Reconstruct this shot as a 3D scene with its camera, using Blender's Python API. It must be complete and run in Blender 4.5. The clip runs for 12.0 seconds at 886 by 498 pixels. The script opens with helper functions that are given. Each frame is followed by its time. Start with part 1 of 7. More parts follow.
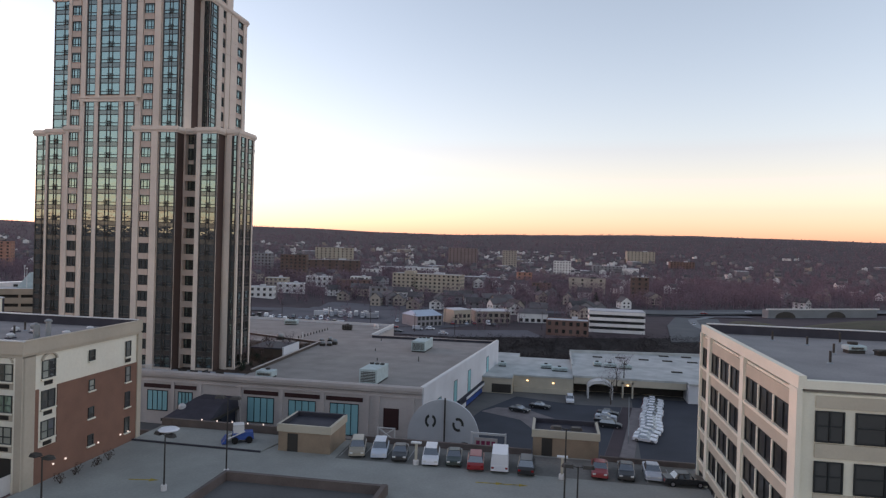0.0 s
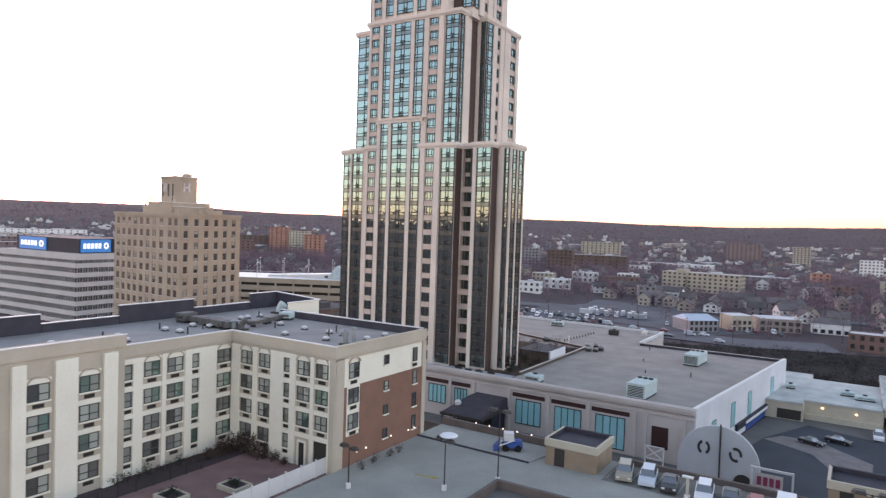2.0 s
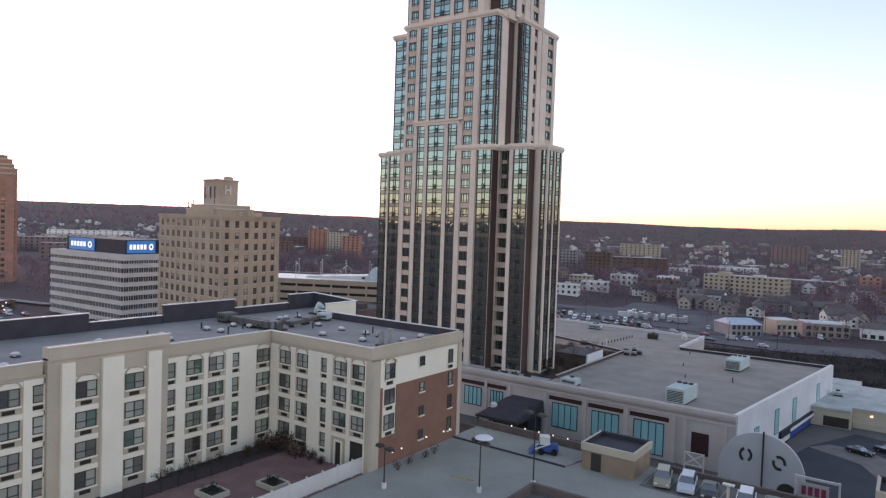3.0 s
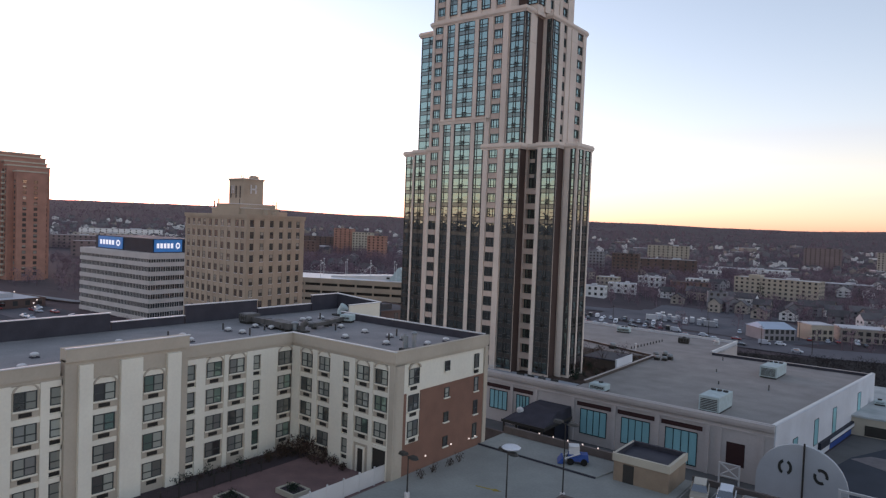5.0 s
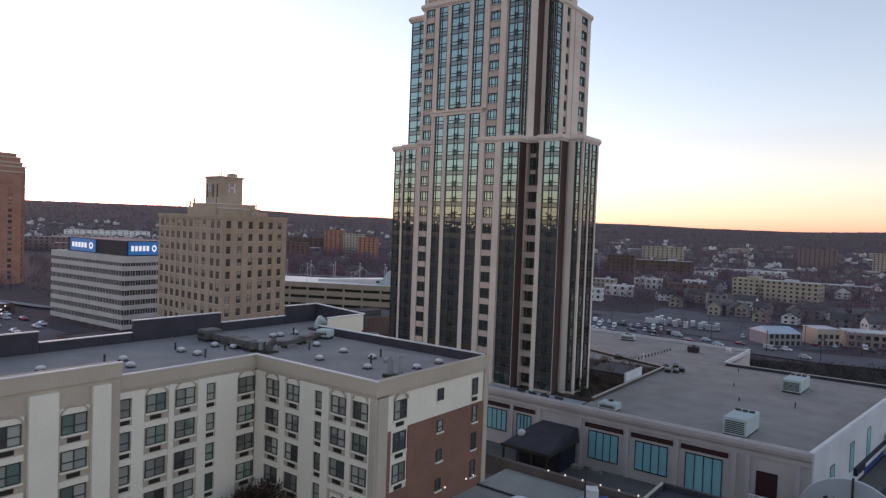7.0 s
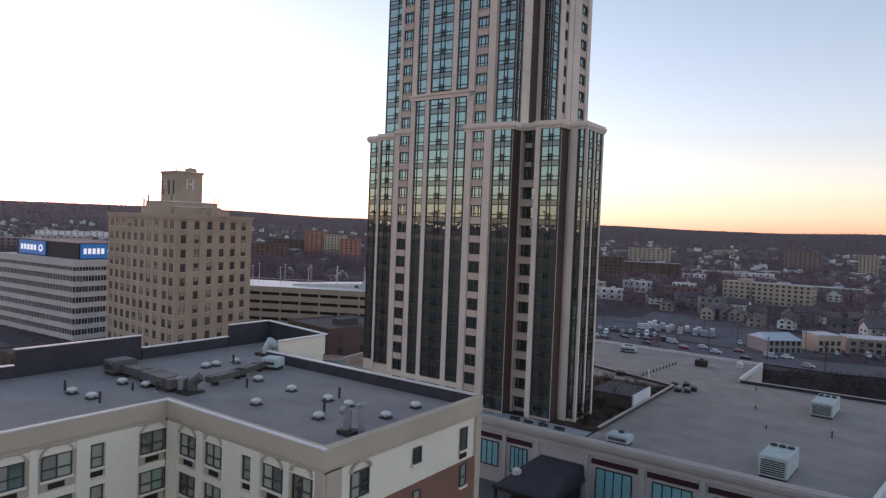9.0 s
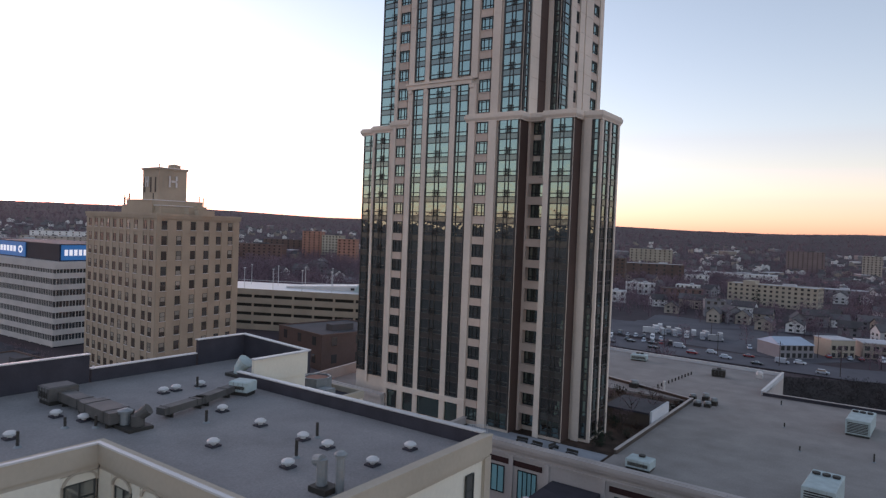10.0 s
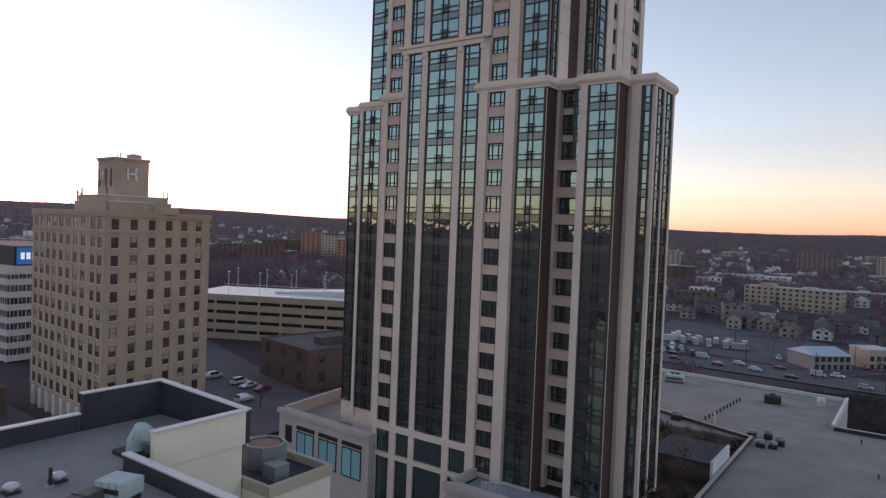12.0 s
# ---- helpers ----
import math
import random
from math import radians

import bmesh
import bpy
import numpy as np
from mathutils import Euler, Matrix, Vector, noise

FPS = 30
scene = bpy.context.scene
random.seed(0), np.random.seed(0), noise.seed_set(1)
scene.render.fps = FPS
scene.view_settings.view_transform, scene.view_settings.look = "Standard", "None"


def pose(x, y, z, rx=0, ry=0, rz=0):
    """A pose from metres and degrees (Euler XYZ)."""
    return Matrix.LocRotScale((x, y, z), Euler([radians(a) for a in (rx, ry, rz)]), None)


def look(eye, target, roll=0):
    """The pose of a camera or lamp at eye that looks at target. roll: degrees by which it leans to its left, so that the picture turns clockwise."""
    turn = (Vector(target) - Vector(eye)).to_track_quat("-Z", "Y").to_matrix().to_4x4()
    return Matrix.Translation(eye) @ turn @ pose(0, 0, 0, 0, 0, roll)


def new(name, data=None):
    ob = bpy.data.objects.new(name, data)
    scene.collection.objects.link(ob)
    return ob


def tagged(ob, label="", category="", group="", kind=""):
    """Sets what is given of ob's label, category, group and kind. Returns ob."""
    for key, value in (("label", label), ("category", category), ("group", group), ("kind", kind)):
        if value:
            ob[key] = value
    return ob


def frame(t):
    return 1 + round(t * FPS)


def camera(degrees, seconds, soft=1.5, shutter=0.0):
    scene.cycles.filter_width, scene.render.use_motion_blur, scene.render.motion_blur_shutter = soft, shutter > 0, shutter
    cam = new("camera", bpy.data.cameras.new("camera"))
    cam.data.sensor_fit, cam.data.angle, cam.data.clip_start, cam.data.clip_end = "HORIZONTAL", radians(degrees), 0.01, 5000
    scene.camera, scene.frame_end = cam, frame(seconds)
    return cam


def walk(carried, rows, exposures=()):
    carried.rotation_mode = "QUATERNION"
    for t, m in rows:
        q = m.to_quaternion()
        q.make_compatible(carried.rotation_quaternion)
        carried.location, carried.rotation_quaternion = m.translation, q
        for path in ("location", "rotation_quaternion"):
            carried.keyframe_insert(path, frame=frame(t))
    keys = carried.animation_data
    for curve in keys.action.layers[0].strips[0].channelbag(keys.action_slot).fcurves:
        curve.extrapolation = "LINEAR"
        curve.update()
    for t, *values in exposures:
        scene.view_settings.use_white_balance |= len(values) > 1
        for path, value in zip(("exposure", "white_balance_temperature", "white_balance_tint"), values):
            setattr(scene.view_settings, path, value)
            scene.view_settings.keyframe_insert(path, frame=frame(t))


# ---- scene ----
cam = camera(67.8, 12.0, soft=1.3, shutter=0.3)
METRES, EYE, TILT, LEAN, TURN = 75.0, 38.0, 0.0, 0.0, 9.5
ROWS = [
    (0.0, 0.0, 0.0, 0.0, 0.02, -0.54, -1.68),
    (0.1, 0.0, 0.0, 0.001, 0.04, -0.55, -1.68),
    (0.4, -0.0004, -0.0015, 0.0365, 1.7, -0.95, -1.8),
    (0.5, -0.0005, -0.0018, 0.0392, 1.93, -1.0, -1.82),
    (1.0, -0.0001, -0.002, 0.0436, 2.65, -1.1, -1.9),
    (1.2, -0.001, -0.003, 0.044, 3.0, -1.12, -1.9),
    (1.3, -0.003, -0.004, 0.0442, 8.4, -1.35, -1.92),
    (1.4, -0.006, -0.005, 0.0444, 10.9, -1.48, -1.93),
    (1.5, -0.0085, -0.006, 0.0446, 13.45, -1.62, -1.94),
    (1.7, -0.006, -0.009, 0.0458, 18.5, -1.78, -1.93),
    (1.8, -0.005, -0.011, 0.0464, 20.6, -1.85, -1.92),
    (2.0, -0.0038, -0.0138, 0.0477, 22.84, -1.96, -1.91),
    (2.5, -0.0018, -0.0153, 0.0485, 25.05, -1.96, -1.92),
    (3.0, -0.0016, -0.0151, 0.0485, 26.03, -1.92, -1.95),
    (5.0, -0.0203, 0.017, 0.0487, 28.2, -1.98, -2.22),
    (5.5, -0.037, 0.0456, 0.0489, 28.41, -1.94, -2.25),
    (6.0, -0.0599, 0.0869, 0.0485, 28.35, -1.89, -2.18),
    (6.5, -0.0827, 0.1317, 0.0482, 27.99, -1.89, -2.16),
    (7.0, -0.1063, 0.1787, 0.0489, 27.54, -1.86, -2.14),
    (7.5, -0.1291, 0.2258, 0.0497, 27.1, -1.82, -2.13),
    (9.5, -0.2459, 0.4644, 0.0482, 26.1, -1.68, -2.22),
    (10.0, -0.2786, 0.5286, 0.0486, 26.11, -1.66, -2.24),
    (10.5, -0.316, 0.6042, 0.0499, 26.16, -1.65, -2.28),
    (11.0, -0.352, 0.6772, 0.0497, 26.21, -1.66, -2.24),
    (11.5, -0.384, 0.7419, 0.0487, 26.27, -1.65, -2.24),
    (12.0, -0.4195, 0.8113, 0.0481, 26.35, -1.64, -2.24),
]
STOPS = [(t, e, k, 35) for t, e, k in ((0.0, 2.52, 7350), (0.4, 2.9, 7350), (1.0, 3.17, 7350), (1.5, 3.6, 7350), (2.0, 3.42, 7350), (2.5, 3.2, 7250), (3.2, 2.82, 7150), (4.8, 2.47, 7050), (5.5, 2.44, 7050), (9.5, 2.36, 7000), (12.0, 2.24, 7000))]
walk(cam, [(t, pose(0, 0, EYE, TILT, LEAN, TURN) @ pose(METRES * x, METRES * y, METRES * z, 90 + pitch, roll, yaw)) for t, x, y, z, yaw, pitch, roll in ROWS], STOPS)

# ---- light ----
SUN_YAW, SUN_UP = 82.0, 1.4          # degrees: turned from +y towards -x, height over the horizon
world = bpy.data.worlds.new("dusk_sky")
scene.world = world
world.use_nodes = True
wn, wl = world.node_tree.nodes, world.node_tree.links
sky = wn.new("ShaderNodeTexSky")
sky.sky_type, sky.sun_disc = "NISHITA", False
sky.sun_elevation, sky.sun_rotation = radians(SUN_UP), radians(-SUN_YAW)
sky.altitude, sky.air_density, sky.dust_density, sky.ozone_density = 50, 0.8, 0.5, 1.6
pale = wn.new("ShaderNodeHueSaturation")          # grades the sky: hue turned, saturation lowered
pale.inputs["Hue"].default_value = 0.474
pale.inputs["Saturation"].default_value = 0.8
split, join, blush = wn.new("ShaderNodeSeparateColor"), wn.new("ShaderNodeCombineColor"), wn.new("ShaderNodeMath")
blush.operation, blush.inputs[1].default_value = "MULTIPLY_ADD", 0.075          # grades the sky: a share of the red is added to the blue
wl.new(sky.outputs[0], pale.inputs["Color"]), wl.new(pale.outputs[0], split.inputs[0])
wl.new(split.outputs[0], join.inputs[0]), wl.new(split.outputs[1], join.inputs[1])
wl.new(split.outputs[0], blush.inputs[0]), wl.new(split.outputs[2], blush.inputs[2]), wl.new(blush.outputs[0], join.inputs[2])
wl.new(join.outputs[0], wn["Background"].inputs[0])
wn["Background"].inputs[1].default_value = 0.15
sun_data = bpy.data.lights.new("sun", "SUN")
sun_data.energy, sun_data.angle, sun_data.color = 0.015, radians(2.0), (1.0, 0.58, 0.4)
sun = new("sun", sun_data)
sun.matrix_basis = look((0, 0, 0), (math.sin(radians(SUN_YAW)), -math.cos(radians(SUN_YAW)), -math.tan(radians(SUN_UP))))


# ---- materials ----
def material(name, colour, rough=0.8, metal=0.0, vary=0.12, size=3.0, fine=0.15, bump=0.1, tint=None, per=0.0, spec=0.3, island=0.0):
    """Paint, stone, metal: colour with stains of one size and grain of another, tint the second colour of the stains, per the spread from piece to piece."""
    m = bpy.data.materials.new(name)
    m.use_nodes = True
    n, l = m.node_tree.nodes, m.node_tree.links
    b = n["Principled BSDF"]
    b.inputs["Roughness"].default_value, b.inputs["Metallic"].default_value = rough, metal
    b.inputs["Specular IOR Level"].default_value = spec
    geo = n.new("ShaderNodeNewGeometry")
    big, small = n.new("ShaderNodeTexNoise"), n.new("ShaderNodeTexNoise")
    big.inputs["Scale"].default_value, big.inputs["Detail"].default_value = 1.0 / size, 5
    small.inputs["Scale"].default_value, small.inputs["Detail"].default_value = 1.0 / fine, 3
    for t in (big, small):
        l.new(geo.outputs["Position"], t.inputs["Vector"])
    ramp = n.new("ShaderNodeMapRange")
    ramp.inputs["From Min"].default_value, ramp.inputs["From Max"].default_value = 0.3, 0.7
    l.new(big.outputs[0], ramp.inputs[0])
    mix = n.new("ShaderNodeMix")
    mix.data_type = "RGBA"
    other = tint or tuple(c * (1 - 2 * vary) for c in colour)
    mix.inputs["A"].default_value, mix.inputs["B"].default_value = (*colour, 1), (*other, 1)
    l.new(ramp.outputs[0], mix.inputs["Factor"])
    hsv = n.new("ShaderNodeHueSaturation")
    l.new(mix.outputs["Result"], hsv.inputs["Color"])
    val = n.new("ShaderNodeMapRange")
    val.inputs["To Min"].default_value, val.inputs["To Max"].default_value = 1 - vary, 1 + vary
    l.new(small.outputs[0], val.inputs[0])
    last = val.outputs[0]
    if per:
        info = n.new("ShaderNodeObjectInfo")
        pr = n.new("ShaderNodeMapRange")
        pr.inputs["To Min"].default_value, pr.inputs["To Max"].default_value = 1 - per, 1 + per
        l.new(info.outputs["Random"], pr.inputs[0])
        mul = n.new("ShaderNodeMath")
        mul.operation = "MULTIPLY"
        l.new(last, mul.inputs[0]), l.new(pr.outputs[0], mul.inputs[1])
        last = mul.outputs[0]
    if island:
        ir, im = n.new("ShaderNodeMapRange"), n.new("ShaderNodeMath")
        ir.inputs["To Min"].default_value, ir.inputs["To Max"].default_value = 1 - island, 1 + island
        im.operation = "MULTIPLY"
        l.new(geo.outputs["Random Per Island"], ir.inputs[0]), l.new(last, im.inputs[0]), l.new(ir.outputs[0], im.inputs[1])
        last = im.outputs[0]
    l.new(last, hsv.inputs["Value"])
    l.new(hsv.outputs[0], b.inputs["Base Color"])
    if bump:
        bp = n.new("ShaderNodeBump")
        bp.inputs["Strength"].default_value, bp.inputs["Distance"].default_value = bump, 0.05
        l.new(small.outputs[0], bp.inputs["Height"]), l.new(bp.outputs[0], b.inputs["Normal"])
    return m


def glass(name, dark, tint, gloss, rough=0.03, wave=0.02, per=0.3):
    """Coated glass of a facade: the dark room behind, under a tinted reflection, each pane a little out of true."""
    m = bpy.data.materials.new(name)
    m.use_nodes = True
    n, l = m.node_tree.nodes, m.node_tree.links
    b = n["Principled BSDF"]
    out = n["Material Output"]
    b.inputs["Roughness"].default_value = 0.4
    info = n.new("ShaderNodeObjectInfo")
    mix = n.new("ShaderNodeMix")
    mix.data_type = "RGBA"
    mix.inputs["A"].default_value = (*[c * (1 - per) for c in dark], 1)
    mix.inputs["B"].default_value = (*[c * (1 + per) for c in dark], 1)
    l.new(info.outputs["Random"], mix.inputs["Factor"]), l.new(mix.outputs["Result"], b.inputs["Base Color"])
    g = n.new("ShaderNodeBsdfGlossy")
    g.inputs["Color"].default_value, g.inputs["Roughness"].default_value = (*tint, 1), rough
    no, bp, geo = n.new("ShaderNodeTexNoise"), n.new("ShaderNodeBump"), n.new("ShaderNodeNewGeometry")
    no.inputs["Scale"].default_value = 0.7
    bp.inputs["Strength"].default_value, bp.inputs["Distance"].default_value = 1.0, wave
    l.new(geo.outputs["Position"], no.inputs["Vector"]), l.new(no.outputs[0], bp.inputs["Height"]), l.new(bp.outputs[0], g.inputs["Normal"])
    ms = n.new("ShaderNodeMixShader")
    ms.inputs[0].default_value = gloss
    l.new(b.outputs[0], ms.inputs[1]), l.new(g.outputs[0], ms.inputs[2]), l.new(ms.outputs[0], out.inputs["Surface"])
    return m


def glow(name, colour, strength):
    m = bpy.data.materials.new(name)
    m.use_nodes = True
    b = m.node_tree.nodes["Principled BSDF"]
    b.inputs["Base Color"].default_value = (*colour, 1)
    b.inputs["Emission Color"].default_value, b.inputs["Emission Strength"].default_value = (*colour, 1), strength
    return m


PRECAST = material("pink_beige_precast", (0.8, 0.67, 0.575), 0.75, vary=0.08, size=9, fine=0.4)
PRECAST_PINK = material("pink_precast_spandrel", (0.68, 0.53, 0.45), 0.75, vary=0.1, size=6, fine=0.4)
# brown piers; on the bay returns it stands for glass in shade
BROWN_AND_SHADE = material("brown_precast_and_shade", (0.1, 0.062, 0.053), 0.75, vary=0.08, size=9, fine=0.4)
TOWER_GLASS = glass("teal_coated_glass", (0.036, 0.019, 0.013), (0.36, 0.56, 0.56), 0.55, per=0.6)
SPANDREL = glass("grey_spandrel_panel", (0.055, 0.043, 0.038), (0.34, 0.46, 0.46), 0.3, rough=0.12, per=0.2)
BAY_FRAME = material("bronze_bay_frame", (0.056, 0.052, 0.05), 0.45, vary=0.1, bump=0, spec=0.4)
FRAME_DARK = material("dark_window_frame", (0.018, 0.022, 0.024), 0.45, vary=0.1, bump=0, spec=0.4)
CREAM = material("cream_stucco", (0.82, 0.765, 0.64), 0.9, vary=0.07, size=4, fine=0.3, tint=(0.76, 0.7, 0.585))
TAN = material("tan_stucco", (0.52, 0.445, 0.355), 0.9, vary=0.07, size=4, fine=0.3)
BRICK = material("red_brown_brick", (0.27, 0.14, 0.1), 0.9, vary=0.14, size=2.5, fine=0.12, tint=(0.215, 0.112, 0.082))
ROOF_GREY = material("grey_roof_membrane", (0.295, 0.28, 0.275), 0.85, vary=0.3, size=4, fine=0.13, tint=(0.225, 0.215, 0.213), bump=0.3)
ROOF_TAN = material("warm_grey_roof_gravel", (0.33, 0.3, 0.28), 0.9, vary=0.24, size=5, fine=0.2, tint=(0.25, 0.225, 0.21))
MEMBRANE_DARK = material("dark_parapet_membrane", (0.055, 0.052, 0.066), 0.7, vary=0.15, size=2)
COPING = material("white_metal_coping", (0.62, 0.61, 0.6), 0.4, metal=0.0, vary=0.05, spec=0.5)
HOTEL_FRAME = material("grey_green_window_frame", (0.06, 0.065, 0.062), 0.5, vary=0.1, bump=0)
HOTEL_GLASS = glass("hotel_window_glass", (0.17, 0.17, 0.155), (0.75, 0.8, 0.75), 0.27, per=0.85)
HOTEL_DARK = glass("hotel_window_dark_room", (0.035, 0.033, 0.034), (0.75, 0.8, 0.75), 0.2, per=0.5)
HOTEL_CURTAIN = glass("hotel_window_with_curtain", (0.34, 0.35, 0.3), (0.75, 0.8, 0.75), 0.2, per=0.3)
HOTEL_GREEN = glass("hotel_window_green_tint", (0.11, 0.16, 0.13), (0.6, 0.85, 0.75), 0.35, per=0.4)
GRILLE = material("dark_grille", (0.05, 0.045, 0.04), 0.6, bump=0)
TEAL_GLASS = glass("bright_teal_glass", (0.28, 0.68, 0.74), (0.6, 0.92, 0.94), 0.36, rough=0.06, per=0.1)
STONE_GREY = material("grey_pink_precast", (0.53, 0.475, 0.45), 0.85, vary=0.09, size=6, fine=0.4)
WHITE_WALL = material("white_painted_wall", (0.64, 0.66, 0.69), 0.8, vary=0.06, size=5, tint=(0.54, 0.555, 0.58))
SIGN_WALL_WHITE = material("white_sign_wall_paint", (0.5, 0.52, 0.54), 0.8, vary=0.06, size=4)
ASPHALT = material("worn_asphalt", (0.14, 0.136, 0.132), 0.9, vary=0.16, size=7, fine=0.25, tint=(0.1, 0.097, 0.095))
DECK = material("concrete_parking_deck", (0.325, 0.33, 0.305), 0.9, vary=0.15, size=5, fine=0.3, tint=(0.255, 0.258, 0.238))
BLUE_ASPHALT = material("blue_black_asphalt", (0.055, 0.06, 0.075), 0.9, vary=0.14, size=9)
MALL_ROOF = material("patched_pale_roof", (0.5, 0.52, 0.51), 0.85, vary=0.16, size=4, fine=0.5, tint=(0.34, 0.36, 0.355))
GROUND = material("brown_winter_ground", (0.085, 0.062, 0.068), 1.0, vary=0.3, size=60, fine=6, tint=(0.057, 0.041, 0.046), bump=0.3)
OLD_BRICK = material("buff_old_brick", (0.465, 0.378, 0.288), 0.9, vary=0.12, size=5, fine=0.25, tint=(0.385, 0.312, 0.238))
SASH_BROWN = glass("brown_sash_glass", (0.04, 0.03, 0.024), (0.6, 0.55, 0.5), 0.12, per=0.5)
SASH_PALE = glass("sash_glass_with_pale_blind", (0.32, 0.29, 0.24), (0.7, 0.7, 0.7), 0.15, per=0.35)
OLD_GLASS = glass("old_sash_glass", (0.035, 0.033, 0.032), (0.7, 0.66, 0.6), 0.25, per=0.8)
PALE_CONCRETE = material("pale_concrete_band", (0.7, 0.66, 0.64), 0.8, vary=0.06, size=5)
BANK_WHITE = material("off_white_band", (0.6, 0.555, 0.53), 0.8, vary=0.07, size=5, fine=0.5)
STRIP_GLASS = glass("dark_strip_glass", (0.02, 0.022, 0.025), (0.6, 0.65, 0.65), 0.25)
RED_BRICK = material("pink_brown_brick", (0.46, 0.235, 0.175), 0.9, vary=0.12, size=5)
DARK_PANEL = material("dark_blue_panel", (0.02, 0.024, 0.04), 0.6)
SIGN_BLUE = glow("lit_sign_blue", (0.01, 0.13, 0.34), 0.085)
SIGN_WHITE = glow("lit_sign_white", (0.85, 0.95, 1.0), 0.1)
WARM_LAMP = glow("warm_lamp", (1.0, 0.72, 0.32), 0.5)
COLD_LAMP = glow("white_lamp", (1.0, 0.93, 0.8), 0.12)
PAINT_CREAM = material("cream_paint", (0.8, 0.76, 0.63), 0.7, vary=0.05, size=3)
PAINT_TAN = material("beige_panel", (0.53, 0.475, 0.38), 0.8, vary=0.08, size=3)
WINDOW_BLACK = glass("office_window_glass", (0.012, 0.012, 0.013), (0.6, 0.58, 0.55), 0.2, per=0.5)
HVAC = material("galvanised_duct", (0.3, 0.33, 0.34), 0.5, metal=0.3, vary=0.12, size=1.2, fine=0.2)
HVAC_PALE = material("pale_grey_unit", (0.46, 0.56, 0.56), 0.6, vary=0.1, size=1.0, fine=0.2)
POLE = material("dark_bronze_pole", (0.05, 0.045, 0.04), 0.5, bump=0)
WHITE_LENS = material("white_lamp_head", (0.75, 0.75, 0.78), 0.4, bump=0)
TYRE = material("black_rubber", (0.012, 0.012, 0.012), 0.8, bump=0)
RIM = material("alloy_rim", (0.4, 0.4, 0.42), 0.35, metal=0.8, bump=0)
CAR_GLASS = glass("car_glass", (0.01, 0.011, 0.013), (0.8, 0.85, 0.9), 0.3)
HEADLIGHT = material("lamp_lens", (0.75, 0.75, 0.72), 0.2, bump=0, spec=0.6)
TAILLIGHT = material("red_lens", (0.35, 0.02, 0.02), 0.25, bump=0)
# violet raised in all twigs to stand in for the distant haze
TWIGS = material("bare_twigs", (0.24, 0.165, 0.192), 1.0, vary=0.3, size=45, fine=3, tint=(0.145, 0.098, 0.118), bump=0, island=0.45)
BARK = material("dark_bark", (0.07, 0.052, 0.045), 1.0, vary=0.2, size=2)
SHRUB = material("rust_brown_shrub", (0.09, 0.055, 0.04), 1.0, vary=0.3, size=2, fine=0.3, bump=0)
EVERGREEN = material("dark_evergreen", (0.03, 0.045, 0.03), 1.0, vary=0.25, size=2, fine=0.3, bump=0)
PAVER = material("red_paver", (0.25, 0.15, 0.145), 0.9, vary=0.15, size=3, fine=0.2)
DUCT_DARK = material("dull_dark_duct", (0.13, 0.125, 0.12), 0.6, metal=0.2, vary=0.15, size=1.2, fine=0.2)
SCRUB = material("dark_brown_scrub", (0.026, 0.02, 0.02), 1.0, vary=0.3, size=6, fine=0.6, bump=0)
GARDEN_WALL = material("dark_brown_garden_wall", (0.1, 0.078, 0.066), 0.85, vary=0.12, size=2)
WOOD_BROWN = material("brown_wall_panel", (0.34, 0.25, 0.18), 0.85, vary=0.12, size=2)
MAUVE_WALL = material("dull_mauve_brown_wall", (0.165, 0.13, 0.118), 0.9, vary=0.14, size=2)
PAVING = material("mauve_grey_paving", (0.22, 0.19, 0.19), 0.9, vary=0.14, size=2, fine=0.3)
TOWN_BRICK = material("dull_red_town_brick", (0.22, 0.135, 0.115), 0.9, vary=0.15, size=10, fine=0.6)
MAUVE_BRICK = material("mauve_brown_brick", (0.27, 0.2, 0.195), 0.9, vary=0.12, size=10, fine=0.6)
# deck concrete with the shade of parked cars put into its colour
DECK_SHADED = material("concrete_in_car_shade", (0.2, 0.195, 0.18), 0.9, vary=0.25, size=3, fine=0.4, tint=(0.15, 0.145, 0.135))
YELLOW_BRICK = material("yellow_buff_brick", (0.44, 0.385, 0.31), 0.9, vary=0.1, size=12, fine=0.6)
BROWN_BRICK = material("brown_brick", (0.17, 0.115, 0.1), 0.9, vary=0.15, size=12, fine=0.6)
HOUSE_WHITE = material("white_siding", (0.78, 0.76, 0.74), 0.8, vary=0.08, size=5, fine=0.5, per=0.12)
HOUSE_TAN = material("beige_siding", (0.4, 0.345, 0.295), 0.8, vary=0.08, size=5, fine=0.5, per=0.2)
HOUSE_GREY = material("grey_siding", (0.26, 0.25, 0.26), 0.8, vary=0.08, size=5, fine=0.5, per=0.2)
SHINGLE = material("grey_shingle", (0.13, 0.12, 0.125), 0.9, vary=0.15, size=5, fine=0.4, per=0.3)
BLUE_ROOF = material("pale_blue_metal_roof", (0.42, 0.5, 0.6), 0.5, vary=0.08, size=6)
MARK_YELLOW = material("worn_yellow_paint", (0.5, 0.36, 0.05), 0.8, vary=0.3, size=0.8)
MARK_WHITE = material("worn_white_paint", (0.5, 0.5, 0.48), 0.8, vary=0.3, size=0.8)
BLUE_PAINT = material("blue_paint", (0.03, 0.09, 0.32), 0.6, vary=0.15, size=1)
PINK_PAINT = material("faded_magenta_paint", (0.35, 0.06, 0.12), 0.7, vary=0.15, size=1)
DARK_RED = material("dark_red_panel", (0.05, 0.02, 0.02), 0.7)

# ---- building blocks ----
PLACE = {}                       # world pose of every thing and part


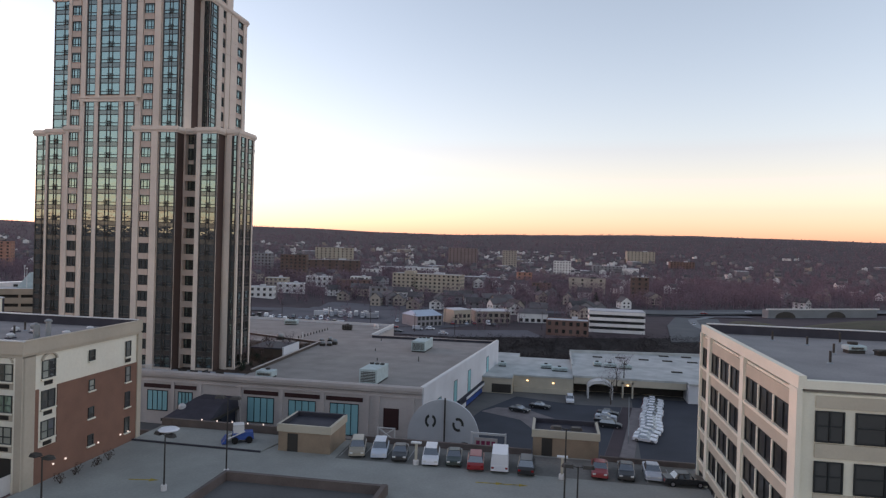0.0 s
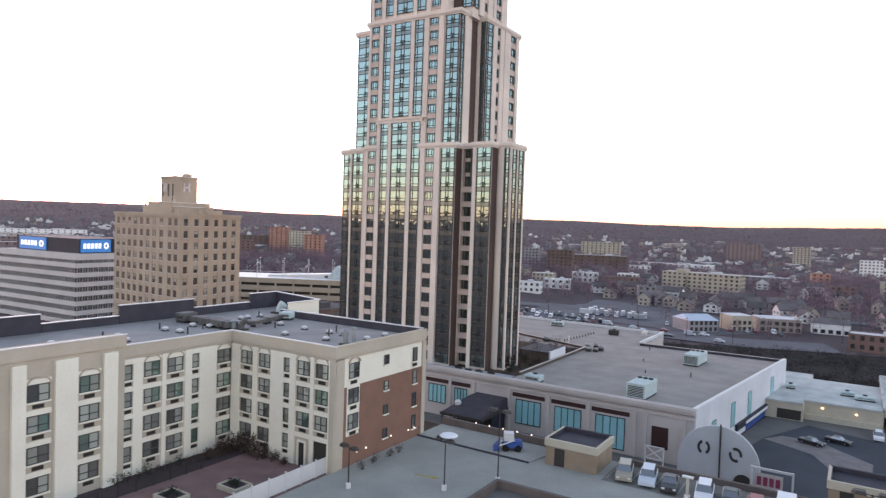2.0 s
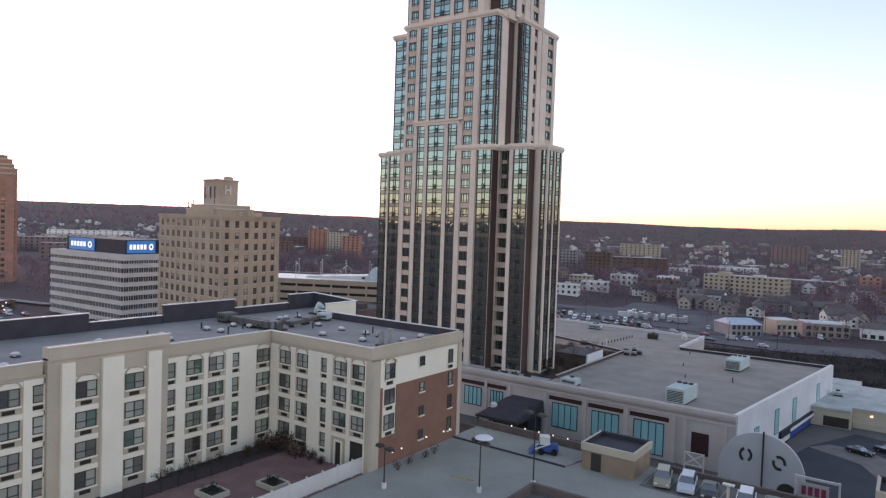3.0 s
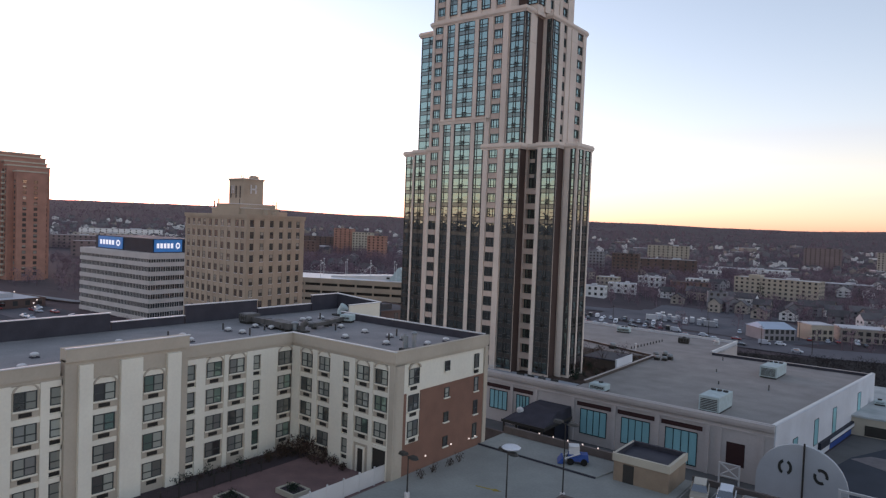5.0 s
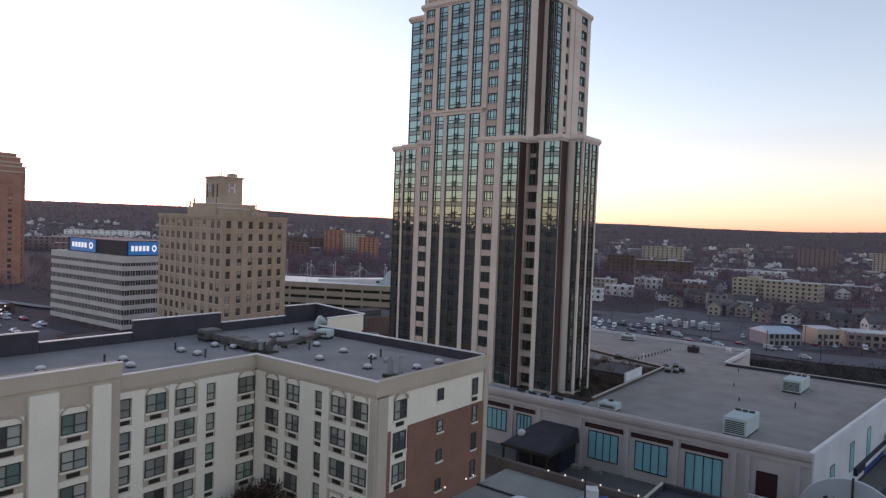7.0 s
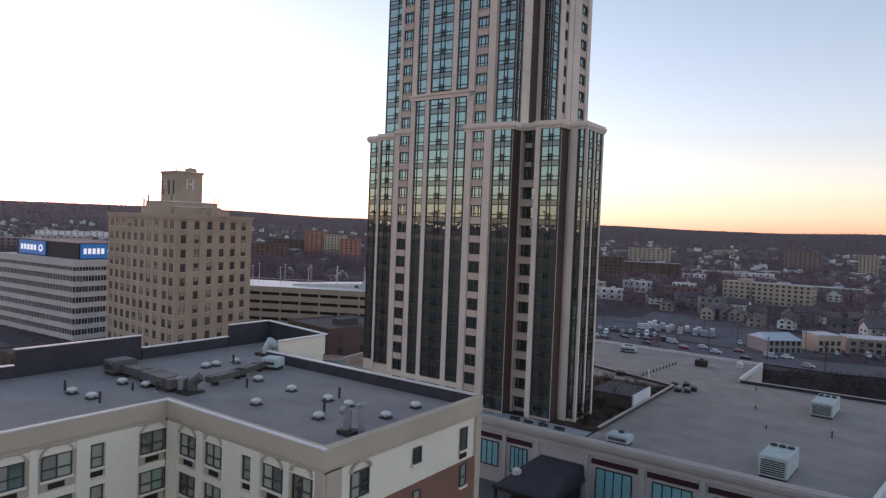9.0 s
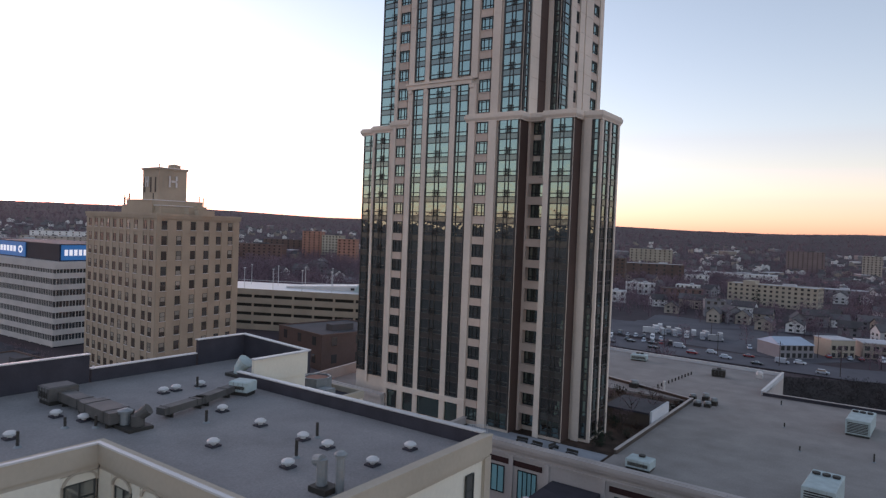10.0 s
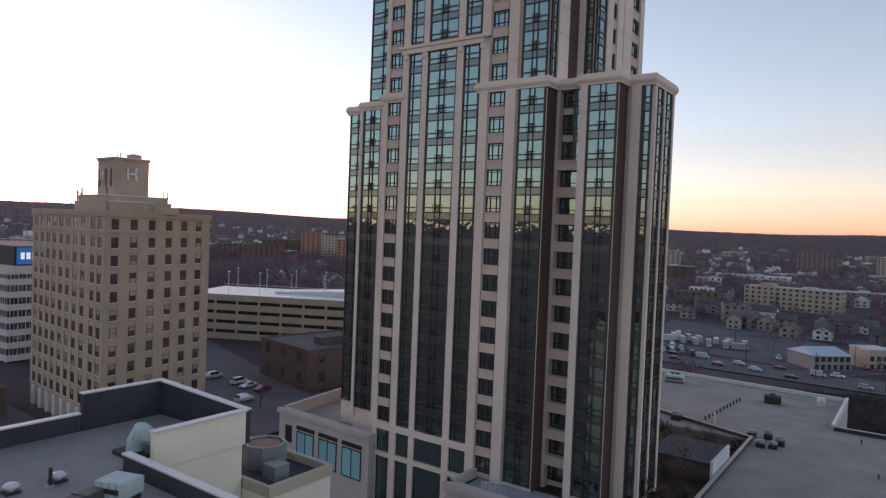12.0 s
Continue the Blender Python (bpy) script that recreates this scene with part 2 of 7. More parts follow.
class Geo:
    """Gathers the faces of one mesh."""

    def __init__(self):
        self.v, self.f, self.k = [], [], []

    def face(self, points, k=0):
        a = len(self.v)
        self.v += [tuple(p) for p in points]
        self.f.append(tuple(range(a, a + len(points)))), self.k.append(k)

    def box(self, x0, x1, y0, y1, z0, z1, k=0, m=None):
        c = [(x, y, z) for z in (z0, z1) for x, y in ((x0, y0), (x1, y0), (x1, y1), (x0, y1))]
        if m is not None:
            c = [tuple(m @ Vector(p)) for p in c]
        a = len(self.v)
        self.v += c
        for f in ((3, 2, 1, 0), (4, 5, 6, 7), (0, 1, 5, 4), (1, 2, 6, 5), (2, 3, 7, 6), (3, 0, 4, 7)):
            self.f.append(tuple(a + i for i in f)), self.k.append(k)
        return self

    def prism(self, poly, z0, z1, k=0, top=None):
        n, a = len(poly), len(self.v)
        self.v += [(x, y, z0) for x, y in poly] + [(x, y, z1) for x, y in (top or poly)]
        for i in range(n):
            j = (i + 1) % n
            self.f.append((a + i, a + j, a + n + j, a + n + i)), self.k.append(k)
        self.f += [tuple(a + n + i for i in range(n)), tuple(a + i for i in reversed(range(n)))]
        self.k += [k, k]
        return self

    def tube(self, p, q, r0, r1=None, n=8, k=0):
        p, q = Vector(p), Vector(q)
        r1 = r0 if r1 is None else r1
        d = (q - p).normalized()
        s = d.orthogonal().normalized()
        t = d.cross(s)
        a = len(self.v)
        for c, r in ((p, r0), (q, r1)):
            for i in range(n):
                w = 2 * math.pi * i / n
                self.v.append(tuple(c + r * (math.cos(w) * s + math.sin(w) * t)))
        for i in range(n):
            j = (i + 1) % n
            self.f.append((a + i, a + j, a + n + j, a + n + i)), self.k.append(k)
        self.f += [tuple(a + i for i in reversed(range(n))), tuple(a + n + i for i in range(n))]
        self.k += [k, k]
        return self

    def lathe(self, rings, x=0, y=0, n=16, k=0):
        """rings: (radius, z) from below upwards."""
        a = len(self.v)
        for r, z in rings:
            for i in range(n):
                w = 2 * math.pi * i / n
                self.v.append((x + r * math.cos(w), y + r * math.sin(w), z))
        for j in range(len(rings) - 1):
            for i in range(n):
                i2 = (i + 1) % n
                self.f.append((a + j * n + i, a + j * n + i2, a + (j + 1) * n + i2, a + (j + 1) * n + i)), self.k.append(k)
        b = a + (len(rings) - 1) * n
        self.f += [tuple(a + i for i in reversed(range(n))), tuple(b + i for i in range(n))]
        self.k += [k, k]
        return self

    def mesh(self, name, materials):
        me = bpy.data.meshes.new(name)
        me.from_pydata(self.v, [], self.f)
        for m in materials:
            me.materials.append(m)
        if len(materials) > 1:
            me.polygons.foreach_set("material_index", self.k)
        me.update()
        return me


def thing(name, label, category, at=None, group="", kind="", geo=None, materials=()):
    """A top-level thing: an Empty at its base, or a mesh of its own."""
    ob = new(name, geo.mesh(name, materials) if geo else None)
    PLACE[ob] = at or Matrix.Identity(4)
    ob.matrix_basis = PLACE[ob]
    return tagged(ob, label, category, group, kind)


def part(name, geo, mat, parent, label="", m=None):
    """One mesh under a thing or a part; m is its pose in the world (the parent's, if left out)."""
    mats = mat if isinstance(mat, (list, tuple)) else [mat]
    me = geo if isinstance(geo, bpy.types.Mesh) else geo.mesh(name, mats)
    ob = new(name, me)
    ob.parent = parent
    PLACE[ob] = PLACE[parent] if m is None else m
    ob.matrix_basis = PLACE[parent].inverted() @ PLACE[ob]
    return tagged(ob, label) if label else ob


def facade(x, y, facing, z=0.0):
    """Pose of a wall's own axes: x along it to the right as seen from outside, y inwards, z up. facing: degrees, 0 looks to -y, 90 to +x."""
    return pose(x, y, z, 0, 0, facing)


def offset(poly, d):
    """The outline of a counter-clockwise polygon moved outwards by d."""
    out, n = [], len(poly)
    for i in range(n):
        a, b, c = Vector(poly[i - 1]), Vector(poly[i]), Vector(poly[(i + 1) % n])
        e, f = (b - a).normalized(), (c - b).normalized()
        ne, nf = Vector((e.y, -e.x)), Vector((f.y, -f.x))
        k = 1 + ne.dot(nf)
        out.append(tuple(b + (ne + nf) * (d / max(k, 0.2))))
    return out


def ring(geo, poly, inner, z0, z1, k=0):
    """A band round an outline, from the outline inwards to the second one."""
    n = len(poly)
    for i in range(n):
        j = (i + 1) % n
        geo.prism([poly[i], poly[j], inner[j], inner[i]], z0, z1, k)
    return geo

# ---- ground ----
def height(x, y):
    """The land: a shelf of streets, a lower plain beyond it, a long ridge far off."""
    def ease(v, a, b):
        v = min(1, max(0, (v - a) / (b - a)))
        return v * v * (3 - 2 * v)
    r = math.hypot(x, y)
    low = -9 * ease(y + 0.12 * min(0, x + 60), 216, 262) * ease(x, -330, -150)
    far = ease(r, 900, 3900)
    ridge = 92 + 16 * math.sin(math.atan2(x, y) * 3.1 + 0.6) + 7 * math.sin(math.atan2(x, y) * 11)
    ridge += 14 * min(1, max(0, (-math.atan2(x, y) - 0.2) / 0.3))
    roll = 5 * noise.noise(Vector((x / 420, y / 420, 0))) * ease(r, 500, 1200)
    return low * (1 - far) + (ridge + 3 * noise.noise(Vector((x / 90, y / 90, 3)))) * far + roll


def build_ground():
    g = Geo()
    radii = [0, 60, 120, 170, 200, 215, 225, 235, 245, 255, 265, 280, 310, 360, 430, 520, 640, 800, 1000, 1250, 1550, 1900, 2300, 2700, 3100, 3500, 3900, 4300, 4800]
    n = 360
    for r in radii:
        for i in range(n):
            w = 2 * math.pi * i / n
            x, y = r * math.sin(w), r * math.cos(w)
            g.v.append((x, y, height(x, y) - (0.0 if r < 4500 else 60)))
    for j in range(len(radii) - 1):
        for i in range(n):
            i2 = (i + 1) % n
            g.f.append((j * n + i, (j + 1) * n + i, (j + 1) * n + i2, j * n + i2)), g.k.append(0)
    thing("ground", "brown winter ground of streets, yards and woods", "ground", kind="structure", geo=g, materials=[GROUND])


build_ground()


def slab(name, label, category, poly, z0, z1, mat, kind="structure"):
    return thing(name, label, category, kind=kind, geo=Geo().prism(poly, z0, z1), materials=[mat])


# ---- tower ----
STOREY = 3.38
MESHES = {}


def shared(key, build, mats):
    if key not in MESHES:
        MESHES[key] = build().mesh(key[0], mats)
    return MESHES[key]


def lattice(ups, bars, w, h, y0, y1, g=None):
    """One connected frame: upright bars and cross bars, each (from, to), in a field w by h."""
    g = g or Geo()
    us = sorted({0, w, *[v for b in ups for v in b]})
    zs = sorted({0, h, *[v for b in bars for v in b]})
    inside = lambda v, spans: any(a - 1e-6 <= v <= b + 1e-6 for a, b in spans)
    solid = {(i, j) for i in range(len(us) - 1) for j in range(len(zs) - 1) if inside((us[i] + us[i + 1]) / 2, ups) or inside((zs[j] + zs[j + 1]) / 2, bars)}
    index = {}

    def at(i, j, y):
        if (i, j, y) not in index:
            index[i, j, y] = len(g.v)
            g.v.append((us[i], y, zs[j]))
        return index[i, j, y]
    for i, j in solid:
        faces = [[(i, j, y0), (i + 1, j, y0), (i + 1, j + 1, y0), (i, j + 1, y0)]]
        for (di, dj), (p, q) in (((-1, 0), ((i, j + 1), (i, j))), ((1, 0), ((i + 1, j), (i + 1, j + 1))), ((0, -1), ((i, j), (i + 1, j))), ((0, 1), ((i + 1, j + 1), (i, j + 1)))):
            if (i + di, j + dj) not in solid:
                faces.append([(*p, y0), (*p, y1), (*q, y1), (*q, y0)])
        for f in faces:
            g.f.append(tuple(at(*c) for c in f)), g.k.append(0)
    return g


def pane_mesh(w, h, mat, depth=0.03):
    key = ("pane", round(w, 2), round(h, 2), mat.name)
    return shared(key, lambda: Geo().box(0, w, -depth / 2, depth / 2, 0, h), [mat])


def glass_bay(tower, m, w, rows, rail=True):
    """A tall glazed bay: dark mullions and spandrels in one frame, with a pane on every floor."""
    g = Geo()
    z0, z1 = rows[0] - 1.35, rows[-1] + 1.45
    ups = [0, 0.41, 0.59, 1] if w > 3 else [0, 0.3, 1]
    for u in ups:
        t = 0.1 if u in (0, 1) else 0.05
        c = min(max(u * w, t), w - t)
        g.box(c - t, c + t, -0.16, 0.1, z0, z1)
    for c in rows:
        g.box(0, w, -0.07, 0.1, c + 1.2, min(c + 2.12, z1), 1)
        for z in (c + 1.2, c - 1.22, c - 0.55):
            g.box(0, w, -0.13, 0.08, z - 0.075, z + 0.075)
        if rail and w > 3:
            for z in (c - 1.18, c - 0.2):
                g.box(0.37 * w, 0.63 * w, -0.3, -0.22, z, z + 0.07)
            for i in range(6):
                u = (0.375 + 0.25 * i / 5) * w
                g.box(u - 0.022, u + 0.022, -0.29, -0.23, c - 1.2, c - 0.2)
    bay = part("glass_bay", g, [BAY_FRAME, SPANDREL], tower, "dark-framed glazed bay", m)
    me = pane_mesh(w, 2.42, TOWER_GLASS)
    for c in rows:
        part("pane", me, None, bay, m=m @ Matrix.Translation((0, -0.01, c - 1.21)))


def window_frame_mesh(w, h):
    def build():
        return lattice([(0, 0.17), (w - 0.17, w), (0.3 * w - 0.045, 0.3 * w + 0.045), (0.7 * w - 0.045, 0.7 * w + 0.045)],
                       [(0, 0.17), (h - 0.17, h), (h * 0.26 - 0.05, h * 0.26 + 0.05), (h * 0.84 - 0.04, h * 0.84 + 0.04)], w, h, -0.12, 0.1)
    return shared(("window", round(w, 2), round(h, 2)), build, [FRAME_DARK])


def punched_bay(tower, m, w, rows, stone):
    """A column of separate windows between stone spandrels."""
    h = 2.15
    tops = [rows[0] - STOREY] + list(rows)
    for a, b in zip(tops, list(rows) + [rows[-1] + STOREY]):
        z0 = a + h / 2 if a >= rows[0] else b - h / 2 - 0.5
        z1 = b - h / 2 if b <= rows[-1] else a + h / 2 + 0.5
        hs = round(z1 - z0, 2)
        me = shared(("spandrel", round(w, 2), hs, stone.name), lambda: Geo().box(0, w, -0.22, 0.1, 0, hs).box(0, w, -0.3, -0.2, hs - 0.14, hs + 0.02), [stone])
        part("spandrel", me, None, tower, m=m @ Matrix.Translation((0, 0, z0)))
    fm, pm = window_frame_mesh(w, h), pane_mesh(w, h, TOWER_GLASS)
    for c in rows:
        at = m @ Matrix.Translation((0, -0.02, c - h / 2))
        f = part("window", fm, None, tower, m=at)
        part("pane", pm, None, f, m=at)


def piers(tower, m, spans, z0, z1, stone, proud=0.38):
    for a, b in spans:
        g = Geo().box(a + 0.03, b - 0.03, 0.06 - proud, 0.1, z0, z1)
        z = z0
        while z < z1:                       # cast lengths with open joints
            g.box(a, b, -proud, 0.09, z, min(z + STOREY - 0.06, z1))
            z += STOREY
        part("pier", g, stone, tower, m=m)


def slot_bay(tower, m, w, rows, open_rows):
    """A recessed column of deep loggias between stone spandrels; the top storeys are one glazed slit."""
    h = 2.15
    for c in rows:
        at = m @ Matrix.Translation((0, 1.05, c - h / 2))
        f = part("window", window_frame_mesh(w, h + 0.3), None, tower, m=at)
        part("pane", pane_mesh(w, h + 0.3, TOWER_GLASS), None, f, m=at)
        if c not in open_rows:
            me = shared(("spandrel", "slot", round(w, 2)), lambda: Geo().box(0, w, -0.1, 1.12, 0, STOREY - h).box(0, w, -0.2, -0.1, STOREY - h - 0.16, STOREY - h + 0.02), [PRECAST_PINK])
            part("spandrel", me, None, tower, m=m @ Matrix.Translation((0, 0, c + h / 2)))
    glass_bay(tower, m @ Matrix.Translation((w - 1.35, 0.05, 0)), 1.3, open_rows)


def build_tower():
    tower = thing("residential_tower", "tall stepped apartment tower of pink-beige precast and teal glass", "tower", pose(-92, 145, 0))
    FY, EX = 127.4, -67.13                       # planes of the front and of the east end
    low = [(-116.5, 132.6), (-111.9, 132.6), (-111.9, 130.6), (-104.6, 130.6), (-104.6, FY), (-78.7, FY), (-78.7, 131.4), (-74.9, 131.4), (-74.9, 129),
           (-70.2, 129), (-70.2, 131.8), (EX, 131.8), (EX, 139.0), (-77.6, 139.0), (-77.6, 160), (-82, 164), (-104.6, 164), (-116.5, 158)]
    mid = [(-112.6, 132.8), (-104.6, 132.8), (-104.6, 127.6), (-78.75, 127.6), (-78.75, 135.3), (-76.3, 135.3), (-76.3, 152.4), (-90, 160), (-105, 160), (-112.6, 155)]
    top = [(-109.4, 133.5), (-104.6, 133.5), (-104.6, 128.2), (-82.6, 128.2), (-82.6, 131), (-77.6, 131), (-77.6, 148), (-103, 153), (-109.4, 150)]

    def flat(g_poly, z0, z1):
        part("wall", Geo().prism(g_poly, z0, z1), PRECAST, tower, m=pose(0, 0, 0))

    flat(low, -1, 60.4), flat(mid, 60, 90.8), flat(top, 90, 128)

    def cornice(poly, z, out=0.8):
        g = Geo().prism(offset(poly, out * 0.6), z - 1.2, z - 0.95).prism(offset(poly, out * 0.7), z - 0.95, z - 0.6, top=offset(poly, out))
        g.prism(offset(poly, out), z - 0.6, z - 0.15).prism(offset(poly, out * 0.75), z - 0.15, z + 0.12)
        part("cornice", g, PRECAST, tower, m=pose(0, 0, 0))

    cornice([(-116.5, 132.6), (-111.9, 132.6), (-111.9, 130.6), (-104.6, 130.6), (-104.6, FY), (-101.4, FY), (-101.4, 150), (-116.5, 150)], 60.7, 0.6)
    cornice([(-88.4, FY), (-78.7, FY), (-78.7, 130.2), (-74.9, 130.2), (-74.9, 129), (-70.2, 129), (-70.2, 131.8), (EX, 131.8), (EX, 139.0),
             (-77.6, 139.0), (-77.6, 160), (-88.4, 160)], 60.75, 0.6)
    part("band", Geo().prism(offset([(-100.8, FY), (-88.4, FY), (-88.4, 138), (-100.8, 138)], 0.62), 66.0, 66.9).prism(offset([(-100.8, FY), (-88.4, FY), (-88.4, 138), (-100.8, 138)], 0.8), 66.7, 67.05), PRECAST, tower, m=pose(0, 0, 0))
    for u in (-100.8, -97.4, -91.5, -87.9):          # brackets under the band
        part("bracket", Geo().box(u - 0.4, u + 0.4, FY - 0.55, FY, 65.3, 66.0), PRECAST, tower, m=pose(0, 0, 0))
    cornice(mid, 91.0, 0.7), cornice(top, 127)

    rows = [58.7 - STOREY * k for k in range(15)][::-1]
    up = [62.1 + STOREY * k for k in range(9)]
    third = [93.6 + STOREY * k for k in range(10)]
    middle = [("g", 4.4, 6.72), ("g", 7.65, 12.5), ("g", 13.6, 16.1)]
    outer = [("p", 0.75, 2.8), ("p", 17.82, 20.05)]

    def side(x, y, facing, bays, spans, zs, z0, z1, stone=PRECAST, brown=()):
        m = facade(x, y, facing)
        for kind, a, b in bays:
            at = m @ Matrix.Translation((a, 0, 0))
            if kind == "g":
                glass_bay(tower, at @ Matrix.Translation((0, -0.12, 0)), b - a, zs)
            else:
                punched_bay(tower, at, b - a, zs, PRECAST_PINK)
        piers(tower, m, spans, z0, z1, stone)
        piers(tower, m, brown, z0, z1, BROWN_AND_SHADE)

    low_top = 59.7
    # front: the three glazed columns run up through the lower cornice to the band
    side(-104.6, FY, 0, outer[:1], [(0, 0.7)], rows[1:], 13.4, low_top)
    side(-104.6, FY, 0, middle, [], rows[1:] + up[:2], 13.4, 65)
    piers(tower, facade(-104.6, FY, 0), [(3.25, 4.35), (6.72, 7.65), (12.53, 13.6), (16.3, 17.6)], 13.4, 66.0, PRECAST)
    side(-104.6, FY, 0, outer[1:] + [("g", 22.1, 25.85)], [(20.25, 21.75)], rows, 9, low_top)
    side(-111.9, 130.6, 0, [("g", 0.35, 3.9)], [(-0.25, 0.3), (4.0, 5.4)], rows[1:], 12, low_top)
    side(-116.5, 132.6, 0, [("g", 0.15, 4.4)], [], rows[1:], 12, low_top)
    # the dark of this east face is painted on as a brown sheet
    part("return_panel", Geo().box(0.15, 2.75, -0.06, 0.02, 9, low_top), BROWN_AND_SHADE, tower, "bay return with its shade painted dark brown", m=facade(-78.7, FY, 90))
    part("pier", Geo().box(0, 0.5, -0.12, 1.2, 9, low_top), PRECAST_PINK, tower, "pink precast pier", m=facade(-78.7, 130.2, 0))
    slot_bay(tower, facade(-78.2, 130.2, 0), 3.25, rows, rows[-3:])
    side(-74.9, 129, 0, [("g", 1.0, 4.65)], [(0, 0.95)], rows, 9, low_top)
    # brown sheet again in place of the shaded east glass
    part("return_panel", Geo().box(0.15, 2.75, -0.06, 0.02, 9, low_top), BROWN_AND_SHADE, tower, "bay return with its shade painted dark brown", m=facade(-70.2, 129, 90))
    side(-70.2, 131.8, 0, [("g", 1.85, 3.0)], [(0.6, 1.8)], rows, 9, low_top)
    side(EX, 131.8, 90, [("g", 0.6, 3.05), ("g", 3.75, 6.5)], [(0.05, 0.5), (3.15, 3.65), (6.6, 7.15)], rows, 9, low_top)
    # second tier, over the same columns
    side(-104.6, 127.6, 0, outer, [(0, 0.7), (20.3, 21.75)], up, 60, 90.2)
    side(-104.6, 127.6, 0, middle, [], up[2:], 67, 90.2)
    piers(tower, facade(-104.6, 127.6, 0), [(3.25, 4.35), (6.72, 7.65), (12.53, 13.6), (16.3, 17.6)], 66.9, 90.2, PRECAST)
    side(-104.6, 127.6, 0, [("g", 22.2, 25.75)], [], up, 60, 90.2)
    side(-112.6, 132.8, 0, [("g", 0.1, 6.2)], [(6.3, 7.9)], up, 60, 90.2)
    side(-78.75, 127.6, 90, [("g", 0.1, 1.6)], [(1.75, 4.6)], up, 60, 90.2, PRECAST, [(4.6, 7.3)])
    side(-78.75, 135.3, 0, [("g", 1.3, 2.4)], [(0.1, 1.25)], up, 60, 90.2)
    side(-76.3, 135.3, 90, [("g", 0.1, 3.1), ("p", 5.3, 6.7), ("p", 12.4, 15.3)], [(3.2, 5.2), (6.8, 8.8), (9.2, 12.3), (15.4, 17.0)], up, 60, 90.2)
    # third tier
    side(-104.6, 128.2, 0, outer + middle, [(0, 0.7), (3.25, 4.35), (6.72, 7.65), (12.53, 13.6), (16.3, 17.6), (20.3, 21.9)], third, 91, 126)
    side(-109.4, 133.5, 0, [("g", 0.1, 4.7)], [], third, 91, 126)
    side(-82.6, 131, 0, [("g", 2.4, 4.9)], [], third, 91, 126, PRECAST, [(0.1, 2.3)])
    side(-77.6, 131, 90, [("g", 0.1, 2.4), ("p", 5, 6.5), ("p", 11, 13.5)], [(2.6, 4.9), (6.6, 9), (9.4, 10.9), (13.6, 16.5)], third, 91, 126)
    # band and tall shop windows under the front
    f = facade(-104.6, FY, 0)
    part("band", Geo().box(0, 17.7, -0.62, 0.1, 12.6, 13.5).box(0, 17.7, -0.47, 0.1, 8.6, 9.2), PRECAST, tower, m=f)
    for _, a, b in outer[:1] + middle:
        for z0, z1 in ((9.3, 12.5), (1.5, 8.5)):
            w = part("window", lattice([(0, 0.1), (b - a - 0.1, b - a)], [(0, 0.12), (z1 - z0 - 0.12, z1 - z0)], b - a, z1 - z0, -0.12, 0.1), FRAME_DARK, tower, m=f @ Matrix.Translation((a, 0, z0)))
            part("pane", pane_mesh(b - a, z1 - z0, TOWER_GLASS), None, w, m=f @ Matrix.Translation((a, -0.02, z0)))
    piers(tower, f, [(0, 0.7), (3.25, 4.35), (6.72, 7.65), (12.53, 13.6), (16.3, 17.6)], -0.5, 12.6, PRECAST, 0.4)


build_tower()


# ---- hotel ----
LOT_Z = 12.0
FLOOR_H = 3.15
HOTEL_ROWS = [23.75 - FLOOR_H * k for k in range(4)]


ROOM_DICE = random.Random(7)


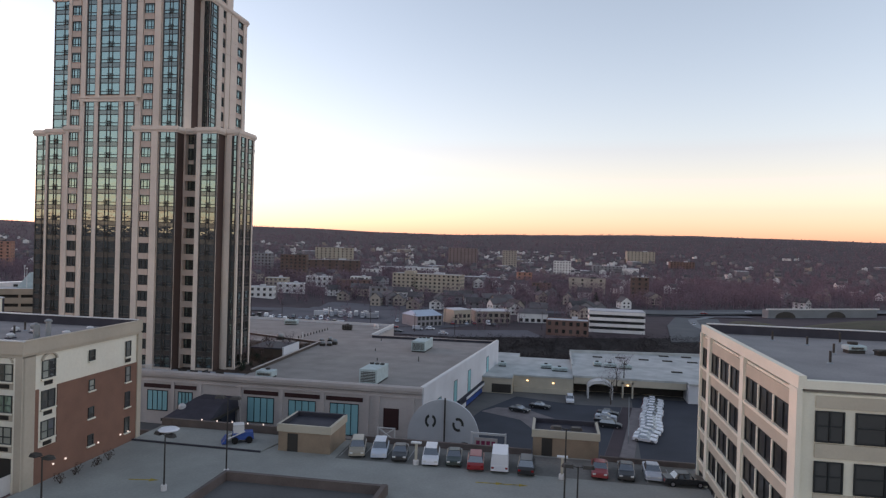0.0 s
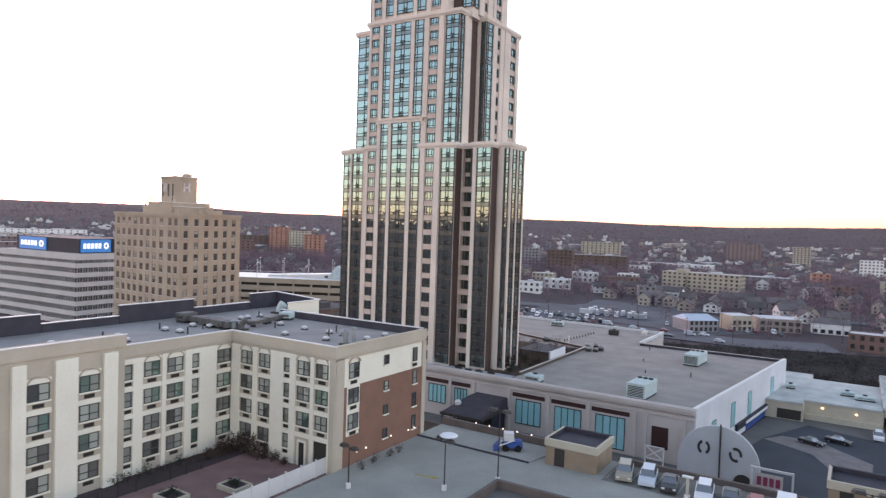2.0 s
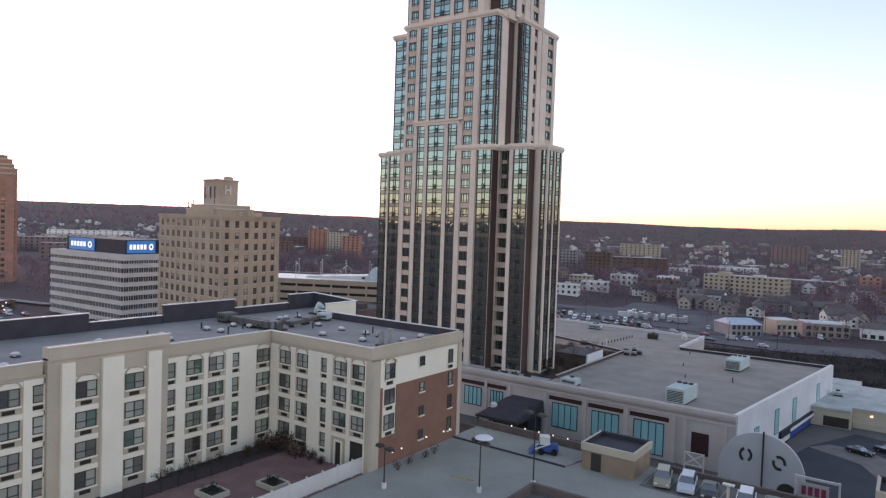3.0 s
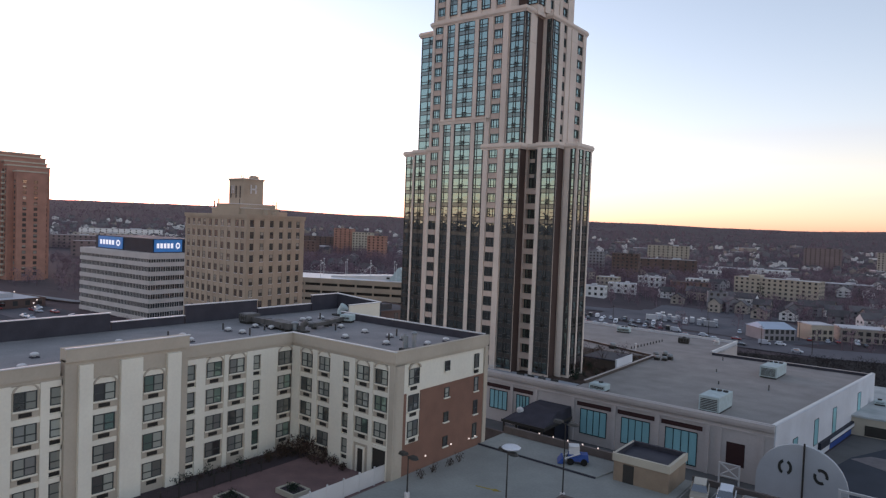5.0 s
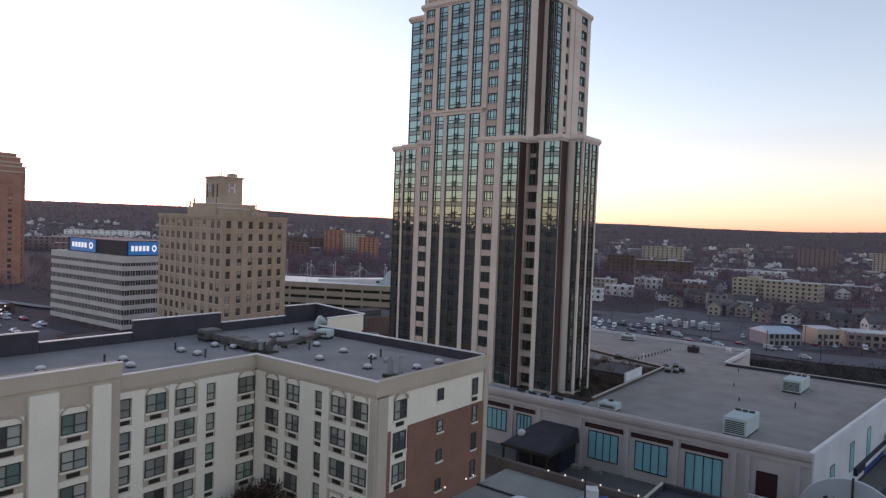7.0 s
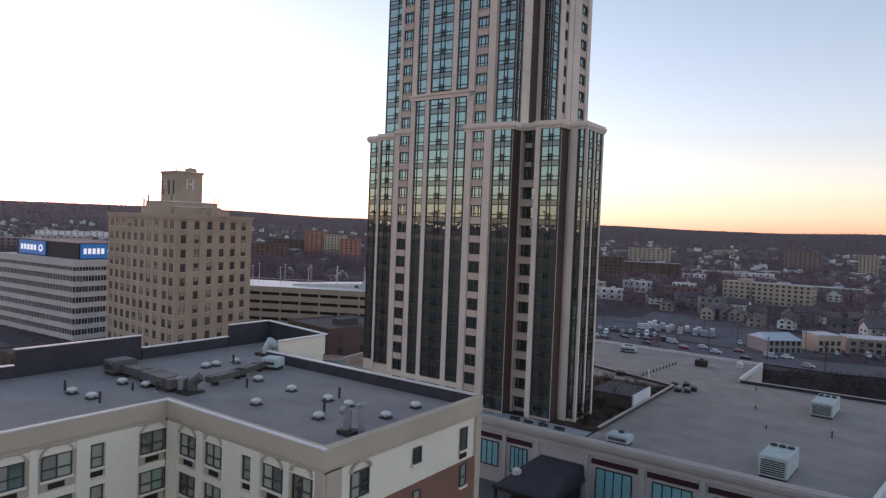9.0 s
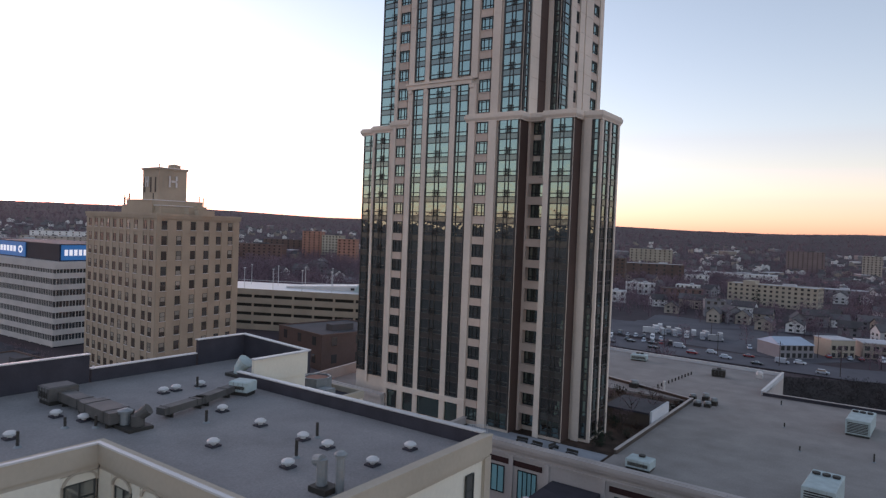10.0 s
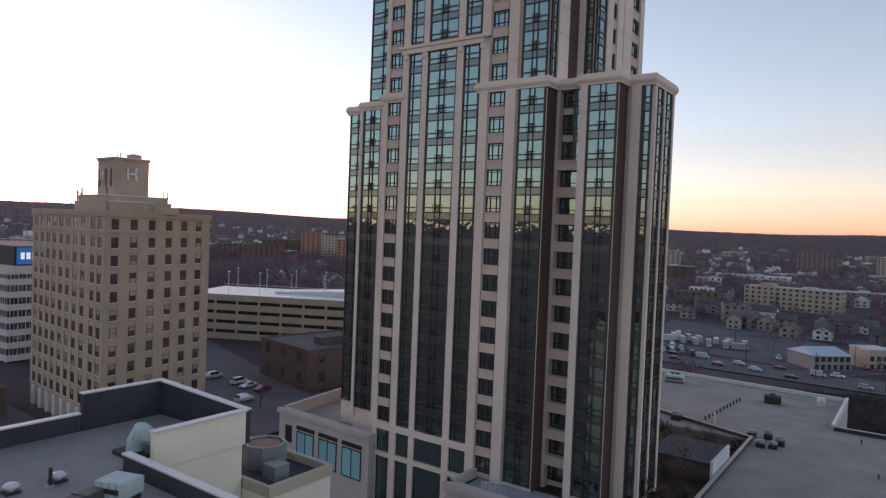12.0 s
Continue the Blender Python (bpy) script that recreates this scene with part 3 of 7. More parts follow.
def hotel_window(hotel, m, c, z, w, h=2.0, arch=False, grille=True, blank=False):
    at = m @ Matrix.Translation((c - w / 2, 0, z - h / 2))

    def build():
        t = 0.048
        ups = [(0, 2 * t), (w - 2 * t, w)] + ([(w / 2 - t, w / 2 + t)] if w > 1.3 else [])
        return lattice(ups, [(0, 1.7 * t), (h - 1.7 * t, h), (h * 0.42 - t, h * 0.42 + t)], w, h, -0.09, 0.05)
    f = part("window", shared(("window", w, h, "hotel"), build, [HOTEL_FRAME]), None, hotel, m=at)
    n = 2 if w > 1.3 else 1
    for i in range(n):
        pick = ROOM_DICE.choice((HOTEL_GLASS, HOTEL_GLASS, HOTEL_GLASS, HOTEL_CURTAIN, HOTEL_CURTAIN, HOTEL_CURTAIN, HOTEL_DARK, HOTEL_GREEN))
        part("pane", pane_mesh(w / n, h, pick), None, f, m=at @ Matrix.Translation((w / n * i, 0, 0)))
    part("sill", shared(("sill", w), lambda: Geo().box(-0.12, w + 0.12, -0.2, 0.02, -0.16, 0), [CREAM]), None, f, m=at)
    if grille:
        gw = min(w, 1.15)

        def louvre():
            g = Geo().box(0, gw, -0.03, 0.02, 0, 0.42)
            for i in range(5):
                g.box(0.03, gw - 0.03, -0.09, -0.02, 0.04 + i * 0.08, 0.075 + i * 0.08)
            return g
        part("grille", shared(("grille", gw), louvre, [GRILLE]), None, hotel, m=at @ Matrix.Translation(((w - gw) / 2, 0, -0.72)))
    if arch:
        def bow():
            g = Geo()
            r, n = w / 2 + 0.14, 14
            for i in range(n):
                a, b = math.pi * i / n, math.pi * (i + 1) / n
                p = [(w / 2 + s * math.cos(v), h + 0.02 + 0.66 * s * math.sin(v)) for v, s in ((a, r), (b, r), (b, r - 0.17), (a, r - 0.17))]
                g.face([(x, -0.24, zz) for x, zz in p])
                g.face([(p[0][0], -0.24, p[0][1]), (p[0][0], 0.02, p[0][1]), (p[1][0], 0.02, p[1][1]), (p[1][0], -0.24, p[1][1])])
                g.face([(p[3][0], -0.24, p[3][1]), (p[2][0], -0.24, p[2][1]), (p[2][0], 0.02, p[2][1]), (p[3][0], 0.02, p[3][1])])
            return g
        part("arch", shared(("arch", w), bow, [TAN]), None, hotel, m=at)


def build_hotel():
    hotel = thing("hotel", "cream stucco hotel with arched windows and a red brick end", "hotel", pose(-70, 60, LOT_Z))
    o = pose(0, 0, 0)
    xe, ys, yn, xw, xb = -51.7, 57.7, 76.6, -69.8, -90.2
    outline = [(xw, -45), (xw, ys), (xe, ys), (xe, yn), (-80.3, yn), (-80.3, 85.2), (xb, 85.2), (xb, -45)]
    part("wall", Geo().prism(outline, 0, 25.6), CREAM, hotel, m=o)
    part("roof", Geo().prism(offset(outline, -0.4), 25.6, 25.95), ROOF_GREY, hotel, "grey roof membrane", m=o)
    # cornice of the court side and the brick end
    def edge(x0, x1, y0, y1, z):
        part("cornice", Geo().box(x0, x1, y0, y1, z - 1.35, z - 0.05), TAN, hotel, "tan cornice", m=o)
    edge(xw - 0.5, xw + 0.35, -45, 28.9, 27.0), edge(xw - 0.5, xw + 0.35, 42.4, ys + 0.45, 27.0)
    edge(xw + 0.35, xe + 0.35, ys - 0.35, ys + 0.45, 27.0), edge(xe - 0.45, xe + 0.35, ys + 0.45, yn, 27.0)
    edge(xw - 0.5, xw + 0.95, 29.2, 42.2, 28.35)
    for a in ((xw + 0.36, xe + 0.2, ys - 0.2, ys + 0.1), (xe - 0.1, xe + 0.2, ys + 0.1, yn), (xw - 0.1, xw + 0.2, -45, ys - 0.2)):
        part("moulding", Geo().box(*a, 25.3, 25.65), TAN, hotel, m=o)
    # white edging on the cornice
    for x0, x1, y0, y1, z in ((xw + 0.1, xw + 0.42, -45, 28.9, 27), (xw + 0.1, xw + 0.42, 42.4, ys - 0.42, 27), (xw + 0.1, xe + 0.42, ys - 0.42, ys - 0.1, 27), (xe + 0.1, xe + 0.42, ys - 0.1, yn, 26.97),
                              (xw + 0.7, xw + 1.02, 29.1, 42.3, 28.35)):
        part("coping", Geo().box(x0, x1, y0, y1, z - 0.06, z + 0.06), COPING if y1 - y0 < 18.9 or x1 < -60 else TAN, hotel, m=o)
    # dark parapets at the back
    def parapet(x0, x1, y0, y1, z, mat=MEMBRANE_DARK):
        part("parapet", Geo().box(x0, x1, y0, y1, 25.5, z), mat, hotel, m=o)
        part("coping", Geo().box(x0 - 0.08, x1 + 0.08, y0 - 0.08, y1 + 0.08, z, z + 0.1), COPING, hotel, m=o)
    parapet(-80.2, xe - 0.4, yn - 0.35, yn + 0.05, 27.0)
    parapet(xb, xb + 0.4, 67, 78.2, 27.2), parapet(xb, xb + 0.4, 54.3, 66.8, 28.6), parapet(xb, xb + 0.4, 43.6, 54.1, 27.1), parapet(xb, xb + 0.4, -45, 43.4, 28.35)
    parapet(xb, xb + 0.4, 78.4, 84.4, 28.65)
    for mat, name, y0, y1, za, zb in ((MEMBRANE_DARK, "parapet", 84.4, 84.8, 25.5, 0), (COPING, "coping", 84.32, 84.88, 0, 0.1)):
        g = Geo().box(xb, -80.1, y0, y1, za, zb)           # falls towards the east and bends back a little
        g.v = [(x, y + 0.09 * (x - xb), z if za and z == za else z + 28.65 - 0.071 * (x - xb)) for x, y, z in g.v]
        part(name, g, mat, hotel, m=o)
    part("parapet", Geo().box(-80.5, -80.1, 78.2, 85.3, 25.5, 27.9), CREAM, hotel, "cream parapet", m=o)
    part("coping", Geo().box(-80.6, -79.95, 78.1, 85.4, 27.9, 28.02), COPING, hotel, m=o)
    # brick end wall
    e = facade(xe, ys, 90)
    L = yn - ys
    part("brick_panel", Geo().box(4.7, L - 0.7, -0.12, 0.05, LOT_Z - 1, 21.75), BRICK, hotel, "red-brown brick facing", m=e)
    part("corner_pier", Geo().box(0, 1.5, -0.2, 0.05, LOT_Z - 1, 25.4), TAN, hotel, m=e)
    part("corner_pier", Geo().box(-0.6, 0.2, -0.24, 0.05, LOT_Z - 1, 25.4), TAN, hotel, m=facade(xe, ys, 0))
    part("corner_pier", Geo().box(L - 0.7, L + 0.1, -0.25, 0.05, LOT_Z - 1, 25.4), TAN, hotel, m=e)
    part("brick_panel", Geo().box(2.1, 4.7, -0.12, 0.05, LOT_Z - 1, 15.6), BRICK, hotel, m=e)
    part("brick_panel", Geo().box(1.5, 2.1, -0.12, 0.05, LOT_Z - 1, 21.75), BRICK, hotel, m=e)
    for i, z in enumerate(HOTEL_ROWS):
        if i < 3:
            hotel_window(hotel, e @ Matrix.Translation((0, -0.03, 0)), 3.45, z - 0.1, 1.9, 1.9, arch=i == 0)
        hotel_window(hotel, e @ Matrix.Translation((0, -0.13, 0)), 9.9, z + 0.25 - 0.25 * (i > 0), 0.95, 1.25, grille=False)
        hotel_window(hotel, e @ Matrix.Translation((0, -0.13, 0)), 16.4, z, 0.95, 1.9, grille=i == 0)
    for u, z in ((4.2, 13.4), (6.0, 13.4), (11.2, 13.6), (15.2, 13.4), (16.6, 13.4)):
        part("wall_light", Geo().box(u - 0.08, u + 0.08, -0.25, -0.1, z - 0.08, z + 0.08), COLD_LAMP, hotel, "small white wall light", m=e)
    # court fronts
    s = facade(xw, ys, 0)
    w = facade(xw, -45, 90)
    def front(m, columns, u_end, z_top=25.3, u0=0.0):
        last = u0
        for c, wd, arch in columns:
            half = wd / 2 + (0.25 if arch else 0.08)
            part("wall_panel", Geo().box(last, c - half, -0.2, 0.03, LOT_Z - 0.5, z_top), CREAM, hotel, m=m)
            last = c + half
            for i, z in enumerate(HOTEL_ROWS):
                if m is s and c > 13 and i == 3:             # doors at the foot of the wing
                    a, b, zd = (c - 0.5, c + 0.5, 14.6) if c < 15 else (c - 1.05, c + 1.15, 15.3)
                    part("door", Geo().box(a, b, -0.06, 0.03, LOT_Z - 0.4, zd), GRILLE, hotel, "dark door", m=m)
                    part("door_surround", Geo().box(a - 0.2, a, -0.22, 0.03, LOT_Z - 0.4, zd + 0.25).box(b, b + 0.2, -0.22, 0.03, LOT_Z - 0.4, zd + 0.25).box(a, b, -0.22, 0.03, zd, zd + 0.25), CREAM, hotel, m=m)
                    continue
                hotel_window(hotel, m, c, z, wd, 1.75, arch=arch and i == 0)
            if not arch:
                for z in HOTEL_ROWS:
                    part("wall_panel", Geo().box(c - half, c + half, -0.2, 0.03, z + 0.97, z + 1.45 if z < 23 else z_top), CREAM, hotel, m=m)
            else:
                part("wall_panel", Geo().box(c - half, c + half, -0.2, 0.03, 25.35, z_top + 0.05), CREAM, hotel, m=m)
                part("recess", Geo().box(c - half, c + half, -0.012, 0.03, LOT_Z - 0.5, 25.3), TAN, hotel, "tan recessed strip", m=m)
                for z in HOTEL_ROWS:
                    part("band", shared(("band", wd), lambda: Geo().box(-half, half, -0.12, 0, 0, 0.55), [CREAM]), None, hotel, m=m @ Matrix.Translation((c, 0, z + 0.9)))
        part("wall_panel", Geo().box(last, u_end, -0.2, 0.03, LOT_Z - 0.5, z_top), CREAM, hotel, m=m)
    front(s, [(3.0, 2.0, True), (6.3, 1.9, True), (10.3, 0.95, False), (13.1, 2.0, True), (16.1, 1.9, True)], 18.0)
    front(w, [(87.95, 1.1, False), (91.05, 2.0, True), (94.15, 2.1, True), (97.0, 0.95, False), (101.4, 2.0, True)], 102.5, u0=87.2)
    front(w, [(c, 1.1 if n else 2.0, not n) for c, n in ((22, 0), (25, 0), (28.5, 1), (32, 0), (35, 0), (38.5, 1), (43, 0), (46, 0), (50, 1), (54, 0), (57, 0), (60.5, 1), (64, 0), (67, 0), (71, 0), (73.7, 1))], 74.1, u0=0)
    # taller middle of the long wing
    t = facade(xw + 0.7, -45, 90)
    part("wall", Geo().box(xw - 0.3, xw + 0.7, 29.2, 42.2, LOT_Z - 1, 27.2), TAN, hotel, m=o)
    for a, b in ((75.4, 76.7), (79.5, 81.8), (84.6, 86.2)):
        part("pilaster", Geo().box(a, b, -0.4, 0.03, LOT_Z - 0.5, 26.6), CREAM, hotel, m=t)
    for c in (78.0, 83.2):
        for i, z in enumerate(HOTEL_ROWS):
            hotel_window(hotel, t, c, z - 0.2, 2.15, 1.75, arch=i == 0)
            part("wall_panel", Geo().box(c - 1.25, c + 1.25, -0.12, 0.03, z + 0.72, z + 1.25), CREAM, hotel, m=t)


build_hotel()


def roof_vent(x, y, z, group="roof vents", s=1.0):
    g = Geo().lathe([(0.18, 0), (0.18, 0.25), (0.42, 0.3), (0.45, 0.42), (0.3, 0.55), (0.1, 0.6)], n=12)
    v = thing("roof_vent", "small white mushroom vent on a grey flat roof", "roof vent", pose(x, y, z) @ Matrix.Scale(s, 4), group)
    part("cap", g, COPING, v)
    part("curb", Geo().box(-0.4, 0.4, -0.4, 0.4, 0, 0.12), MEMBRANE_DARK, v)


for x, y in ((-80.4, 55.1), (-77.6, 55.4), (-80.7, 59.8), (-78.2, 60.7), (-81.5, 69.3), (-81.6, 70.6), (-81.4, 73.0), (-72.9, 69.3), (-67.6, 68.9), (-66.2, 63.7), (-62.7, 68.8), (-60.1, 68.7),
             (-59.3, 64.4), (-55.5, 68.3), (-55.6, 72.4), (-80, 48), (-76.5, 47), (-80.5, 40), (-76.5, 38.5), (-74.5, 33), (-73.5, 27), (-78.5, 30), (-73.2, 21), (-80, 20)):
    roof_vent(x, y, 25.95)


# ---- podium ----
POD_Z = 10.6


def build_podium():
    pod = thing("shopping_podium", "low grey precast podium with teal shop windows and a gravel roof", "commercial building", pose(-60, 150, 0))
    o = pose(0, 0, 0)
    yf = 121.2
    outline = [(-124.5, 127), (-104, 126.2), (-104, 129), (-87, 129), (-87, yf), (-23.4, yf), (-14.8, 187.5), (-51.4, 186.5), (-51.2, 212), (-130, 216.5)]
    part("wall", Geo().prism(outline, -10, 9.4), STONE_GREY, pod, m=o)
    # roof with the sunken garden cut out of it
    g = Geo()
    g.prism([(-61.5, yf), (-23.4, yf), (-14.8, 187.5), (-51.4, 186.5), (-51.2, 212), (-61.5, 212.6)], 9.35, 9.75)
    g.prism([(-130, 168), (-61.5, 170), (-61.5, 212.6), (-130, 216.5)], 9.36, 9.76)
    g.prism([(-124.5, 127), (-104, 126.2), (-104, 168), (-127, 168)], 9.37, 9.77)
    part("roof", g, ROOF_TAN, pod, "warm grey gravel roof", m=o)
    part("garden_bed", Geo().prism([(-104, 129.2), (-86.5, 129.2), (-86.5, yf + 0.5), (-61.7, yf + 0.5), (-61.7, 169.8), (-104, 168)], 9.4, 9.5), SHRUB, pod, m=o)
    # parapets
    def wall(a, b, z, t=0.5, mat=STONE_GREY, z0=9.3):
        d = Vector((b[0] - a[0], b[1] - a[1], 0))
        m = pose(a[0], a[1], 0, 0, 0, math.degrees(math.atan2(d.y, d.x)))
        part("parapet", Geo().box(0, d.length, 0, t, z0, z), mat, pod, m=m)
        part("coping", Geo().box(-0.05, d.length + 0.05, -0.06, t + 0.06, z, z + 0.1), COPING if mat is WHITE_WALL else STONE_GREY, pod, m=m)
    wall((-87, yf), (-23.4, yf), POD_Z, 0.6), wall((-87, 129), (-87, yf), POD_Z, 0.5)
    wall((-23.4, yf), (-14.8, 187.5), POD_Z + 0.1, 0.45, WHITE_WALL)
    wall((-14.8, 187.5), (-51.4, 186.5), 10.4, 0.4, MEMBRANE_DARK)
    wall((-51.4, 186.5), (-51.2, 212), 10.6, 0.4, WHITE_WALL)
    wall((-51.2, 212), (-130, 216.5), 10.4, 0.4, WHITE_WALL)
    wall((-124.5, 127), (-104, 126.2), 11.6, 0.5), wall((-130, 168), (-124.5, 127), 11.6, 0.5)
    wall((-61.2, 129), (-61.2, 170), 10.4, 0.35, GARDEN_WALL), wall((-61.2, 170), (-90, 181), 10.3, 0.35, GARDEN_WALL)
    part("screen_wall", Geo().box(-62.1, -61.75, 146.5, 156, 9.4, 12.3), WHITE_WALL, pod, "white screen wall", m=o)
    # moulded front: cornice, string course, pilasters, dark louvres, teal windows
    f = facade(-104, yf, 0)
    part("cornice", Geo().box(16.8, 80.6, -0.7, 0, 10.0, 10.62).box(16.8, 80.6, -0.45, 0, 9.5, 10.0).box(16.8, 80.6, -0.2, 0, 8.5, 8.75), STONE_GREY, pod, m=f)
    windows = [(23.4, 29.4, 2.8), (30.1, 34.8, 2.6), (44.9, 52.0, 1.9), (53.4, 60.5, 1.9), (61.8, 69.1, 0.8)]
    for a, b, low in windows:
        part("louvre", Geo().box(a, b, -0.12, 0, 7.2, 8.0), DARK_RED, pod, "dark louvre strip", m=f)
        c0, c1 = a + 0.9, b - 0.9
        W, H = c1 - c0 + 0.24, 6.75 - low + 0.15
        fr = part("window", lattice([(0, 0.12), (W - 0.12, W)] + [(0.12 + (c1 - c0) * i / 4 - 0.06, 0.12 + (c1 - c0) * i / 4 + 0.06) for i in (1, 2, 3)], [(0, 0.15), (H - 0.15, H)], W, H, -0.15, 0.02), FRAME_DARK, pod, m=f @ Matrix.Translation((c0 - 0.12, 0, low - 0.15)))
        for i in range(4):
            part("pane", pane_mesh((c1 - c0) / 4, 6.6 - low, TEAL_GLASS), None, fr, m=f @ Matrix.Translation((c0 + (c1 - c0) / 4 * i, -0.05, low)))
    for u in (17.4, 22.3, 29.75, 35.6, 44.0, 52.7, 61.1, 70.0, 72.0, 78.8):
        part("pilaster", Geo().box(u - 0.35, u + 0.35, -0.25, 0, -1, 8.5), STONE_GREY, pod, m=f)
    part("opening", Geo().box(73.2, 76.2, -0.06, 0.02, 2.4, 6.4), DARK_RED, pod, "dark red blanked opening", m=f)
    # west wing front, taller
    q = pose(-124.5, 127, 0, 0, 0, math.degrees(math.atan2(-0.8, 20.5)))
    part("wing_front", Geo().box(0, 20.4, -0.3, 0, 0, 11.0), STONE_GREY, pod, m=q)
    part("cornice", Geo().box(-0.2, 20.6, -0.75, 0.1, 11.0, 11.6), STONE_GREY, pod, m=q)
    part("opening", Geo().box(1.6, 3.2, -0.36, -0.3, 6.5, 9.2), FRAME_DARK, pod, m=q)
    for a, b in ((4.6, 8.4), (9.8, 13.6), (15.0, 18.8)):
        part("louvre", Geo().box(a - 0.2, b + 0.2, -0.42, -0.3, 9.0, 9.6), DARK_RED, pod, m=q)
        W = b - a + 0.2
        fr = part("window", lattice([(0, 0.1), (W - 0.1, W), (W / 2 - 0.06, W / 2 + 0.06)], [(0, 0.15), (4.2, 4.35)], W, 4.35, -0.45, -0.3), FRAME_DARK, pod, m=q @ Matrix.Translation((a - 0.1, 0, 4.4)))
        for i in range(2):
            part("pane", pane_mesh((b - a) / 2, 4.1, TEAL_GLASS), None, fr, m=q @ Matrix.Translation((a + (b - a) / 2 * i, -0.36, 4.5)))
    # white painted side with narrow windows, blue doors and a blue band
    d = Vector((8.6, 66.3, 0))
    e = pose(-23.4, yf, 0, 0, 0, math.degrees(math.atan2(d.y, d.x)))
    part("side_wall", Geo().box(0, d.length, -0.25, 0, -2, POD_Z + 0.1), WHITE_WALL, pod, "white painted side wall", m=e)
    for u, z0, z1 in ((9, 4.0, 6.6), (21, 3.0, 7.8), (33, 3.0, 8.0), (52, 2.6, 8.2)):
        fr = part("window", Geo().box(u, u + 2.4, -0.33, -0.2, z0 - 0.1, z0).box(u, u + 2.4, -0.33, -0.2, z1, z1 + 0.1).box(u - 0.1, u, -0.33, -0.2, z0, z1).box(u + 2.4, u + 2.5, -0.33, -0.2, z0, z1), FRAME_DARK, pod, m=e)
        part("pane", pane_mesh(2.4, z1 - z0, TEAL_GLASS), None, fr, m=e @ Matrix.Translation((u, -0.28, z0)))
    part("band", Geo().box(24, 64, -0.8, -0.25, 1.6, 2.9), DARK_PANEL, pod, "dark blue sign band", m=e)
    part("band", Geo().box(30, 58, -0.9, -0.79, 1.9, 2.5), WHITE_WALL, pod, m=e)
    part("door", Geo().box(32, 52, -0.35, -0.25, -3.5, 1.2), BLUE_PAINT, pod, "blue loading doors", m=e)


build_podium()

# ---- parking deck and yard ----
slab("parking_deck", "worn concrete parking deck with faded markings", "parking deck", [(-51.7, -80), (75, -80), (75, 82.5), (-51.7, 82.5)], 9.8, LOT_Z, DECK)
thing("deck_wall", "tan wall along the edge of the parking deck", "wall", kind="structure", geo=Geo().box(-51.7, -32.6, 81.9, 82.4, 8, 13.1), materials=[MAUVE_WALL])
slab("courtyard", "red paved hotel courtyard", "courtyard", [(-69.8, -45), (-51.75, -45), (-51.75, 57.6), (-69.8, 57.6)], 9, 11.7, PAVER)
slab("yard", "grey asphalt yard below the deck", "yard", [(-51.7, 82.6), (90, 82.6), (90, 214), (-23, 214), (-14.0, 187), (-22.9, 121), (-124, 121), (-124, 86), (-51.7, 86)], -0.4, 0.02, ASPHALT)


def stair_house(x0, x1, y0, y1, h, label):
    t = thing("stair_house", label, "stair house", pose(x0, y0, LOT_Z), "stair houses of the deck")
    w, d = x1 - x0, y1 - y0
    part("wall", Geo().box(0, w, 0, d, 0, h - 0.9), WOOD_BROWN, t)
    part("fascia", Geo().box(-0.15, w + 0.15, -0.15, 0.2, h - 0.9, h).box(-0.15, w + 0.15, d - 0.2, d + 0.15, h - 0.9, h).box(-0.15, 0.2, 0.2, d - 0.2, h - 0.9, h).box(w - 0.2, w + 0.15, 0.2, d - 0.2, h - 0.9, h), PAINT_TAN, t, "beige fascia")
    part("roof", Geo().box(0.2, w - 0.2, 0.2, d - 0.2, h - 0.9, h - 0.5), MEMBRANE_DARK, t)
    part("lining", Geo().box(0.2, w - 0.2, d - 0.26, d - 0.2, h - 0.5, h + 0.02).box(0.2, 0.26, 0.2, d - 0.26, h - 0.5, h + 0.02).box(w - 0.26, w - 0.2, 0.2, d - 0.26, h - 0.5, h + 0.02).box(0.05, w - 0.05, d - 0.2, d + 0.16, h, h + 0.03), MEMBRANE_DARK, t, "dark membrane inside the parapet")
    dx = 1.2 if x0 < -20 else 1.1
    part("door", Geo().box(dx, dx + 1.3, -0.06, 0.02, 0.02, 2.2), GRILLE, t, "dark steel door")


stair_house(-32.5, -25.9, 76.2, 82.3, 3.3, "tan stair house with a beige fascia on the deck")
stair_house(-1.8, 6.2, 82.5, 88, 3.2, "beige stair house with a dark door by the deck edge")


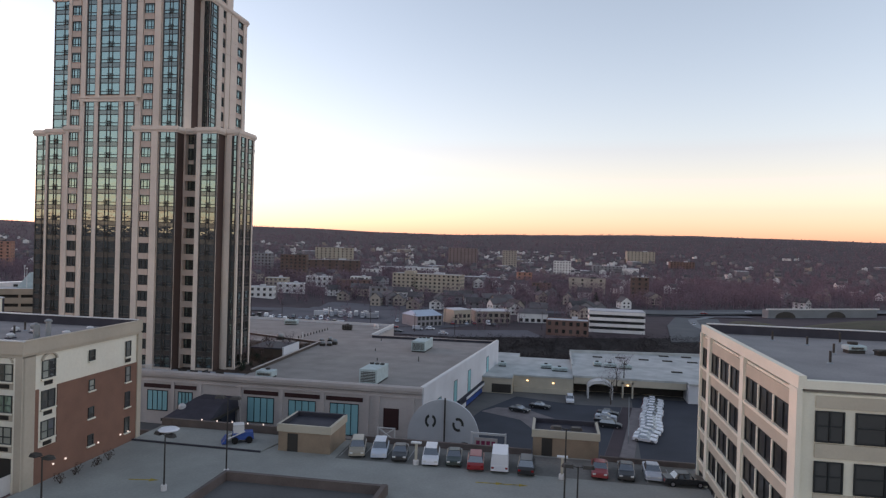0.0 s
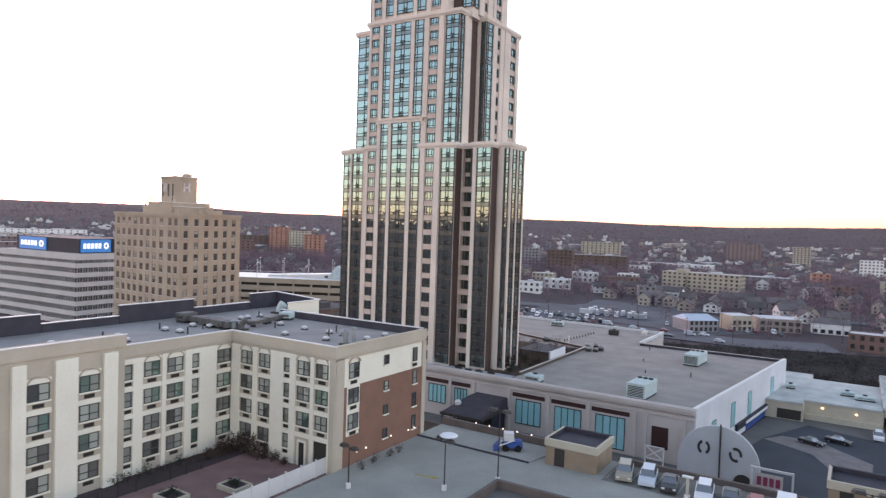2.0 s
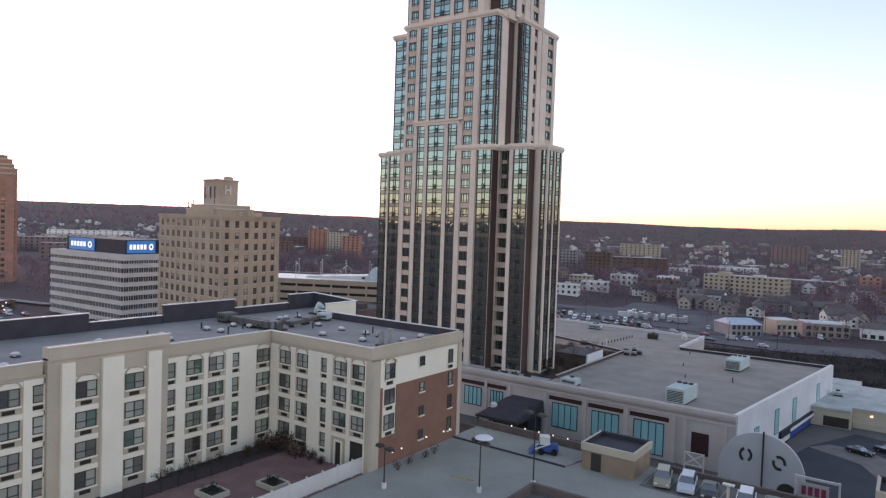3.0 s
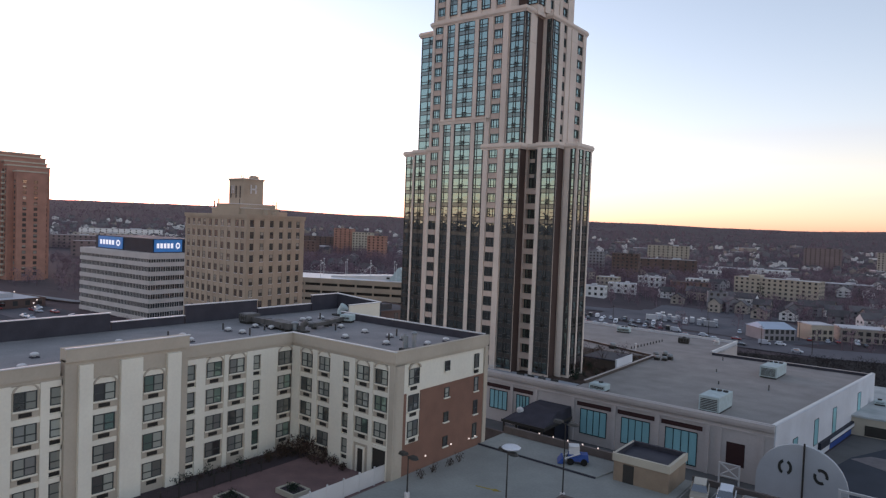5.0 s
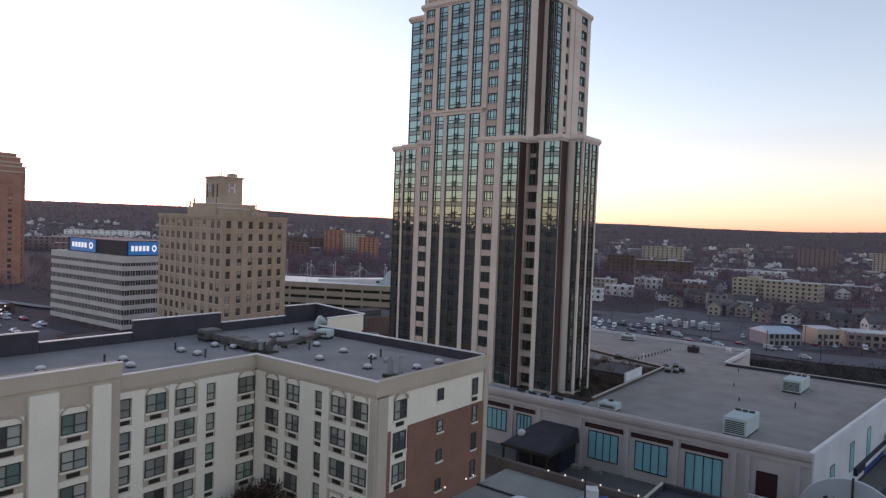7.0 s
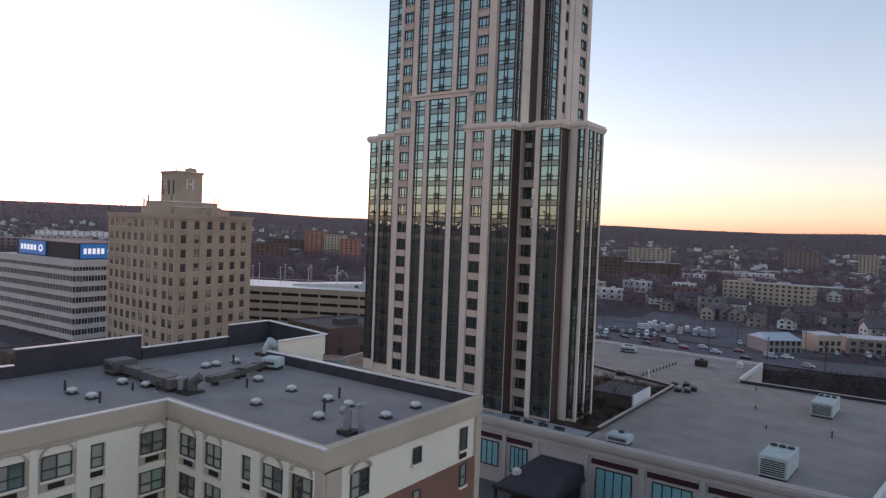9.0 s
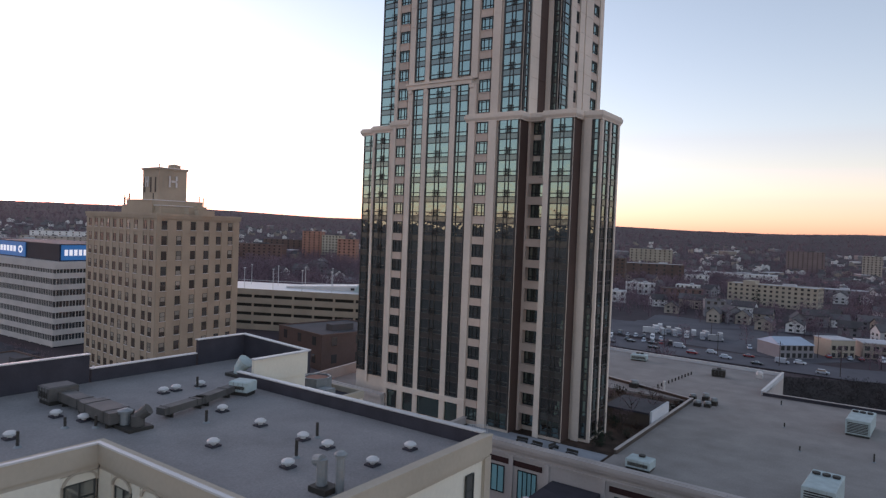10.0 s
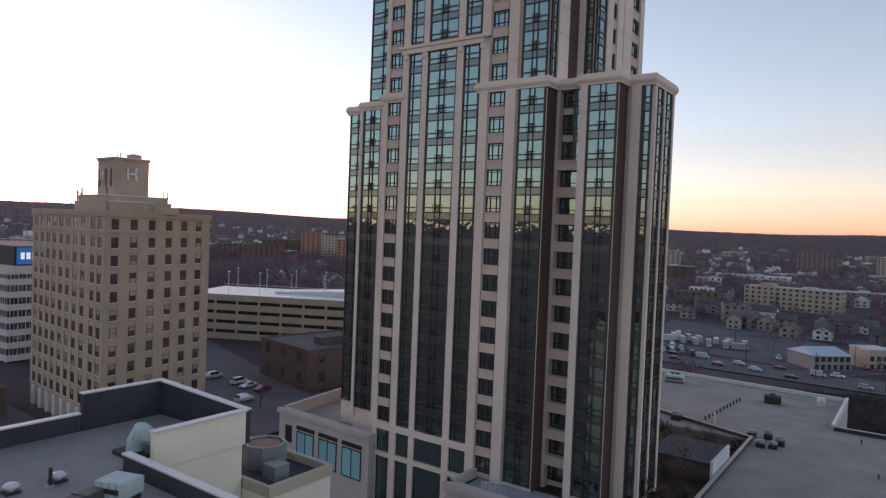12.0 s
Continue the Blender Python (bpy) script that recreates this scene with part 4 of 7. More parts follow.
# ---- office block on the right ----
def build_office():
    t = thing("office_block", "four-storey cream office block with beige panels and dark windows", "office building", pose(30, 65, LOT_Z))
    o = pose(0, 0, 0)
    x, y0, y1, zt = 17.5, 50.0, 80.5, 29.4
    part("wall", Geo().box(x, 70, y0, y1, 8, zt - 1.2), PAINT_CREAM, t, m=o)
    part("roof", Geo().box(x + 0.4, 69.6, y0 + 0.4, y1 - 0.4, zt - 1.2, zt - 0.9), ROOF_GREY, t, m=o)
    part("coping", Geo().box(x - 0.25, x + 0.3, y0 - 0.25, y1, zt - 0.9, zt).box(x + 0.3, 70, y0 - 0.25, y0 + 0.3, zt - 0.9, zt - 0.3), PAINT_CREAM, t, m=o)
    part("parapet", Geo().box(x + 0.3, 42, y1 - 0.4, y1, zt - 1.2, zt + 0.1).prism([(42, y1 - 0.4), (60, 68), (60, 68.5), (42, y1)], zt - 1.2, zt + 0.1), MEMBRANE_DARK, t, "dark parapet", m=o)
    part("coping", Geo().box(x + 0.3, 42, y1 - 0.45, y1 + 0.05, zt + 0.1, zt + 0.2), COPING, t, m=o)
    w = facade(x, y1, -90)
    h = 3.55
    L = y1 - y0
    bays = [(0.4, 3.4, 1), (4.6, 16.2, 3), (17.6, 29.2, 3)]
    for a in (0.0, 3.6, 16.5):
        part("pier", Geo().box(a, a + (1.1 if a else 0.45), -0.35, 0.02, 9, zt - 0.9), PAINT_CREAM, t, m=w)
    part("pier", Geo().box(29.3, L + 0.35, -0.35, 0.02, 9, zt - 0.9), PAINT_CREAM, t, m=w)
    for k in range(5):
        zc = zt - 3.6 - h * k
        part("ledge", Geo().box(0, L, -0.3, 0.02, zc - 1.35, zc - 1.1), PAINT_CREAM, t, m=w)
        for a, b, n in bays:
            part("panel", Geo().box(a, b, -0.12, 0.02, zc + 1.1, zc + 2.2), PAINT_TAN, t, m=w)
            ww = (b - a) / n
            for i in range(n):
                u = a + ww * i
                at = w @ Matrix.Translation((u + 0.12, 0, zc - 1.05))
                f = part("window", shared(("window", "office", n), lambda: lattice([(0, 0.1), (ww - 0.34, ww - 0.24), (ww / 2 - 0.16, ww / 2 - 0.08)], [(0, 0.1), (2.0, 2.1)], ww - 0.24, 2.1, -0.1, 0.02), [FRAME_DARK]), None, t, m=at)
                part("pane", pane_mesh(ww - 0.24, 2.1, WINDOW_BLACK), None, f, m=at)
                part("mullion", Geo().box(u - 0.12, u + 0.12, -0.2, 0.02, zc - 1.1, zc + 1.1), PAINT_CREAM, t, m=w)
    s = facade(x, y0, 0)
    part("panel", Geo().box(1.0, 20, -0.12, 0.02, zt - 2.2, zt - 1.35), PAINT_TAN, t, m=s)
    for k in range(5):
        zc = zt - 3.5 - h * k
        part("panel", Geo().box(1.0, 20, -0.12, 0.02, zc - 2.2, zc - 1.2), PAINT_TAN, t, m=s)
        for a, b in ((1.0, 2.9), (3.6, 7.6), (8.6, 12.6)):
            W = b - a
            f = part("window", lattice([(0, 0.1), (W - 0.1, W), (W / 2 - 0.06, W / 2 + 0.06)], [(0, 0.1), (2.1, 2.2), (1.1, 1.18)], W, 2.2, -0.16, 0.02), FRAME_DARK, t, m=s @ Matrix.Translation((a, 0, zc - 1.1)))
            part("pane", pane_mesh(b - a, 2.1, WINDOW_BLACK), None, f, m=s @ Matrix.Translation((a, -0.05, zc - 1.05)))


build_office()


# ---- old apartment block, bank office, brick tower ----
SASH_DICE = random.Random(12)


def sash(parent, m, w, h, glassy, split=True):
    def build():
        return lattice([(0, 0.07), (w - 0.07, w)], [(0, 0.08), (h - 0.08, h)] + ([(h * 0.48, h * 0.48 + 0.08)] if split else []), w, h, -0.06, 0.02)
    f = part("window", shared(("window", w, h, "sash"), build, [FRAME_DARK]), None, parent, m=m)
    lower = SASH_DICE.choice((glassy, glassy, SASH_BROWN, SASH_BROWN, SASH_BROWN, SASH_PALE))
    upper = SASH_DICE.choice((lower, lower, glassy, SASH_PALE, SASH_BROWN))
    part("pane", pane_mesh(w, h * 0.5, lower), None, f, m=m)
    part("pane", pane_mesh(w, h * 0.5, upper), None, f, m=m @ Matrix.Translation((0, -0.012, h * 0.5)))


def build_old_block():
    t = thing("old_apartment_block", "eleven-storey buff brick apartment block with a roof penthouse", "apartment building", pose(-180, 130, 0))
    o = pose(0, 0, 0)
    c, w, e = Vector((-162.8, 117.0)), Vector((-199.5, 119.9)), Vector((-167.6, 142.3))
    n = w + e - c
    poly = [tuple(p) for p in (w, c, e, n)]
    part("wall", Geo().prism(poly, -1, 42.6), OLD_BRICK, t, m=o)
    part("cornice", Geo().prism(offset(poly, 0.42), 42.3, 42.9).prism(offset(poly, 0.3), 41.7, 42.3).prism(offset(poly, 0.2), 38.6, 38.9), OLD_BRICK, t, m=o)
    south = pose(w.x, w.y, 0, 0, 0, math.degrees(math.atan2(c.y - w.y, c.x - w.x)))
    east = pose(c.x, c.y, 0, 0, 0, math.degrees(math.atan2(e.y - c.y, e.x - c.x)))
    for m, L, us in ((south, (c - w).length, [2.2, 5.6, 9.0, 12.4, 16, 19.6, 23.2, 27, 31.5, 34.6][:10]), (east, (e - c).length, [2.0, 6.2, 10.4, 14.6, 18.6, 22.6])):
        for k in range(11):
            z = 40.3 - 3.42 * k
            for u in us:
                sash(t, m @ Matrix.Translation((u - 0.7, -0.03, z - 1.05)), 1.4, 2.0, OLD_GLASS if m is east else SASH_BROWN)
                part("sill", shared(("old_sill",), lambda: Geo().box(-0.15, 1.55, -0.2, 0.02, -0.14, 0), [PALE_CONCRETE]), None, t, m=m @ Matrix.Translation((u - 0.7, 0, z - 1.05)))
            part("sill_course", Geo().box(0, L, -0.08, 0.02, z - 1.45, z - 1.2), OLD_BRICK, t, m=m)
        for a, b in zip([0] + [u + 0.95 for u in us], [u - 0.95 for u in us] + [L]):
            if b - a > 0.3:
                part("pier", Geo().box(a, b, -0.1, 0.02, 4, 41.6), OLD_BRICK, t, m=m)
        for u in range(2, int(L) - 1, 4):
            part("ground_pier", Geo().box(u, u + 0.9, -0.4, 0.02, -1, 4.2), PALE_CONCRETE, t, m=m)
    ang = math.degrees(math.atan2(c.y - w.y, c.x - w.x))
    p = pose(-183, 131.2, 42.6, 0, 0, ang)
    part("setback", Geo().box(-11, 9.5, -6.0, 6.0, 0, 2.2).box(-7, 6.5, -6.6, 6.6, 0, 3.5).box(13, 15.5, -2, 1, 0, 1.9).box(16.2, 18.4, -1, 3, 0, 1.4).box(10.5, 12, 2, 4, 0, 2.4), OLD_BRICK, t, m=p)
    part("coping", Geo().box(-11.2, 9.7, -6.2, 6.2, 2.2, 2.4).box(-7.2, 6.7, -6.8, 6.8, 3.5, 3.7).box(-4.8, 4.4, -4.2, 3.9, 11.6, 11.8), PALE_CONCRETE, t, "pale stone coping", m=p)
    part("penthouse", Geo().box(-4.4, 4.0, -3.8, 3.5, 3.4, 11.4).box(-4.6, 4.2, -4.0, 3.7, 11.2, 11.6), OLD_BRICK, t, m=p)
    part("chimney", Geo().lathe([(1.5, 11.6), (1.5, 12.7), (0.2, 13.0)], 1.9, 1.2, n=12), OLD_BRICK, t, m=p)
    for u in (-3.6, -0.4, 2.0):
        part("louvre", Geo().box(u, u + 0.7, -3.86, -3.7, 5.6, 9.4), GARDEN_WALL, t, "dark louvre", m=p)
    for u, z, a, b in ((-3.4, 7, 0.35, 2.6), (-2.2, 7, 0.35, 2.6), (-2.9, 8.1, 0.8, 0.4)):
        part("sign_bar", Geo().box(u + 0.9, u + 0.9 + a, -4.1, -3.95, z, z + b), PALE_CONCRETE, t, "pale sign bar", m=p)
    q = p @ pose(4.0, -3.8, 0, 0, 0, 90)
    for u, z, a, b in ((2.5, 7, 0.4, 2.8), (3.1, 8.2, 1.4, 0.5), (4.2, 7, 0.5, 1.2), (4.2, 8.7, 0.5, 1.1)):
        part("sign_bar", Geo().box(u, u + a, -0.3, -0.15, z, z + b), PALE_CONCRETE, t, m=q)
    for u, v, h in ((-10.5, -5.6, 2.4), (-10.0, -5.6, 1.8), (-8.6, -5.6, 1.6), (-6.6, -6.2, 2.8), (-6.2, -6.2, 2.6), (6.2, -6.2, 2.6), (5.6, 6.2, 2.6), (-10.6, 5, 3.6), (8.9, 5.4, 2.2)):
        part("antenna", Geo().tube((u, v, 2.1), (u, v, 2.6 + h), 0.12, n=5), POLE, t, m=p)
    for u in (-3.5, -2.2):
        part("antenna", Geo().tube((u, 0, 11.5), (u, 0, 13.4), 0.12, n=5), POLE, t, m=p)


build_old_block()


def build_bank():
    t = thing("bank_office", "white banded office block with lit blue roof signs", "office building", pose(-270, 146, 0))
    o = pose(0, 0, 0)
    w, c = Vector((-296.8, 129.5)), Vector((-244.2, 132.1))
    e = c + Vector((-2.5, 30.5))
    n = w + e - c
    poly = [tuple(p) for p in (w, c, e, n)]
    rise, top = 3.55, 26.9
    part("core", Geo().prism(offset(poly, -0.6), 0, top - 0.6), DARK_PANEL, t, m=o)
    for k in range(8):
        z = top - rise * k
        part("band", Geo().prism(poly, z - (1.7 if k else 2.3), z), BANK_WHITE, t, m=o)
    for p, q in ((w, c), (c, e)):
        L = (q - p).length
        m = pose(p.x, p.y, 0, 0, 0, math.degrees(math.atan2(q.y - p.y, q.x - p.x)))
        for k in range(7):
            z = top - rise * k - (2.3 if k == 0 else 1.7)
            f = part("window_strip", Geo().box(0.3, L - 0.3, 0.35, 0.45, z - 1.88, z), STRIP_GLASS, t, m=m)
            g, i = Geo(), 0
            while 0.7 + 1.05 * i < L - 0.7:
                u = 0.7 + 1.05 * i
                g.box(u, u + (0.16 if i % 2 == 0 else 0.06), 0.2, 0.4, z - 1.88, z)
                i += 1
            tagged(part("mullion", g, BANK_WHITE, f, m=m), kind="stuff")
    for i in range(8):                                   # columns of the open ground floor
        part("column", Geo().box(-51 + 7 * i, -50.2 + 7 * i, 0.4, 1.2, -0.2, 1.2), BANK_WHITE, t, m=pose(c.x, c.y, 0, 0, 0, 2.8))
    ph = [(-290, 133.0), (-246.3, 134.4), (-248.6, 157.2), (-290, 154.9)]
    part("penthouse", Geo().prism(ph, top - 0.2, 32.4), DARK_PANEL, t, "dark roof housing", m=o)
    for (x0, y0), (x1, y1), a, b in ((ph[0], ph[1], 0.06, 0.5), (ph[1], ph[2], 0.02, 0.56)):
        L = math.hypot(x1 - x0, y1 - y0)
        m = pose(x0, y0, 0, 0, 0, math.degrees(math.atan2(y1 - y0, x1 - x0)))
        s = part("sign", Geo().box(a * L, b * L, -0.35, -0.05, 27.3, 32.1), SIGN_BLUE, t, "lit blue sign with white marks", m=m)
        W = (b - a) * L
        for i in range(5):
            u = a * L + W * (0.08 + 0.125 * i)
            part("sign_mark", Geo().box(u, u + W * 0.085, -0.42, -0.36, 28.75, 30.65), SIGN_WHITE, s, m=m)
        g, cx = Geo(), a * L + W * 0.84
        for i in range(8):
            v0, v1 = math.pi * i / 4, math.pi * (i + 1) / 4
            g.face([(cx + r * W * 0.085 * math.cos(v), -0.42, 29.7 + r * 1.35 * math.sin(v)) for v, r in ((v0, 1), (v1, 1), (v1, 0.5), (v0, 0.5))])
        part("sign_mark", g, SIGN_WHITE, s, m=m)


build_bank()


def build_brick_tower():
    t = thing("brick_tower", "tall orange-red brick apartment tower with balcony columns", "apartment building", pose(-450, 150, 0))
    o = pose(-11, 0, 0)
    for a in ((-500, -447, 148, 175, -1, 76), (-447, -440, 148.05, 175, -1, 73.4), (-440, -435, 151, 174, -1, 70), (-435, -430.5, 151.05, 174, -1, 67.4), (-430.5, -424.5, 154, 170, -1, 64), (-500, -452, 146.5, 148, -1, 77)):
        part("wall", Geo().box(*a), RED_BRICK, t, m=o)
        part("coping", Geo().box(a[0] - 0.4, a[1] + 0.4, a[2] - 0.4, a[3] + 0.4, a[5], a[5] + 0.8), PAINT_TAN, t, m=o)
    for k in range(23):
        z = 3.2 * k + 3
        for x, y, f, w in ((-438, 151, 0, 2.4), (-434, 151, 0, 1.6), (-428.5, 154, 0, 1.8), (-445.5, 148, 0, 2.0), (-450, 148, 0, 2.0), (-458, 146.5, 0, 2.6), (-464, 146.5, 0, 2.6), (-471, 146.5, 0, 2.6),
                           (-424.5, 157, 90, 2.0), (-424.5, 163, 90, 2.0), (-430.5, 171, 90, 1.6)):
            if z < 60 or x < -432 and z < 64 or x < -442 and z < 71:
                sash(t, o @ facade(x, y, f) @ Matrix.Translation((0, -0.05, z)), w, 1.9, SASH_PALE if (k * 7 + int(x)) % 3 == 0 else OLD_GLASS)
        for x, y, w, top in ((-443.6, 148, 3.2, 70), (-448.6, 148, 2.6, 74), (-456.2, 146.5, 3.0, 75), (-462.2, 146.5, 3.0, 75), (-468.4, 146.5, 3.2, 75), (-436.4, 151, 2.2, 66)):
            if z < top:
                part("balcony", shared(("balcony", w), lambda: Geo().box(0, w, -1.3, 0.02, -0.9, -0.7).box(0, w, -1.35, -1.25, -0.7, 0.25).box(0, 0.1, -1.25, 0, -0.7, 0.25).box(w - 0.1, w, -1.25, 0, -0.7, 0.25), [PAINT_TAN]), None, t, m=o @ pose(x, y, z))


build_brick_tower()

# ---- cars ----
PAINTS = {}


def paint(name, colour):
    if name not in PAINTS:
        PAINTS[name] = material(name + "_car_paint", colour, 0.35, vary=0.04, bump=0, spec=0.6)
    return PAINTS[name]


def car(x, y, z, yaw, name, colour, label, kind="sedan", group="parked cars"):
    """A car with its nose along -y before the turn."""
    t = thing({"sedan": "car", "suv": "suv", "van": "van", "truck": "box_truck"}[kind], label, {"sedan": "car", "suv": "car", "van": "van", "truck": "truck"}[kind], pose(x, y, z, 0, 0, yaw), group)
    L, W, H, hood, deck = {"sedan": (4.7, 1.82, 1.45, 1.25, 1.0), "suv": (4.75, 1.9, 1.75, 1.2, 0.25), "van": (5.4, 2.0, 2.25, 0.9, 0.05), "truck": (7.5, 2.4, 3.2, 1.2, 0.0)}[kind]
    belt = {"sedan": 0.92, "suv": 1.05, "van": 1.2, "truck": 1.3}[kind]
    p = paint(name, colour)

    def shell():
        h = W / 2
        prof = [(-L / 2, 0.32), (-L / 2 + 0.05, 0.7), (-L / 2 + 0.25, belt - 0.14), (-L / 2 + hood, belt), (L / 2 - 0.15, belt + 0.02), (L / 2, belt - 0.25), (L / 2, 0.35)]
        g = Geo()
        n = len(prof)
        a = len(g.v)
        for sx, sc in ((-h, 1.0), (-h + 0.12, 1.02), (h - 0.12, 1.02), (h, 1.0)):
            for yy, zz in prof:
                g.v.append((sx, yy * (0.985 if abs(sx) == h else 1.0), zz - (0.06 if abs(sx) == h and zz > 0.6 else 0)))
        for r in range(3):
            for i in range(n):
                j = (i + 1) % n
                g.f.append((a + r * n + i, a + r * n + j, a + (r + 1) * n + j, a + (r + 1) * n + i)), g.k.append(0)
        g.f += [tuple(a + i for i in reversed(range(n))), tuple(a + 3 * n + i for i in range(n))]
        g.k += [0, 0]
        return g

    def cabin(z1, inset, lean):
        h = W / 2 - 0.06
        y0, y1 = -L / 2 + hood, L / 2 - deck
        g = Geo()
        bot = [(-h, y0), (h, y0), (h, y1), (-h, y1)]
        top = [(-h + inset, y0 + lean), (h - inset, y0 + lean), (h - inset, y1 - lean * 0.6), (-h + inset, y1 - lean * 0.6)]
        return g.prism(bot, belt - 0.05, z1, top=top), top

    part("body", shared(("body", kind, name), shell, [p]), None, t)
    if kind in ("sedan", "suv"):
        lean = 0.75 if kind == "sedan" else 0.55
        part("glasshouse", shared(("glasshouse", kind), lambda: cabin(H - 0.06, 0.2, lean)[0], [CAR_GLASS]), None, t, "dark car glass")
        top = cabin(H, 0.2, lean)[1]
        part("roof", shared(("roof", kind, name), lambda: Geo().prism(top, H - 0.08, H, top=[(a * 0.93, b * 0.97) for a, b in top]), [p]), None, t)
    else:
        g = lambda: Geo().prism([(-W / 2, -L / 2 + hood), (W / 2, -L / 2 + hood), (W / 2, L / 2), (-W / 2, L / 2)], belt - 0.1, H,
                                top=[(-W / 2 + 0.1, -L / 2 + hood + 0.5), (W / 2 - 0.1, -L / 2 + hood + 0.5), (W / 2 - 0.1, L / 2 - 0.08), (-W / 2 + 0.1, L / 2 - 0.08)])
        part("cargo_body", shared(("cargo", kind, name), g, [p]), None, t)
        part("windscreen", shared(("windscreen", kind), lambda: Geo().prism([(-W / 2 + 0.15, -L / 2 + hood - 0.03), (W / 2 - 0.15, -L / 2 + hood - 0.03), (W / 2 - 0.15, -L / 2 + hood + 0.2), (-W / 2 + 0.15, -L / 2 + hood + 0.2)],
             belt, belt + 0.75, top=[(-W / 2 + 0.2, -L / 2 + hood + 0.31), (W / 2 - 0.2, -L / 2 + hood + 0.31), (W / 2 - 0.2, -L / 2 + hood + 0.5), (-W / 2 + 0.2, -L / 2 + hood + 0.5)]), [CAR_GLASS]), None, t)
    far = y > 300 or x < -200                           # lamps and rims are not seen there
    for sx in (-1, 1):
        for yy in (-L / 2 + 0.85, L / 2 - 0.9):
            at = PLACE[t] @ Matrix.Translation((sx * (W / 2 - 0.1), yy, 0.33))
            ty = part("wheel", shared(("wheel",), lambda: Geo().tube((-0.11, 0, 0), (0.11, 0, 0), 0.33, n=12), [TYRE]), None, t, m=at)
            if far:
                continue
            part("rim", shared(("rim",), lambda: Geo().tube((-0.12, 0, 0), (0.12, 0, 0), 0.2, n=10), [RIM]), None, ty, m=at)
        if far:
            continue
        part("headlight", shared(("headlight",), lambda: Geo().box(-0.17, 0.17, -0.04, 0.1, -0.08, 0.08), [HEADLIGHT]), None, t, m=PLACE[t] @ Matrix.Translation((sx * (W / 2 - 0.3), -L / 2 + 0.06, 0.66)))
        part("tail_light", shared(("tail_light",), lambda: Geo().box(-0.14, 0.14, -0.05, 0.04, -0.1, 0.1), [TAILLIGHT]), None, t, m=PLACE[t] @ Matrix.Translation((sx * (W / 2 - 0.22), L / 2 - 0.02, 0.72)))
    return t


for x, y, yaw, name, colour, label, kind in (
        (-22.9, 77.9, 13, "beige", (0.32, 0.28, 0.22), "beige suv parked beside the tan stair house", "suv"),
        (-20.1, 78.0, 10, "pale_blue", (0.5, 0.55, 0.62), "pale blue suv parked on the deck", "suv"),
        (-17.5, 77.7, 9, "black", (0.02, 0.022, 0.025), "black sedan parked on the deck", "sedan"),
        (-13.6, 77.1, 7, "white", (0.72, 0.73, 0.76), "white suv parked on the deck", "suv"),
        (-10.9, 77.6, 6, "dark_green", (0.02, 0.04, 0.036), "dark green sedan parked on the deck", "sedan"),
        (-8.2, 76.7, 185, "red", (0.3, 0.02, 0.025), "red suv parked tail out on the deck", "suv"),
        (-5.4, 77.1, 183, "white", (0.72, 0.73, 0.76), "white cargo van parked tail out", "van"),
        (-2.3, 76.6, 180, "black", (0.02, 0.022, 0.025), "black suv parked tail out", "suv"),
        (6.0, 77.6, -3, "red", (0.3, 0.02, 0.025), "red sedan parked by the deck edge", "sedan"),
        (8.95, 77.7, -4, "black", (0.02, 0.022, 0.025), "black sedan parked by the deck edge", "sedan"),
        (11.9, 78.2, -2, "silver", (0.42, 0.45, 0.5), "silver sedan parked by the deck edge", "sedan"),
        (15.0, 76.2, 97, "black", (0.02, 0.022, 0.025), "black sedan parked beside the cream office block", "sedan")):
    car(x, y, LOT_Z + 0.01, yaw, name, colour, label, kind, "cars parked on the deck")
row_dice = random.Random(4)
for i in range(14):
    car(19.7 + 0.44 * i + row_dice.uniform(-0.25, 0.25) - (0.7 if i < 2 else 0), 134.2 + 2.7 * i, 0.04, 74 + row_dice.uniform(-3, 3), "fleet_white", (0.74, 0.75, 0.78), "white sedan in a close row in the yard", "sedan", "row of white cars in the yard")
for x, y, yaw, name, colour, kind in ((-6.5, 151, 70, "black", (0.02, 0.022, 0.025), "sedan"), (-2, 155.5, 75, "black", (0.02, 0.022, 0.025), "sedan"), (5.1, 164, 0, "white", (0.72, 0.73, 0.76), "suv"),
                                      (12.2, 146.5, 80, "black", (0.02, 0.022, 0.025), "sedan"), (12.6, 150, 80, "silver", (0.42, 0.45, 0.5), "sedan"), (13.0, 143.2, 80, "black", (0.02, 0.022, 0.025), "suv"), (13.3, 153.4, 80, "black", (0.02, 0.022, 0.025), "sedan")):
    car(x, y, 0.03, yaw, name, colour, name.replace("_", " ") + " vehicle parked in the yard", kind, "cars in the yard")


